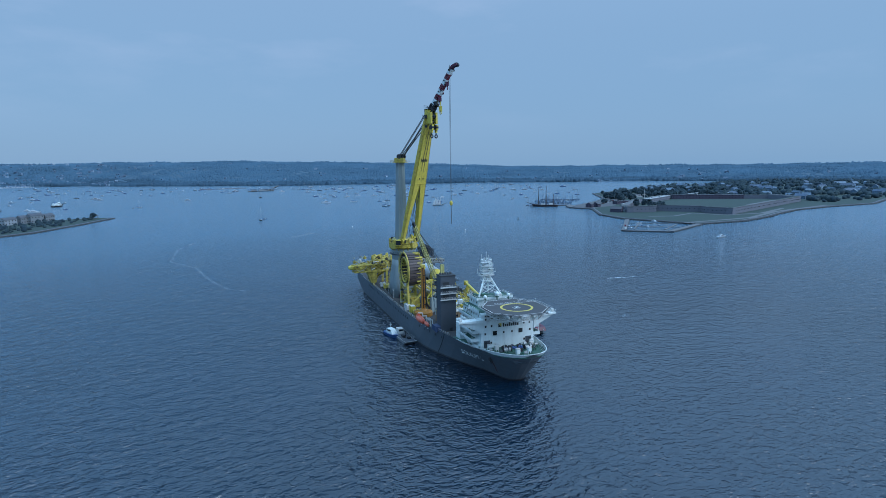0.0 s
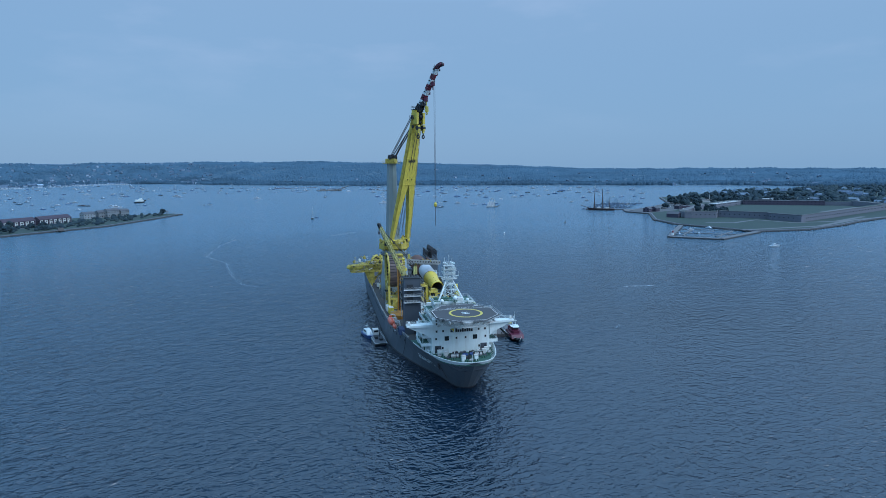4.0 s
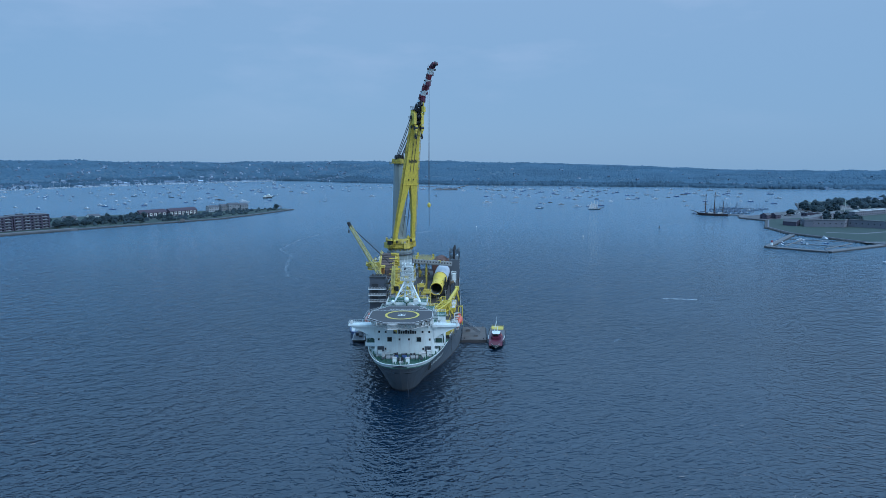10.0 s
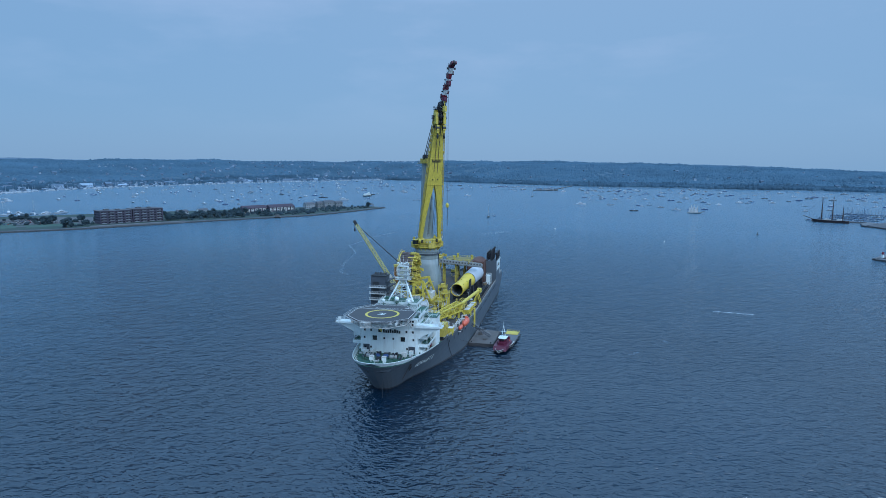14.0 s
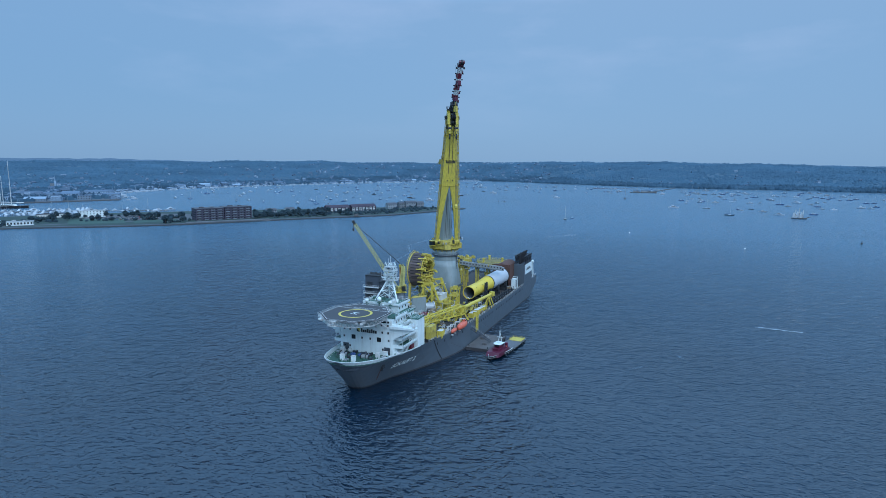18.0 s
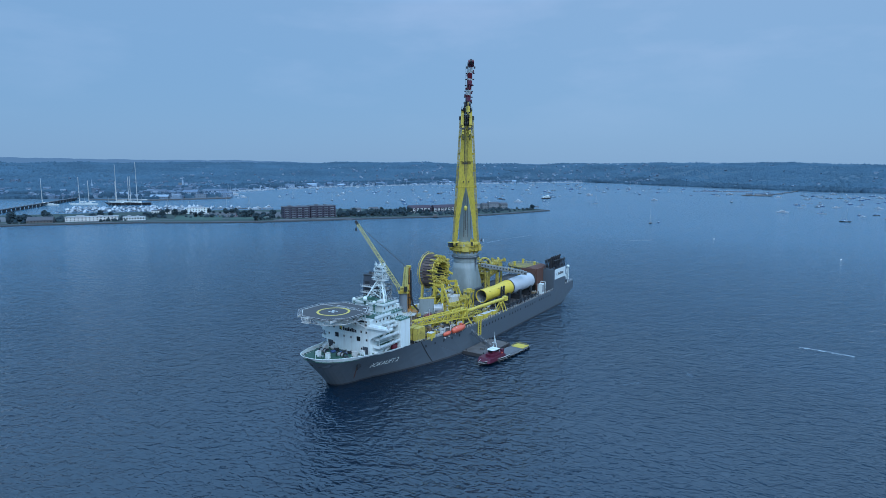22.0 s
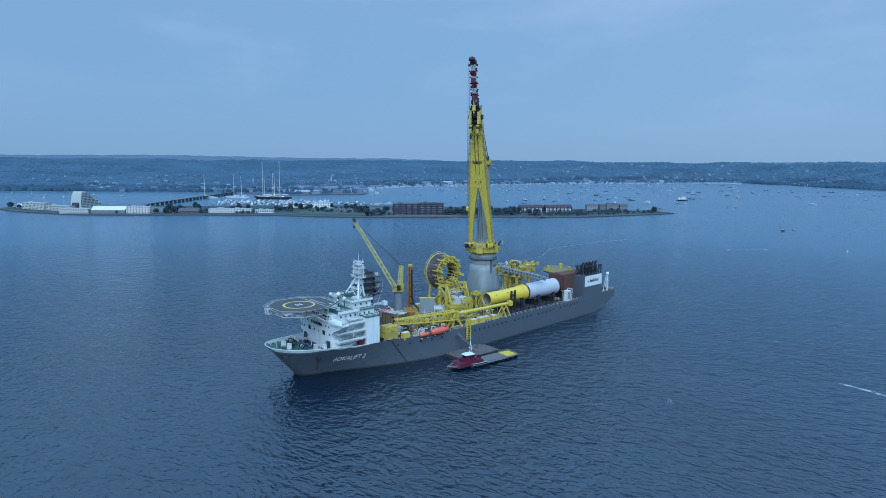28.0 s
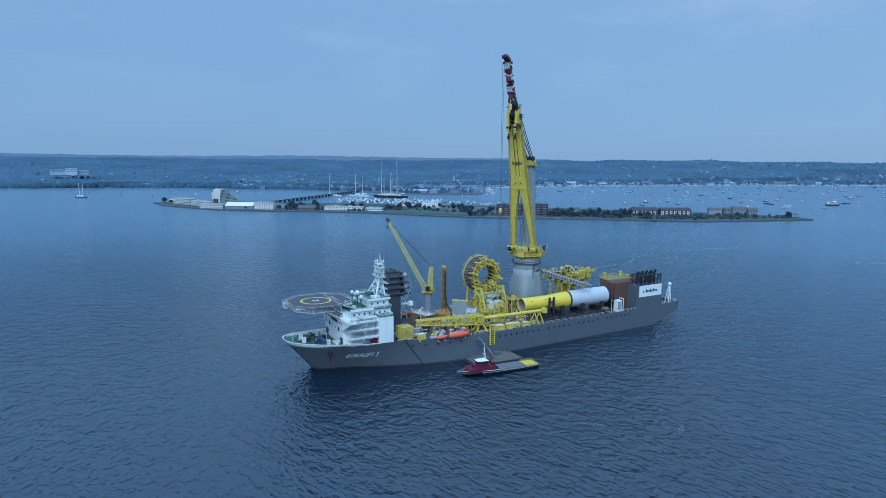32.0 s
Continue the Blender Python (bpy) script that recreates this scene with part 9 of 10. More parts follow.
block("hotel_wing", "low cream hotel wing with rows of windows", "hotel", (-1170, 45), (-1110, 72), 16, 12, 4, CREAM, ROOFPALE)
block("hotel_wing", "low cream hotel wing with rows of windows", "hotel", (-1104, 74), (-1045, 98), 16, 9, 3, CREAM, ROOFPALE)
block("hotel_wing", "cream hotel wing close to the water", "hotel", (-1008, 80), (-972, 118), 18, 8, 2, CREAM, ROOFPALE)
block("banquet_tent", "long white banquet tent beside the hotel", "tent", (-970, 122), (-934, 168), 22, 6, 1, SHINGLEGREY, TENT, roof="gable", cols=10, ww=0.4, wh=0.4)
block("condominium", "white four-storey condominium on the island", "apartments", (-934, 170), (-908, 202), 18, 12, 4, OFFWHITE, ROOFPALE, cols=8)
block("event_tent", "small white peaked tent on the hotel lawn", "tent", (-1206, 40), (-1193, 55), 12, 4, 1, TENT, TENT, roof="gable", cols=2, ww=0.3, wh=0.3)
block("clubhouse", "low dark shingled clubhouse on the island", "building", (-880, 242), (-858, 270), 16, 4.5, 1, WOOD, ROOFDARK, roof="gable")
block("terrace_house", "white two-storey waterside building with verandas", "building", (-862, 290), (-818, 352), 16, 7, 2, OFFWHITE, ROOFPALE, cols=14)
block("terrace_house", "white arcaded low building on the island", "building", (-810, 356), (-789, 382), 12, 5.5, 1, WHITE, ROOFPALE, cols=8, ww=2.2, wh=3)
block("marina_office", "white marina office block with many windows", "building", (-850, 500), (-826, 532), 14, 11, 3, WHITE, ROOFPALE, cols=8)
block("marina_shed", "long white marina shed behind the lawn", "building", (-900, 460), (-870, 500), 14, 6, 1, OFFWHITE, ROOFDARK)
for i, (p, q, h, wm) in enumerate((((-462, 915), (-450, 934), 9, SHINGLEGREY), ((-446, 938), (-436, 954), 10, SHINGLEGREY), ((-434, 946), (-420, 966), 12, SHINGLEGREY), ((-418, 968), (-408, 982), 10, SHINGLEGREY), ((-640, 640), (-630, 655), 7, WHITE), ((-600, 690), (-590, 706), 7, SHINGLEGREY), ((-575, 715), (-566, 730), 8, WHITE))):
    block("shore_house", "grey shingled gabled house near the island's point" if wm is SHINGLEGREY else "white gabled house among trees on the island", "house", p, q, 11, h, 2, wm, ROOFDARK, roof="gable", cols=4, group="island houses")
gz = thing("gazebo", "small open pavilion at the island's point", "pavilion", (-350, 1003, 2.2))
for x in (-4, 4):
    for y in (-4, 4):
        part("post", M().cyl((x, y, 0), (x, y, 5), 0.35, n=6), WOOD, gz)
part("roof", M().add([(-5.5, -5.5, 5), (5.5, -5.5, 5), (5.5, 5.5, 5), (-5.5, 5.5, 5), (0, 0, 8)], [(0, 1, 4), (1, 2, 4), (2, 3, 4), (3, 0, 4), (3, 2, 1, 0)]), ROOFDARK, gz)
ob = thing("pier_hut", "small dark boat landing with piles at the island's edge", "hut", (-426, 722, 0), 35)
part("deck", M().box((0, 0, 2), (12, 8, 0.4)), WOOD, ob)
part("hut", M().box((0, 0, 4), (7, 5, 3.6)), WOOD, ob)
for x in (-5, 0, 5):
    part("pile", M().cyl((x, -3, -2), (x, -3, 2), 0.4, n=6), WOOD, ob)
# island trees
goat_line = [Vector(p) for p in GOAT_F]
for k in range(250):
    i = int(rt.integers(0, len(goat_line) - 1))
    f = rt.uniform(0, 1)
    b = goat_line[i].lerp(goat_line[i + 1], f) + away * rt.uniform(16, 120)
    if signed(np.array([b.x]), np.array([b.y]), GOAT)[0] < 12:
        continue
    # keep the mown lawn and the buildings' fronts open
    if -800 < b.x < -640 and signed(np.array([b.x]), np.array([b.y]), GOAT)[0] < 84:
        continue
    if -620 < b.x < -570 and b.y < 660 or -1190 < b.x < -910 and b.y < 240 or -870 < b.x < -790 and b.y < 400:
        continue
    if 742 < b.y < 905 and signed(np.array([b.x]), np.array([b.y]), GOAT)[0] < 112 or b.y > 905 and k % 5:
        continue
    plant(b.x, b.y, 2.2)
for k in range(46):
    f = k / 46
    b = Vector((-552, 612)).lerp(Vector((-486, 740)), f) + away * rt.uniform(14, 40)
    plant(b.x, b.y, 2.2, 0.9)
# small trees and shrubs round the hotel
for k in range(26):
    b = Vector((-1195, 34)).lerp(Vector((-925, 165)), (k + rt.uniform(0, 0.8)) / 26) + away * rt.uniform(-2, 16)
    if signed(np.array([b.x]), np.array([b.y]), GOAT)[0] > 6:
        plant(b.x, b.y, 2.2, rt.uniform(0.35, 0.62))
# clumps beside and behind the mown lawn
for k in range(10):
    plant(-852 + 3.4 * k + rt.uniform(-8, 8), 420 + 6 * k + rt.uniform(-12, 12), 2.2, 0.8)
for k in range(12):
    plant(-868 + 9 * k + rt.uniform(-5, 5), 470 + 8 * k + rt.uniform(-6, 6), 2.2, 0.75)
for k in range(5):
    plant(-782 + rt.uniform(-7, 7), 545 + rt.uniform(-14, 14), 2.2, 0.8)
# hedges and scrub between the island's trees
nb = 900
fi = rng.integers(0, len(GOAT_F) - 1, nb)
ff = rng.uniform(0, 1, nb)
gf = np.array(GOAT_F, float)
base = gf[fi] * (1 - ff[:, None]) + gf[fi + 1] * ff[:, None] + np.array(away)[None] * rng.uniform(22, 115, nb)[:, None]
okb = (signed(base[:, 0], base[:, 1], GOAT) > 14) & ~((base[:, 0] > -800) & (base[:, 0] < -640) & (signed(base[:, 0], base[:, 1], GOAT) < 84)) & ~((base[:, 0] < -905) & (base[:, 1] < 250)) & ~((base[:, 0] > -625) & (base[:, 0] < -540) & (base[:, 1] < 655))
base = base[okb]
sr = rng.uniform(1.6, 4.2, len(base))
me = clumps("hedges", base[:, 0], base[:, 1], 2.2 + sr * 0.5, sr, sr * 0.8, 0.35)
me.materials.append(FOLIAGE)
tagged(new("hedges", me), "dark hedges and scrub along the island's gardens", "shrubs", kind="stuff")
# parked cars
CARS = [mat("car_paint_%s" % n, c, 0.3, var=0.05) for n, c in (("white", (0.7, 0.7, 0.7)), ("silver", (0.35, 0.36, 0.38)), ("black", (0.02, 0.02, 0.025)), ("red", (0.3, 0.03, 0.03)), ("blue", (0.04, 0.08, 0.2)))]
car_kinds = []
for cm in CARS:
    c = thing("parked_car", "parked car on the asphalt", "car", group="parked cars")
    part("body", M().loft([[(x, y, z) for x, y in ((-0.9, -2.2), (0.9, -2.2), (0.9, 2.2), (-0.9, 2.2))] for z in (0.3, 0.9)]), cm, c)
    part("cabin", M().loft([[(-0.85, -1.2, 0.9), (0.85, -1.2, 0.9), (0.85, 1.7, 0.9), (-0.85, 1.7, 0.9)], [(-0.7, -0.5, 1.5), (0.7, -0.5, 1.5), (0.7, 1.2, 1.5), (-0.7, 1.2, 1.5)]]), GLASS, c)
    part("wheels", M().cyl((-0.95, -1.4, 0.33), (0.95, -1.4, 0.33), 0.33, n=8).cyl((-0.95, 1.4, 0.33), (0.95, 1.4, 0.33), 0.33, n=8), BLACKHULL, c)
    car_kinds.append(c)
for k in range(60):
    r_, c_ = k // 15, k % 15
    b = Vector((-700, 520)) + Vector((-0.66, -0.75)) * (c_ * 5.0 - 20) + away * (18 + r_ * 17)
    mm = pose(b.x, b.y, 2.24, 0, 0, 60 + rt.uniform(-3, 3))
    i = int(rt.integers(0, 5))
    if k < 5:
        car_kinds[k].matrix_basis = mm
    elif rt.uniform(0, 1) < 0.85:
        copy_thing(car_kinds[i], mm)

# marina behind the island
dock = thing("marina_dock", "long grey floating docks behind the island", "dock", (0, 0, 0))
for a, b in (((-1120, 400), (-950, 600)), ((-1180, 440), (-1010, 640)), ((-1000, 640), (-860, 700))):
    part("walkway", M().beam((*a, 0.5), (*b, 0.5), 4, 0.6), WOOD, dock)
for a, b, n in (((-1120, 400), (-950, 600), 46), ((-1180, 440), (-1010, 640), 44), ((-1000, 640), (-860, 700), 14)):
    A, B = Vector(a), Vector(b)
    d = (B - A).normalized()
    nn = Vector((-d.y, d.x))
    for k in range(n):
        c = A.lerp(B, (k + rt.uniform(0.2, 0.8)) / n) + nn * (14 if k % 2 else -14) + d * rt.uniform(-3, 3) + nn * rt.uniform(-5, 5)
        place((2, 4, 4, 0, 2)[int(rt.integers(0, 5))], c.x, c.y, math.degrees(math.atan2(d.y, d.x)) + (0 if k % 2 else 180) + rt.normal(0, 28), rt.uniform(0.85, 1.75))


def super_yacht(x, y, yaw, L, masts, hullmat, label):
    t = thing("super_yacht", label, "sailing yacht", (x, y, 0), yaw)
    part("hull", M().loft(hull_rings(L, L * 0.15, L * 0.055, 0.8, 12)), hullmat, t)
    part("deckhouse", M().loft([[(-L * 0.04, -L * 0.15, L * 0.055), (L * 0.04, -L * 0.15, L * 0.055), (L * 0.05, L * 0.3, L * 0.055), (-L * 0.05, L * 0.3, L * 0.055)], [(-L * 0.035, -L * 0.1, L * 0.085), (L * 0.035, -L * 0.1, L * 0.085), (L * 0.045, L * 0.28, L * 0.085), (-L * 0.045, L * 0.28, L * 0.085)]]), WHITE, t)
    part("window", M().span((-L * 0.048, -L * 0.08, L * 0.066), (L * 0.048, L * 0.25, L * 0.078)), GLASS, t)
    for f, h in masts:
        part("mast", M().cyl((0, f * L, L * 0.05), (0, f * L, h), 0.9, 0.45, n=8), OFFWHITE, t)
        part("spreader", M().beam((-4, f * L, h * 0.45), (4, f * L, h * 0.45), 0.3).beam((-3, f * L, h * 0.7), (3, f * L, h * 0.7), 0.3), OFFWHITE, t)
        part("boom", M().cyl((0, f * L, L * 0.12), (0, f * L + L * 0.22, L * 0.12), 0.9, n=8), OFFWHITE, t)
        part("stay", M().cyl((0, f * L, h * 0.98), (0, f * L - L * 0.3, L * 0.07), 0.12, n=4).cyl((L * 0.06, f * L, L * 0.06), (0, f * L, h * 0.95), 0.1, n=4).cyl((-L * 0.06, f * L, L * 0.06), (0, f * L, h * 0.95), 0.1, n=4), ROPE, t)
    return t


super_yacht(-1232, 600, -37, 100, ((-0.24, 98), (0.02, 68), (0.06, 70), (0.2, 102)), BLACKHULL, "giant dark sailing yacht with very tall bare masts")
super_yacht(-1330, 545, -37, 62, ((-0.12, 66), (0.2, 58)), WHITE, "large white two-masted sailing yacht at the quay")
super_yacht(-1372, 480, -37, 56, ((-0.1, 64),), WHITE, "large white sailing yacht with one tall mast")
super_yacht(-1350, 640, -30, 48, ((-0.1, 55),), WHITE, "white sailing yacht at the quay behind")
super_yacht(-1525, -139, 130, 44, ((-0.12, 40), (0.16, 38)), SAILCOVER, "dark two-masted yacht anchored off the shore")
# causeway bridge to the mainland
br = thing("causeway_bridge", "low concrete causeway bridge on many piers", "bridge", (0, 0, 0))
A, B = Vector((-1105, 250)), Vector((-1560, 640))
part("deck", M().beam((*A, 6.2), (*B, 6.2), 11, 1.2), CONCRETE, br)
part("parapet", M().beam((A.x + 4, A.y + 4.6, 7.3), (B.x + 4, B.y + 4.6, 7.3), 0.4, 1.0), CONCRETE, br)
for k in range(26):
    c = A.lerp(B, (k + 0.5) / 26)
    part("pier", M().box((c.x, c.y, 2), (2, 9, 8), 40), CONCRETE, br)

# ---- town waterfront ----
one("quay", M().prism([(-1280, 930), (-1362, 742), (-1520, 650), (-1800, 800), (-1790, 1290), (-1700, 1180)], -1, 2.6), ASPHALT, "broad asphalt quay of the town waterfront", "quay", kind="structure")
rq = np.random.default_rng(51)
for k in range(46):
    if k < 20:
        x, y = rq.uniform(-1720, -1330), 0
        y = rq.uniform(760, 1150)
    else:
        f = rq.uniform(0, 1)
        P = [(-1790, 1300), (-1800, 1900), (-1700, 2400), (-1500, 2900), (-1300, 3350)]
        i = int(f * 4)
        p, q = Vector(P[i]), Vector(P[min(4, i + 1)])
        b = p.lerp(q, f * 4 - i) + Vector((-1, 0.1)) * rq.uniform(10, 60)
        x, y = b
    if signed(np.array([x]), np.array([y]), MAIN)[0] < 8:
        continue
    L, D, h = rq.uniform(22, 60), rq.uniform(12, 24), rq.uniform(5, 13)
    a = rq.uniform(-0.4, 0.4) + 0.9
    d = Vector((math.cos(a), math.sin(a))) * L / 2
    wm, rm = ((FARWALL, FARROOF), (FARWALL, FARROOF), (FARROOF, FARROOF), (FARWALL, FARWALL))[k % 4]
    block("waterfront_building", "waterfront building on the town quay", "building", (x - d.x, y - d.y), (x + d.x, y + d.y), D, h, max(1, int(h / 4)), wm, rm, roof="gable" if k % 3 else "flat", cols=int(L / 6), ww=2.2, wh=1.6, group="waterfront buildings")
for x, y, h in ((-2150, 1350, 40), (-2000, 900, 34)):
    st = thing("church_steeple", "slim white church steeple above the town roofs", "church", (x, y, 14))
    part("tower", M().box((0, 0, h * 0.25), (5, 5, h * 0.5)), FARWALL, st)
    part("spire", M().cyl((0, 0, h * 0.5), (0, 0, h), 2.2, 0.2, n=8), FARWALL, st)
    part("nave", M().box((-12, 0, 4), (22, 11, 12)), SHINGLEGREY, st)
hall = thing("hillside_hall", "wide pale flat-roofed halls on the wooded western hill", "building", (-2720, -225, 45), 90)
hall.scale = (0.48, 0.8, 0.78)
for x, w, d, h in ((-70, 120, 50, 14), (30, 90, 60, 22), (120, 80, 40, 10)):
    wing = part("wing", M().box((x, 0, h / 2 - 6), (w, d, h + 12)), FARPALE if h == 22 else FARWALL, hall)
    part("roof", M().box((x, 0, h + 0.6), (w + 2, d + 2, 1.2)), FARPALE, wing)
    for f in range(2):
        part("window_band", M().box((x, -d / 2 - 0.2, h * (0.35 + 0.4 * f)), (w * 0.92, 0.3, h * 0.12)), FARROOF, wing)
# low sheds, awnings and landing stages at the water's edge
sheds = M()
for k in range(230):
    i, f = int(rq.integers(0, 7)), rq.uniform(0, 1)
    P = [(-1290, 948), (-1700, 1195), (-1785, 1400), (-1800, 1900), (-1700, 2400), (-1500, 2900), (-1300, 3345), (-1130, 3455)]
    b = Vector(P[i]).lerp(Vector(P[i + 1]), f) + Vector((-1, 0.1)) * rq.uniform(-6, 26)
    w_, l_, h_ = rq.uniform(4, 9), rq.uniform(8, 26), rq.uniform(3, 6.5)
    house(sheds, sheds, (b.x, b.y, 1.6), w_, l_, h_ * 0.6, rq.uniform(0, 180), rh=h_ * 0.4)
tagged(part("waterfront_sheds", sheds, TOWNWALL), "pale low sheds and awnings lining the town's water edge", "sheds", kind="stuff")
# boats crowded along the town's piers
rows = M()
for k in range(420):
    f = rq.uniform(0, 1)
    P = [(-1275, 950), (-1700, 1230), (-1760, 1500), (-1770, 1900), (-1660, 2400), (-1460, 2900), (-1270, 3330), (-1120, 3420)]
    i = min(6, int(f * 7))
    if i == 0 and k % 3:
        continue
    b = Vector(P[i]).lerp(Vector(P[i + 1]), f * 7 - i) + Vector((1, -0.15)) * rq.uniform(4, 55)
    L = rq.uniform(9, 22)
    rr_ = hull_rings(L, L * 0.29, L * 0.13, 0.9, 4)
    a = rq.uniform(0, 360)
    mm = pose(b.x, b.y, 0, 0, 0, a)
    o = M().loft(rr_).box((0, L * 0.05, L * 0.17), (L * 0.2, L * 0.45, L * 0.12))
    if k % 4 == 0:
        o.beam((0, 0, 1), (0, 0, L * 1.25), 0.3)
    rows.add([mm @ Vector(v) for v in o.v], o.f)
tagged(part("moored_fleet", rows, BOATWHITE), "white boats crowded along the town piers", "boats", kind="stuff")

# ---- fort peninsula ----
FORT = [(480, 637), (470, 560), (512, 446), (600, 449), (690, 485), (740, 512), (837, 556), (948, 577), (1080, 588), (1221, 657), (1600, 700), (2350, 690), (2350, 1560), (1700, 1640), (1528, 1483), (1435, 1555), (1200, 1420), (852, 1212), (740, 1000), (640, 905), (560, 840), (520, 798), (538, 746)]
shore(FORT, "fort_ground", "low grassy peninsula round the stone fort with rubble shores")
stones = M()
for p, q in zip(FORT[:10], FORT[1:11]):
    d = Vector(q) - Vector(p)
    nrm = Vector((d.y, -d.x)).normalized()
    for k in range(int(d.length / 1.6)):
        c = Vector(p) + d * rr.uniform(0, 1) + nrm * rr.uniform(-1.5, 3.5)
        v = ICO_V * rr.uniform(0.7, 1.7) * (1 + rr.uniform(-0.3, 0.3, (12, 1)))
        stones.add([(c.x + a, c.y + b, 0.5 + e * 0.8) for a, b, e in v], ICO_F.tolist())
tagged(part("shore_rocks", stones, ROCK), "dark boulders along the fort's shore", "rocks", kind="stuff")
flat_patch("pavement", [(540, 752), (526, 796), (565, 838), (645, 900), (745, 998), (840, 1150), (800, 1000), (700, 880), (620, 790)], 2.24, ASPHALT, "asphalt car park and boatyard beside the fort")
flat_patch("footpath", [(520, 560), (560, 545), (620, 575), (640, 520), (720, 520), (830, 575), (826, 582), (718, 528), (646, 528), (626, 583), (560, 553), (522, 568)], 2.24, CONCRETE, "pale gravel path round the fort")
flat_patch("footpath", [(500, 455), (640, 470), (760, 530), (960, 590), (958, 598), (756, 538), (638, 478), (500, 463)], 2.25, CONCRETE, "pale shoreline path")
fort = thing("stone_fort", "massive grey granite fort with gun openings and grassy ramparts", "fort", (0, 0, 2.2))
WALL = [(537, 640), (587, 627), (600, 641), (649, 586), (643, 569), (657, 526), (741, 565), (881, 631), (1010, 690), (1040, 790), (965, 849), (840, 913), (700, 830), (560, 690)]
slot = M().box((0, 0, 0), (1.2, 0.5, 1.5)).mesh("gun_port", GLASS)
for i, (p, q) in enumerate(zip(WALL, WALL[1:] + WALL[:1])):
    P, Q = Vector(p), Vector(q)
    d = Q - P
    n = Vector((-d.y, d.x)).normalized()
    h = 10 if i < 9 else 8
    quad = [tuple(P), tuple(Q), tuple(Q + n * 11), tuple(P + n * 11)]
    part("wall", M().prism(quad, -1, h), STONE, fort)
    part("cornice", M().prism([tuple(P - n * 0.5), tuple(Q - n * 0.5), tuple(Q + n * 1.2), tuple(P + n * 1.2)], h, h + 1.0), CONCRETE, fort)
    part("rampart_turf", M().prism([tuple(P + n * 1.2), tuple(Q + n * 1.2), tuple(Q + n * 10.5), tuple(P + n * 10.5)], h, h + 0.5), GRASS if i % 2 else CONCRETE, fort)
    k = max(2, int(d.length / 7))
    for c in range(k):
        for z in (5.4,):
            o = part("gun_port", slot, GLASS, fort)
            b = P.lerp(Q, (c + 0.5) / k) - n * 0.1
            o.matrix_basis = pose(b.x, b.y, z, 0, 0, math.degrees(math.atan2(d.y, d.x)))
part("parade_ground", M().prism([(620, 660), (670, 600), (680, 560), (740, 585), (880, 650), (980, 700), (1000, 780), (950, 825), (840, 885), (720, 810)], -0.2, 0.15), GRASS, fort)
block("casemate_range", "long low barracks range with a grey roof inside the fort", "barracks", (730, 818), (840, 885), 14, 8, 2, STONE, ROOFPALE, cols=20, z0=2.3)
block("casemate_range", "long brick barracks range along the fort's rear", "barracks", (850, 890), (985, 812), 14, 9, 2, BRICK, ROOFDARK, cols=22, z0=2.3)
for p, q in (((548, 765), (560, 774)), ((566, 770), (578, 778)), ((527, 668), (538, 652))):
    block("barn_house", "brick-red gabled boathouse with white windows", "house", p, q, 12, 6, 2, BRICK, ROOFDARK, roof="gable", cols=3, group="red boathouses")
block("boat_shed", "low grey boat shed near the fort", "shed", (610, 745), (640, 740), 14, 6, 1, SHINGLEGREY, ROOFPALE)
block("museum_hall", "long grey-roofed hall behind the fort", "building", (760, 960), (860, 1000), 18, 6, 1, SHINGLEGREY, ROOFDARK)
block("museum_hall", "long pale-roofed hall near the cove", "building", (960, 960), (1080, 930), 18, 6, 1, OFFWHITE, ROOFPALE)
# breakwater basin
pier = thing("stone_pier", "concrete pier enclosing a small boat basin", "pier", (0, 0, 0))
for a, b, w in (((372, 428), (416, 391), 7), ((416, 391), (512, 444), 8), ((372, 428), (466, 545), 6)):
    part("quay_arm", M().beam((*a, 0.2), (*b, 0.2), w, 3.0), CONCRETE, pier)
    part("fender_face", M().beam((*a, -0.1), (*b, -0.1), w + 0.8, 2.6), ROCK, pier)
for a, b in (((410, 470), (470, 430)), ((440, 505), (505, 470)), ((398, 440), (452, 498)), ((430, 418), (488, 462))):
    part("float", M().beam((*a, 0.3), (*b, 0.3), 2.2, 0.7), CONCRETE, pier)
lt = thing("pier_light", "small red and white light tower on the pier", "beacon", (382, 438, 1.6))
lt.scale = (0.7, 0.7, 0.8)
part("base", M().cyl((0, 0, 0), (0, 0, 4), 2, 1.6, n=10), WHITE, lt)
part("lantern", M().cyl((0, 0, 4), (0, 0, 7), 1.8, 1.4, n=10), RED, lt)
one("pier_steps", M().beam((553, 860, 0.6), (478, 884, 0.6), 7, 3), CONCRETE, "concrete finger pier beside the tall ship", "pier")
one("pier_head", M().prism([(520, 796), (538, 748), (560, 770), (556, 860), (530, 830)], -1, 2.2), CONCRETE, "concrete quay head near the docks", "quay", kind="structure")
dock2 = thing("floating_docks", "rows of floating docks crowded with small boats", "dock", (0, 0, 0))
for k in range(5):
    a = Vector((560, 868)) + Vector((28, 38)) * k
    b = a + Vector((-66, 34))
    part("walkway", M().beam((*a, 0.4), (*b, 0.4), 3, 0.6), WOOD, dock2)
    for j in range(8):
        c = a.lerp(b, (j + 0.7) / 8) + Vector((4.5, 6))
        if (j + k) % 3:
            place((0, 5, 3, 1, 2)[(j + k) % 5], c.x + rt.uniform(-2, 2), c.y + rt.uniform(-2, 2), rt.normal(125, 12), rt.uniform(0.55, 0.85))
rows = M()
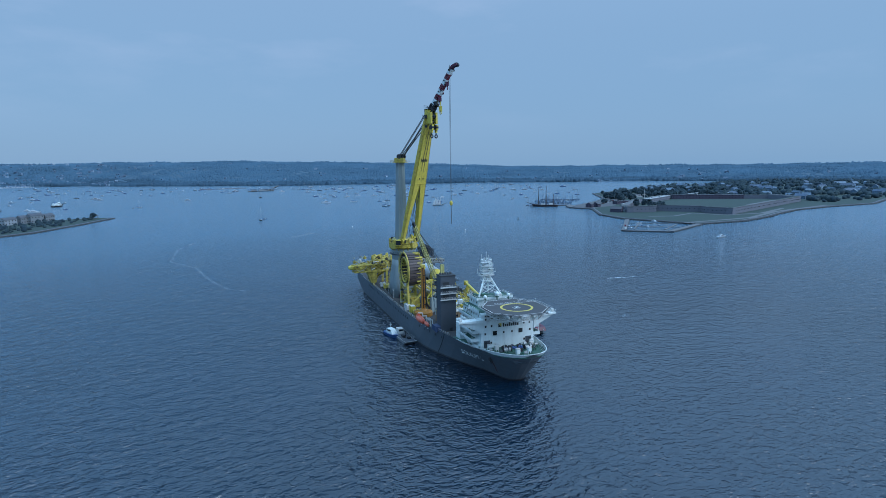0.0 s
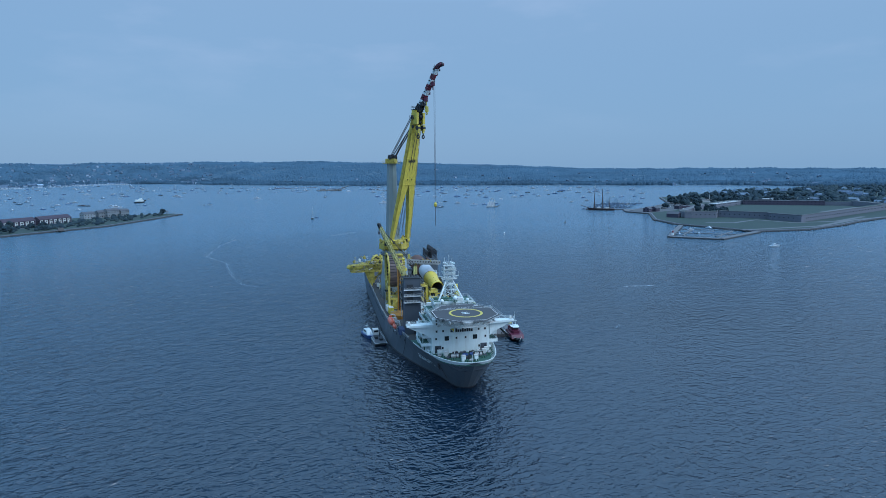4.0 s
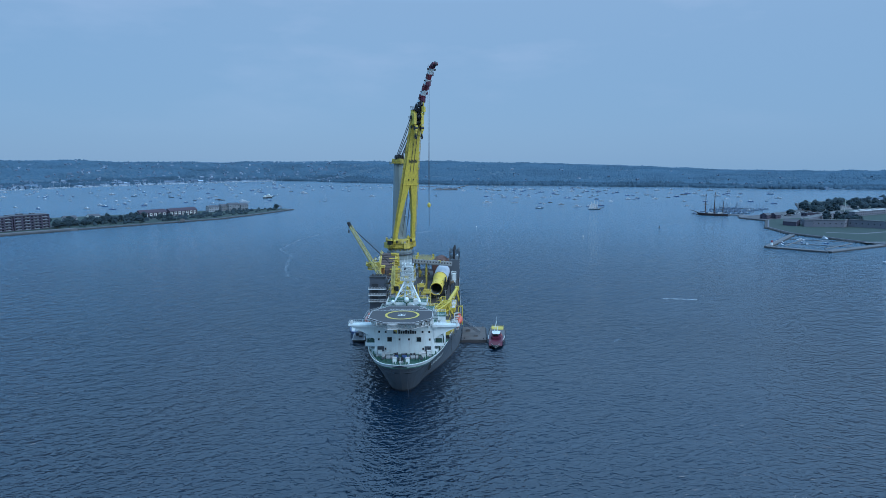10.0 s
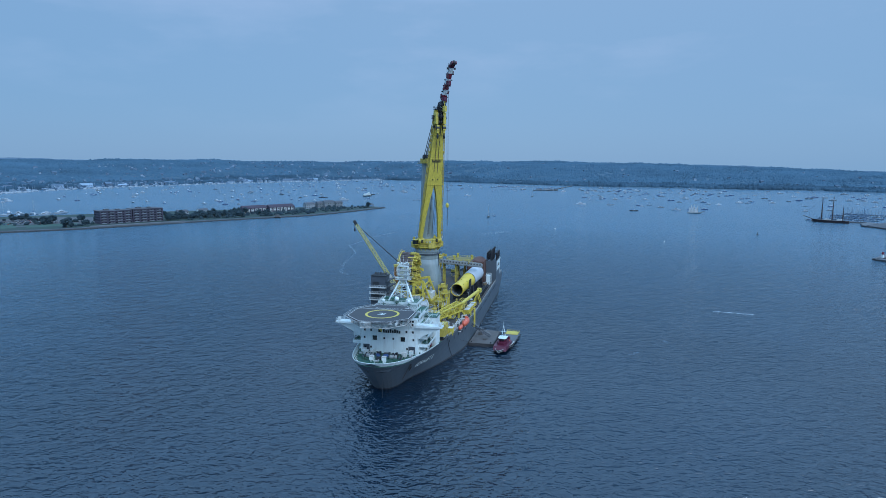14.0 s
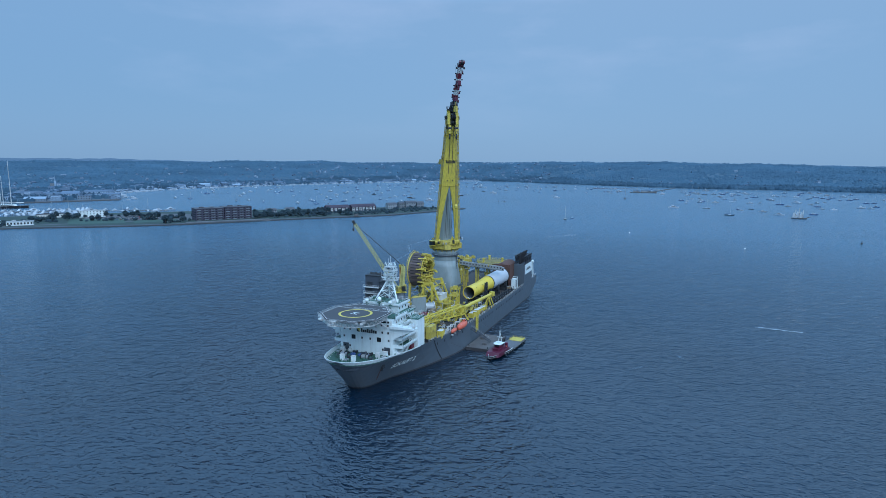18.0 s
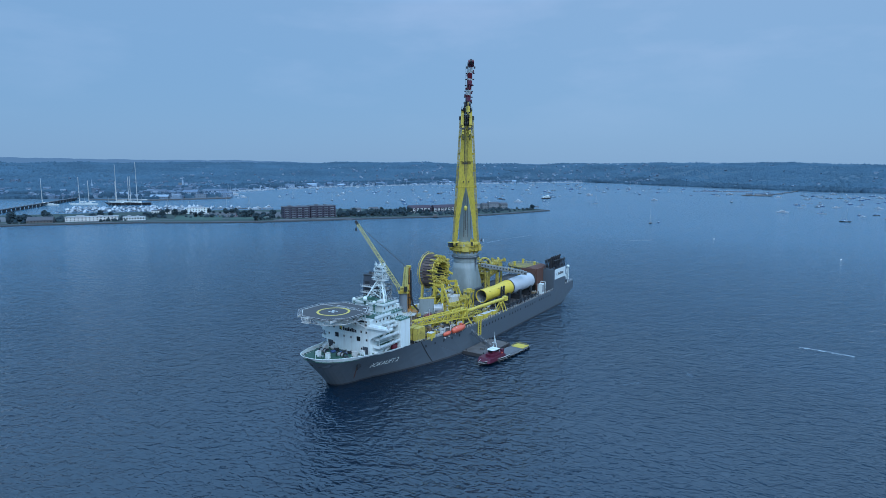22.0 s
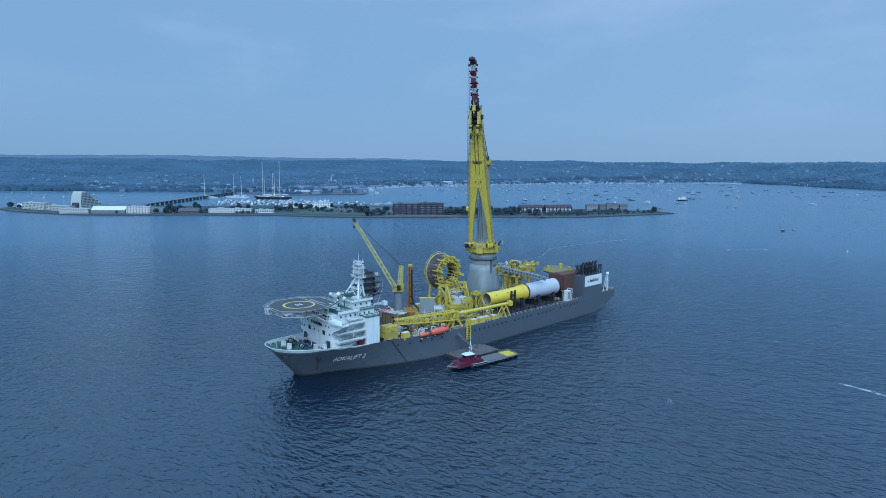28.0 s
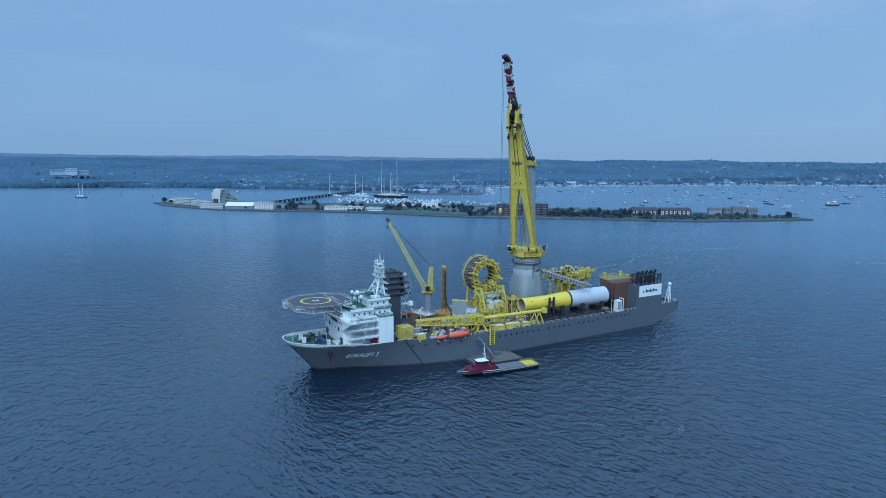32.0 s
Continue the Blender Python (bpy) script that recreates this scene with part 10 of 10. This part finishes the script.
for k in range(150):
    i, f = int(rq.integers(0, 5)), rq.uniform(-0.1, 1.15)
    b = Vector((560, 868)) + Vector((28, 38)) * i + Vector((-66, 34)) * f + Vector((rq.uniform(-9, 9), rq.uniform(-9, 9)))
    if signed(np.array([b.x]), np.array([b.y]), FORT)[0] > -6:
        continue
    L = rq.uniform(6, 12)
    o = M().loft(hull_rings(L, L * 0.3, L * 0.12, 0.9, 4)).box((0, L * 0.05, L * 0.16), (L * 0.2, L * 0.4, L * 0.1))
    if k % 2:
        o.beam((0, 0, 1), (0, 0, L * 1.3), 0.22)
    mm = pose(b.x, b.y, 0, 0, 0, rq.normal(125, 25))
    rows.add([mm @ Vector(v) for v in o.v], o.f)
tagged(part("small_craft", rows, FARROOF), "small dark boats with bare masts crowding the docks", "boats", kind="stuff")
for k in range(150):
    x, y = rt.uniform(620, 1080), rt.uniform(830, 1150)
    if signed(np.array([x]), np.array([y]), FORT)[0] < 14 or signed(np.array([x]), np.array([y]), WALL)[0] > -8 or x < 760 and y > 930:
        continue
    plant(x, y, 2.2, 1.1)
block("gatehouse", "low brown building with a flat grey roof near the fort", "building", (642, 812), (682, 817), 14, 6, 1, BRICK, ROOFDARK, cols=8)
fl = thing("flagpole", "tall pale flagpole standing near the fort", "flagpole", (694, 792, 2.2))
part("pole", M().cyl((0, 0, 0), (0, 0, 30), 0.45, 0.25, n=8), OFFWHITE, fl)
part("cross_spar", M().cyl((-5, 0, 20), (5, 0, 20), 0.2, n=6), OFFWHITE, fl)
part("base", M().cyl((0, 0, -0.3), (0, 0, 0.8), 1.6, n=10), CONCRETE, fl)
for k in range(60):
    f = k / 60
    b = Vector((940, 1180)).lerp(Vector((1330, 1100)), f) + Vector((rt.uniform(-14, 14), rt.uniform(-14, 14)))
    plant(b.x, b.y, 2.2, 1.0)
for k in range(10):
    plant(622 + rt.uniform(-10, 16), 668 + rt.uniform(-10, 22), 2.3, 1.2)
for k in range(9):
    place((2, 3, 0, 4, 3)[k % 5], 398 + 13 * k * 0.8 + rt.uniform(-3, 3), 448 + (k % 3) * 16 + 3 * k + rt.uniform(-3, 3), rt.uniform(0, 180), rt.uniform(0.5, 0.8))
for k in range(18):
    copy_thing(car_kinds[k % 5], pose(585 + (k % 9) * 15 + rt.uniform(-2, 2), 800 + (k % 9) * 14 + (k // 9) * 12, 2.26, 0, 0, 40 + rt.uniform(-5, 5)))
for k in range(14):
    plant(750 + rt.uniform(-24, 24), 966 + rt.uniform(-14, 14), 2.2, 1.35)
for x, y in ((615, 715), (622, 725), (632, 715), (640, 705), (650, 722), (705, 880), (712, 890), (690, 870)):
    plant(x, y, 2.2, 1.15)
n = 2600
px, py = rng.uniform(900, 2300, n), rng.uniform(600, 1600, n)
ok = (signed(px, py, FORT) > 25) & (signed(px, py, WALL) < -30) & (py > 640 + (px - 900) * 0.06) & (np.sin(px * 0.02) * np.sin(py * 0.017 + 1) > -0.45)
px, py = px[ok], py[ok]
pr_ = rng.uniform(4.5, 8.5, len(px))
me = clumps("point_woods", px, py, 2 + pr_ * 0.6, pr_, pr_ * rng.uniform(0.7, 1.1, len(px)))
me.materials.append(FOLIAGE)
tagged(new("point_woods", me), "dense low trees covering the land behind the fort", "woods", kind="stuff")
wq, rq_ = M(), M()
for k in range(70):
    x, y = rt.uniform(1020, 1900), rt.uniform(680, 1400)
    if signed(np.array([x]), np.array([y]), FORT)[0] > 30 and signed(np.array([x]), np.array([y]), WALL)[0] < -25:
        w = rt.uniform(10, 16)
        house(wq, rq_, (x, y, 2.2), w, w * rt.uniform(1.3, 2.4), rt.uniform(6, 9), rt.uniform(0, 180))
hs_ = thing("point_houses", "pale houses among the trees behind the fort", "houses", kind="stuff")
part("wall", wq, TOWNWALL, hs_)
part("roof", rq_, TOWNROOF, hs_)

# ---- foam and the far hazy ridge ----
rf = np.random.default_rng(61)


def foam(name, label, pts, width, n, size, material=FOAM):
    q = M()
    P = [Vector(p) for p in pts]
    lens = [(b - a).length for a, b in zip(P, P[1:])]
    for _ in range(n):
        s = rf.uniform(0, sum(lens))
        i = 0
        while s > lens[i] and i < len(lens) - 1:
            s -= lens[i]
            i += 1
        d = (P[i + 1] - P[i]).normalized()
        c = P[i] + d * s + Vector((-d.y, d.x)) * rf.normal(0, width)
        k, a0 = 7, math.atan2(d.y, d.x)
        r = rf.uniform(0.4, 1.0) * size
        ring = []
        for j in range(k):
            t = j * 6.283 / k
            x, y = r * rf.uniform(0.6, 1.3) * math.cos(t) * 2.2, r * rf.uniform(0.5, 1.2) * math.sin(t) * 0.6
            ring.append((c.x + x * math.cos(a0) - y * math.sin(a0), c.y + x * math.sin(a0) + y * math.cos(a0), 0.03 + 0.02 * rf.uniform()))
        q.add(ring, [tuple(range(k))])
    tagged(part(name, q, material), label, "foam", kind="stuff")


foam("wake_foam", "short white streak of broken water", [(164, 170.5), (172, 170), (182, 168.2), (188, 168)], 0.45, 110, 0.42, BROKEN)
foam("foam_line", "thin winding line of pale foam on the water", [(-160, 556), (-172, 500), (-172, 410), (-146, 362), (-131, 288), (-117, 248), (-105, 236)], 0.9, 1000, 0.42)
foam("foam_patch", "scattered flecks of foam on the water", [(123.4, 98.5), (125.8, 93.2)], 0.9, 40, 0.22)
foam("foam_patch", "scattered flecks of foam near the ship", [(102.9, 67.7), (109.5, 74.4)], 0.5, 45, 0.22)
foam("foam_patch", "faint foam astern of the ship", [(-42, 560), (-10, 600)], 4.0, 160, 0.5)

RIDGE = bpy.data.materials.new("glowing_hazy_ridge")
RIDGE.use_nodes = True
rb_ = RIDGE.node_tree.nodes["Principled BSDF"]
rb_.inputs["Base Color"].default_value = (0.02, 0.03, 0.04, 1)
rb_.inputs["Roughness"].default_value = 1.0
# The ridge's haze is given as a weak blue glow.
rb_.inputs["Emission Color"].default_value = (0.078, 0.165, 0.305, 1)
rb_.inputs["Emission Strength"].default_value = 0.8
SKYLINE = [(-70, 20), (-56, 25), (-50, 38), (-44, 50), (-31, 58), (-21, 72), (-15, 100), (0, 118), (13, 120), (30, 126), (45, 126), (52, 146), (60, 146), (72, 152), (84, 143), (97, 143), (115, 140)]
top, low = [], []
for k in range(1800):
    az = -70 + 185 * k / 1799
    z = float(np.interp(az, [p[0] for p in SKYLINE], [p[1] for p in SKYLINE])) + 3.2 * abs(math.sin(k * 0.173 + 1.1 * math.sin(k * 0.037))) + 2.6 * abs(math.sin(k * 0.071 + 2)) + 2.4 * math.sin(k * 0.023 + 1) - 3.4 + rf.uniform(-0.9, 0.9)
    a = radians(az)
    low.append((80 - 4800 * math.sin(a), -100 + 4800 * math.cos(a), -5))
    top.append((80 - 4800 * math.sin(a), -100 + 4800 * math.cos(a), z))
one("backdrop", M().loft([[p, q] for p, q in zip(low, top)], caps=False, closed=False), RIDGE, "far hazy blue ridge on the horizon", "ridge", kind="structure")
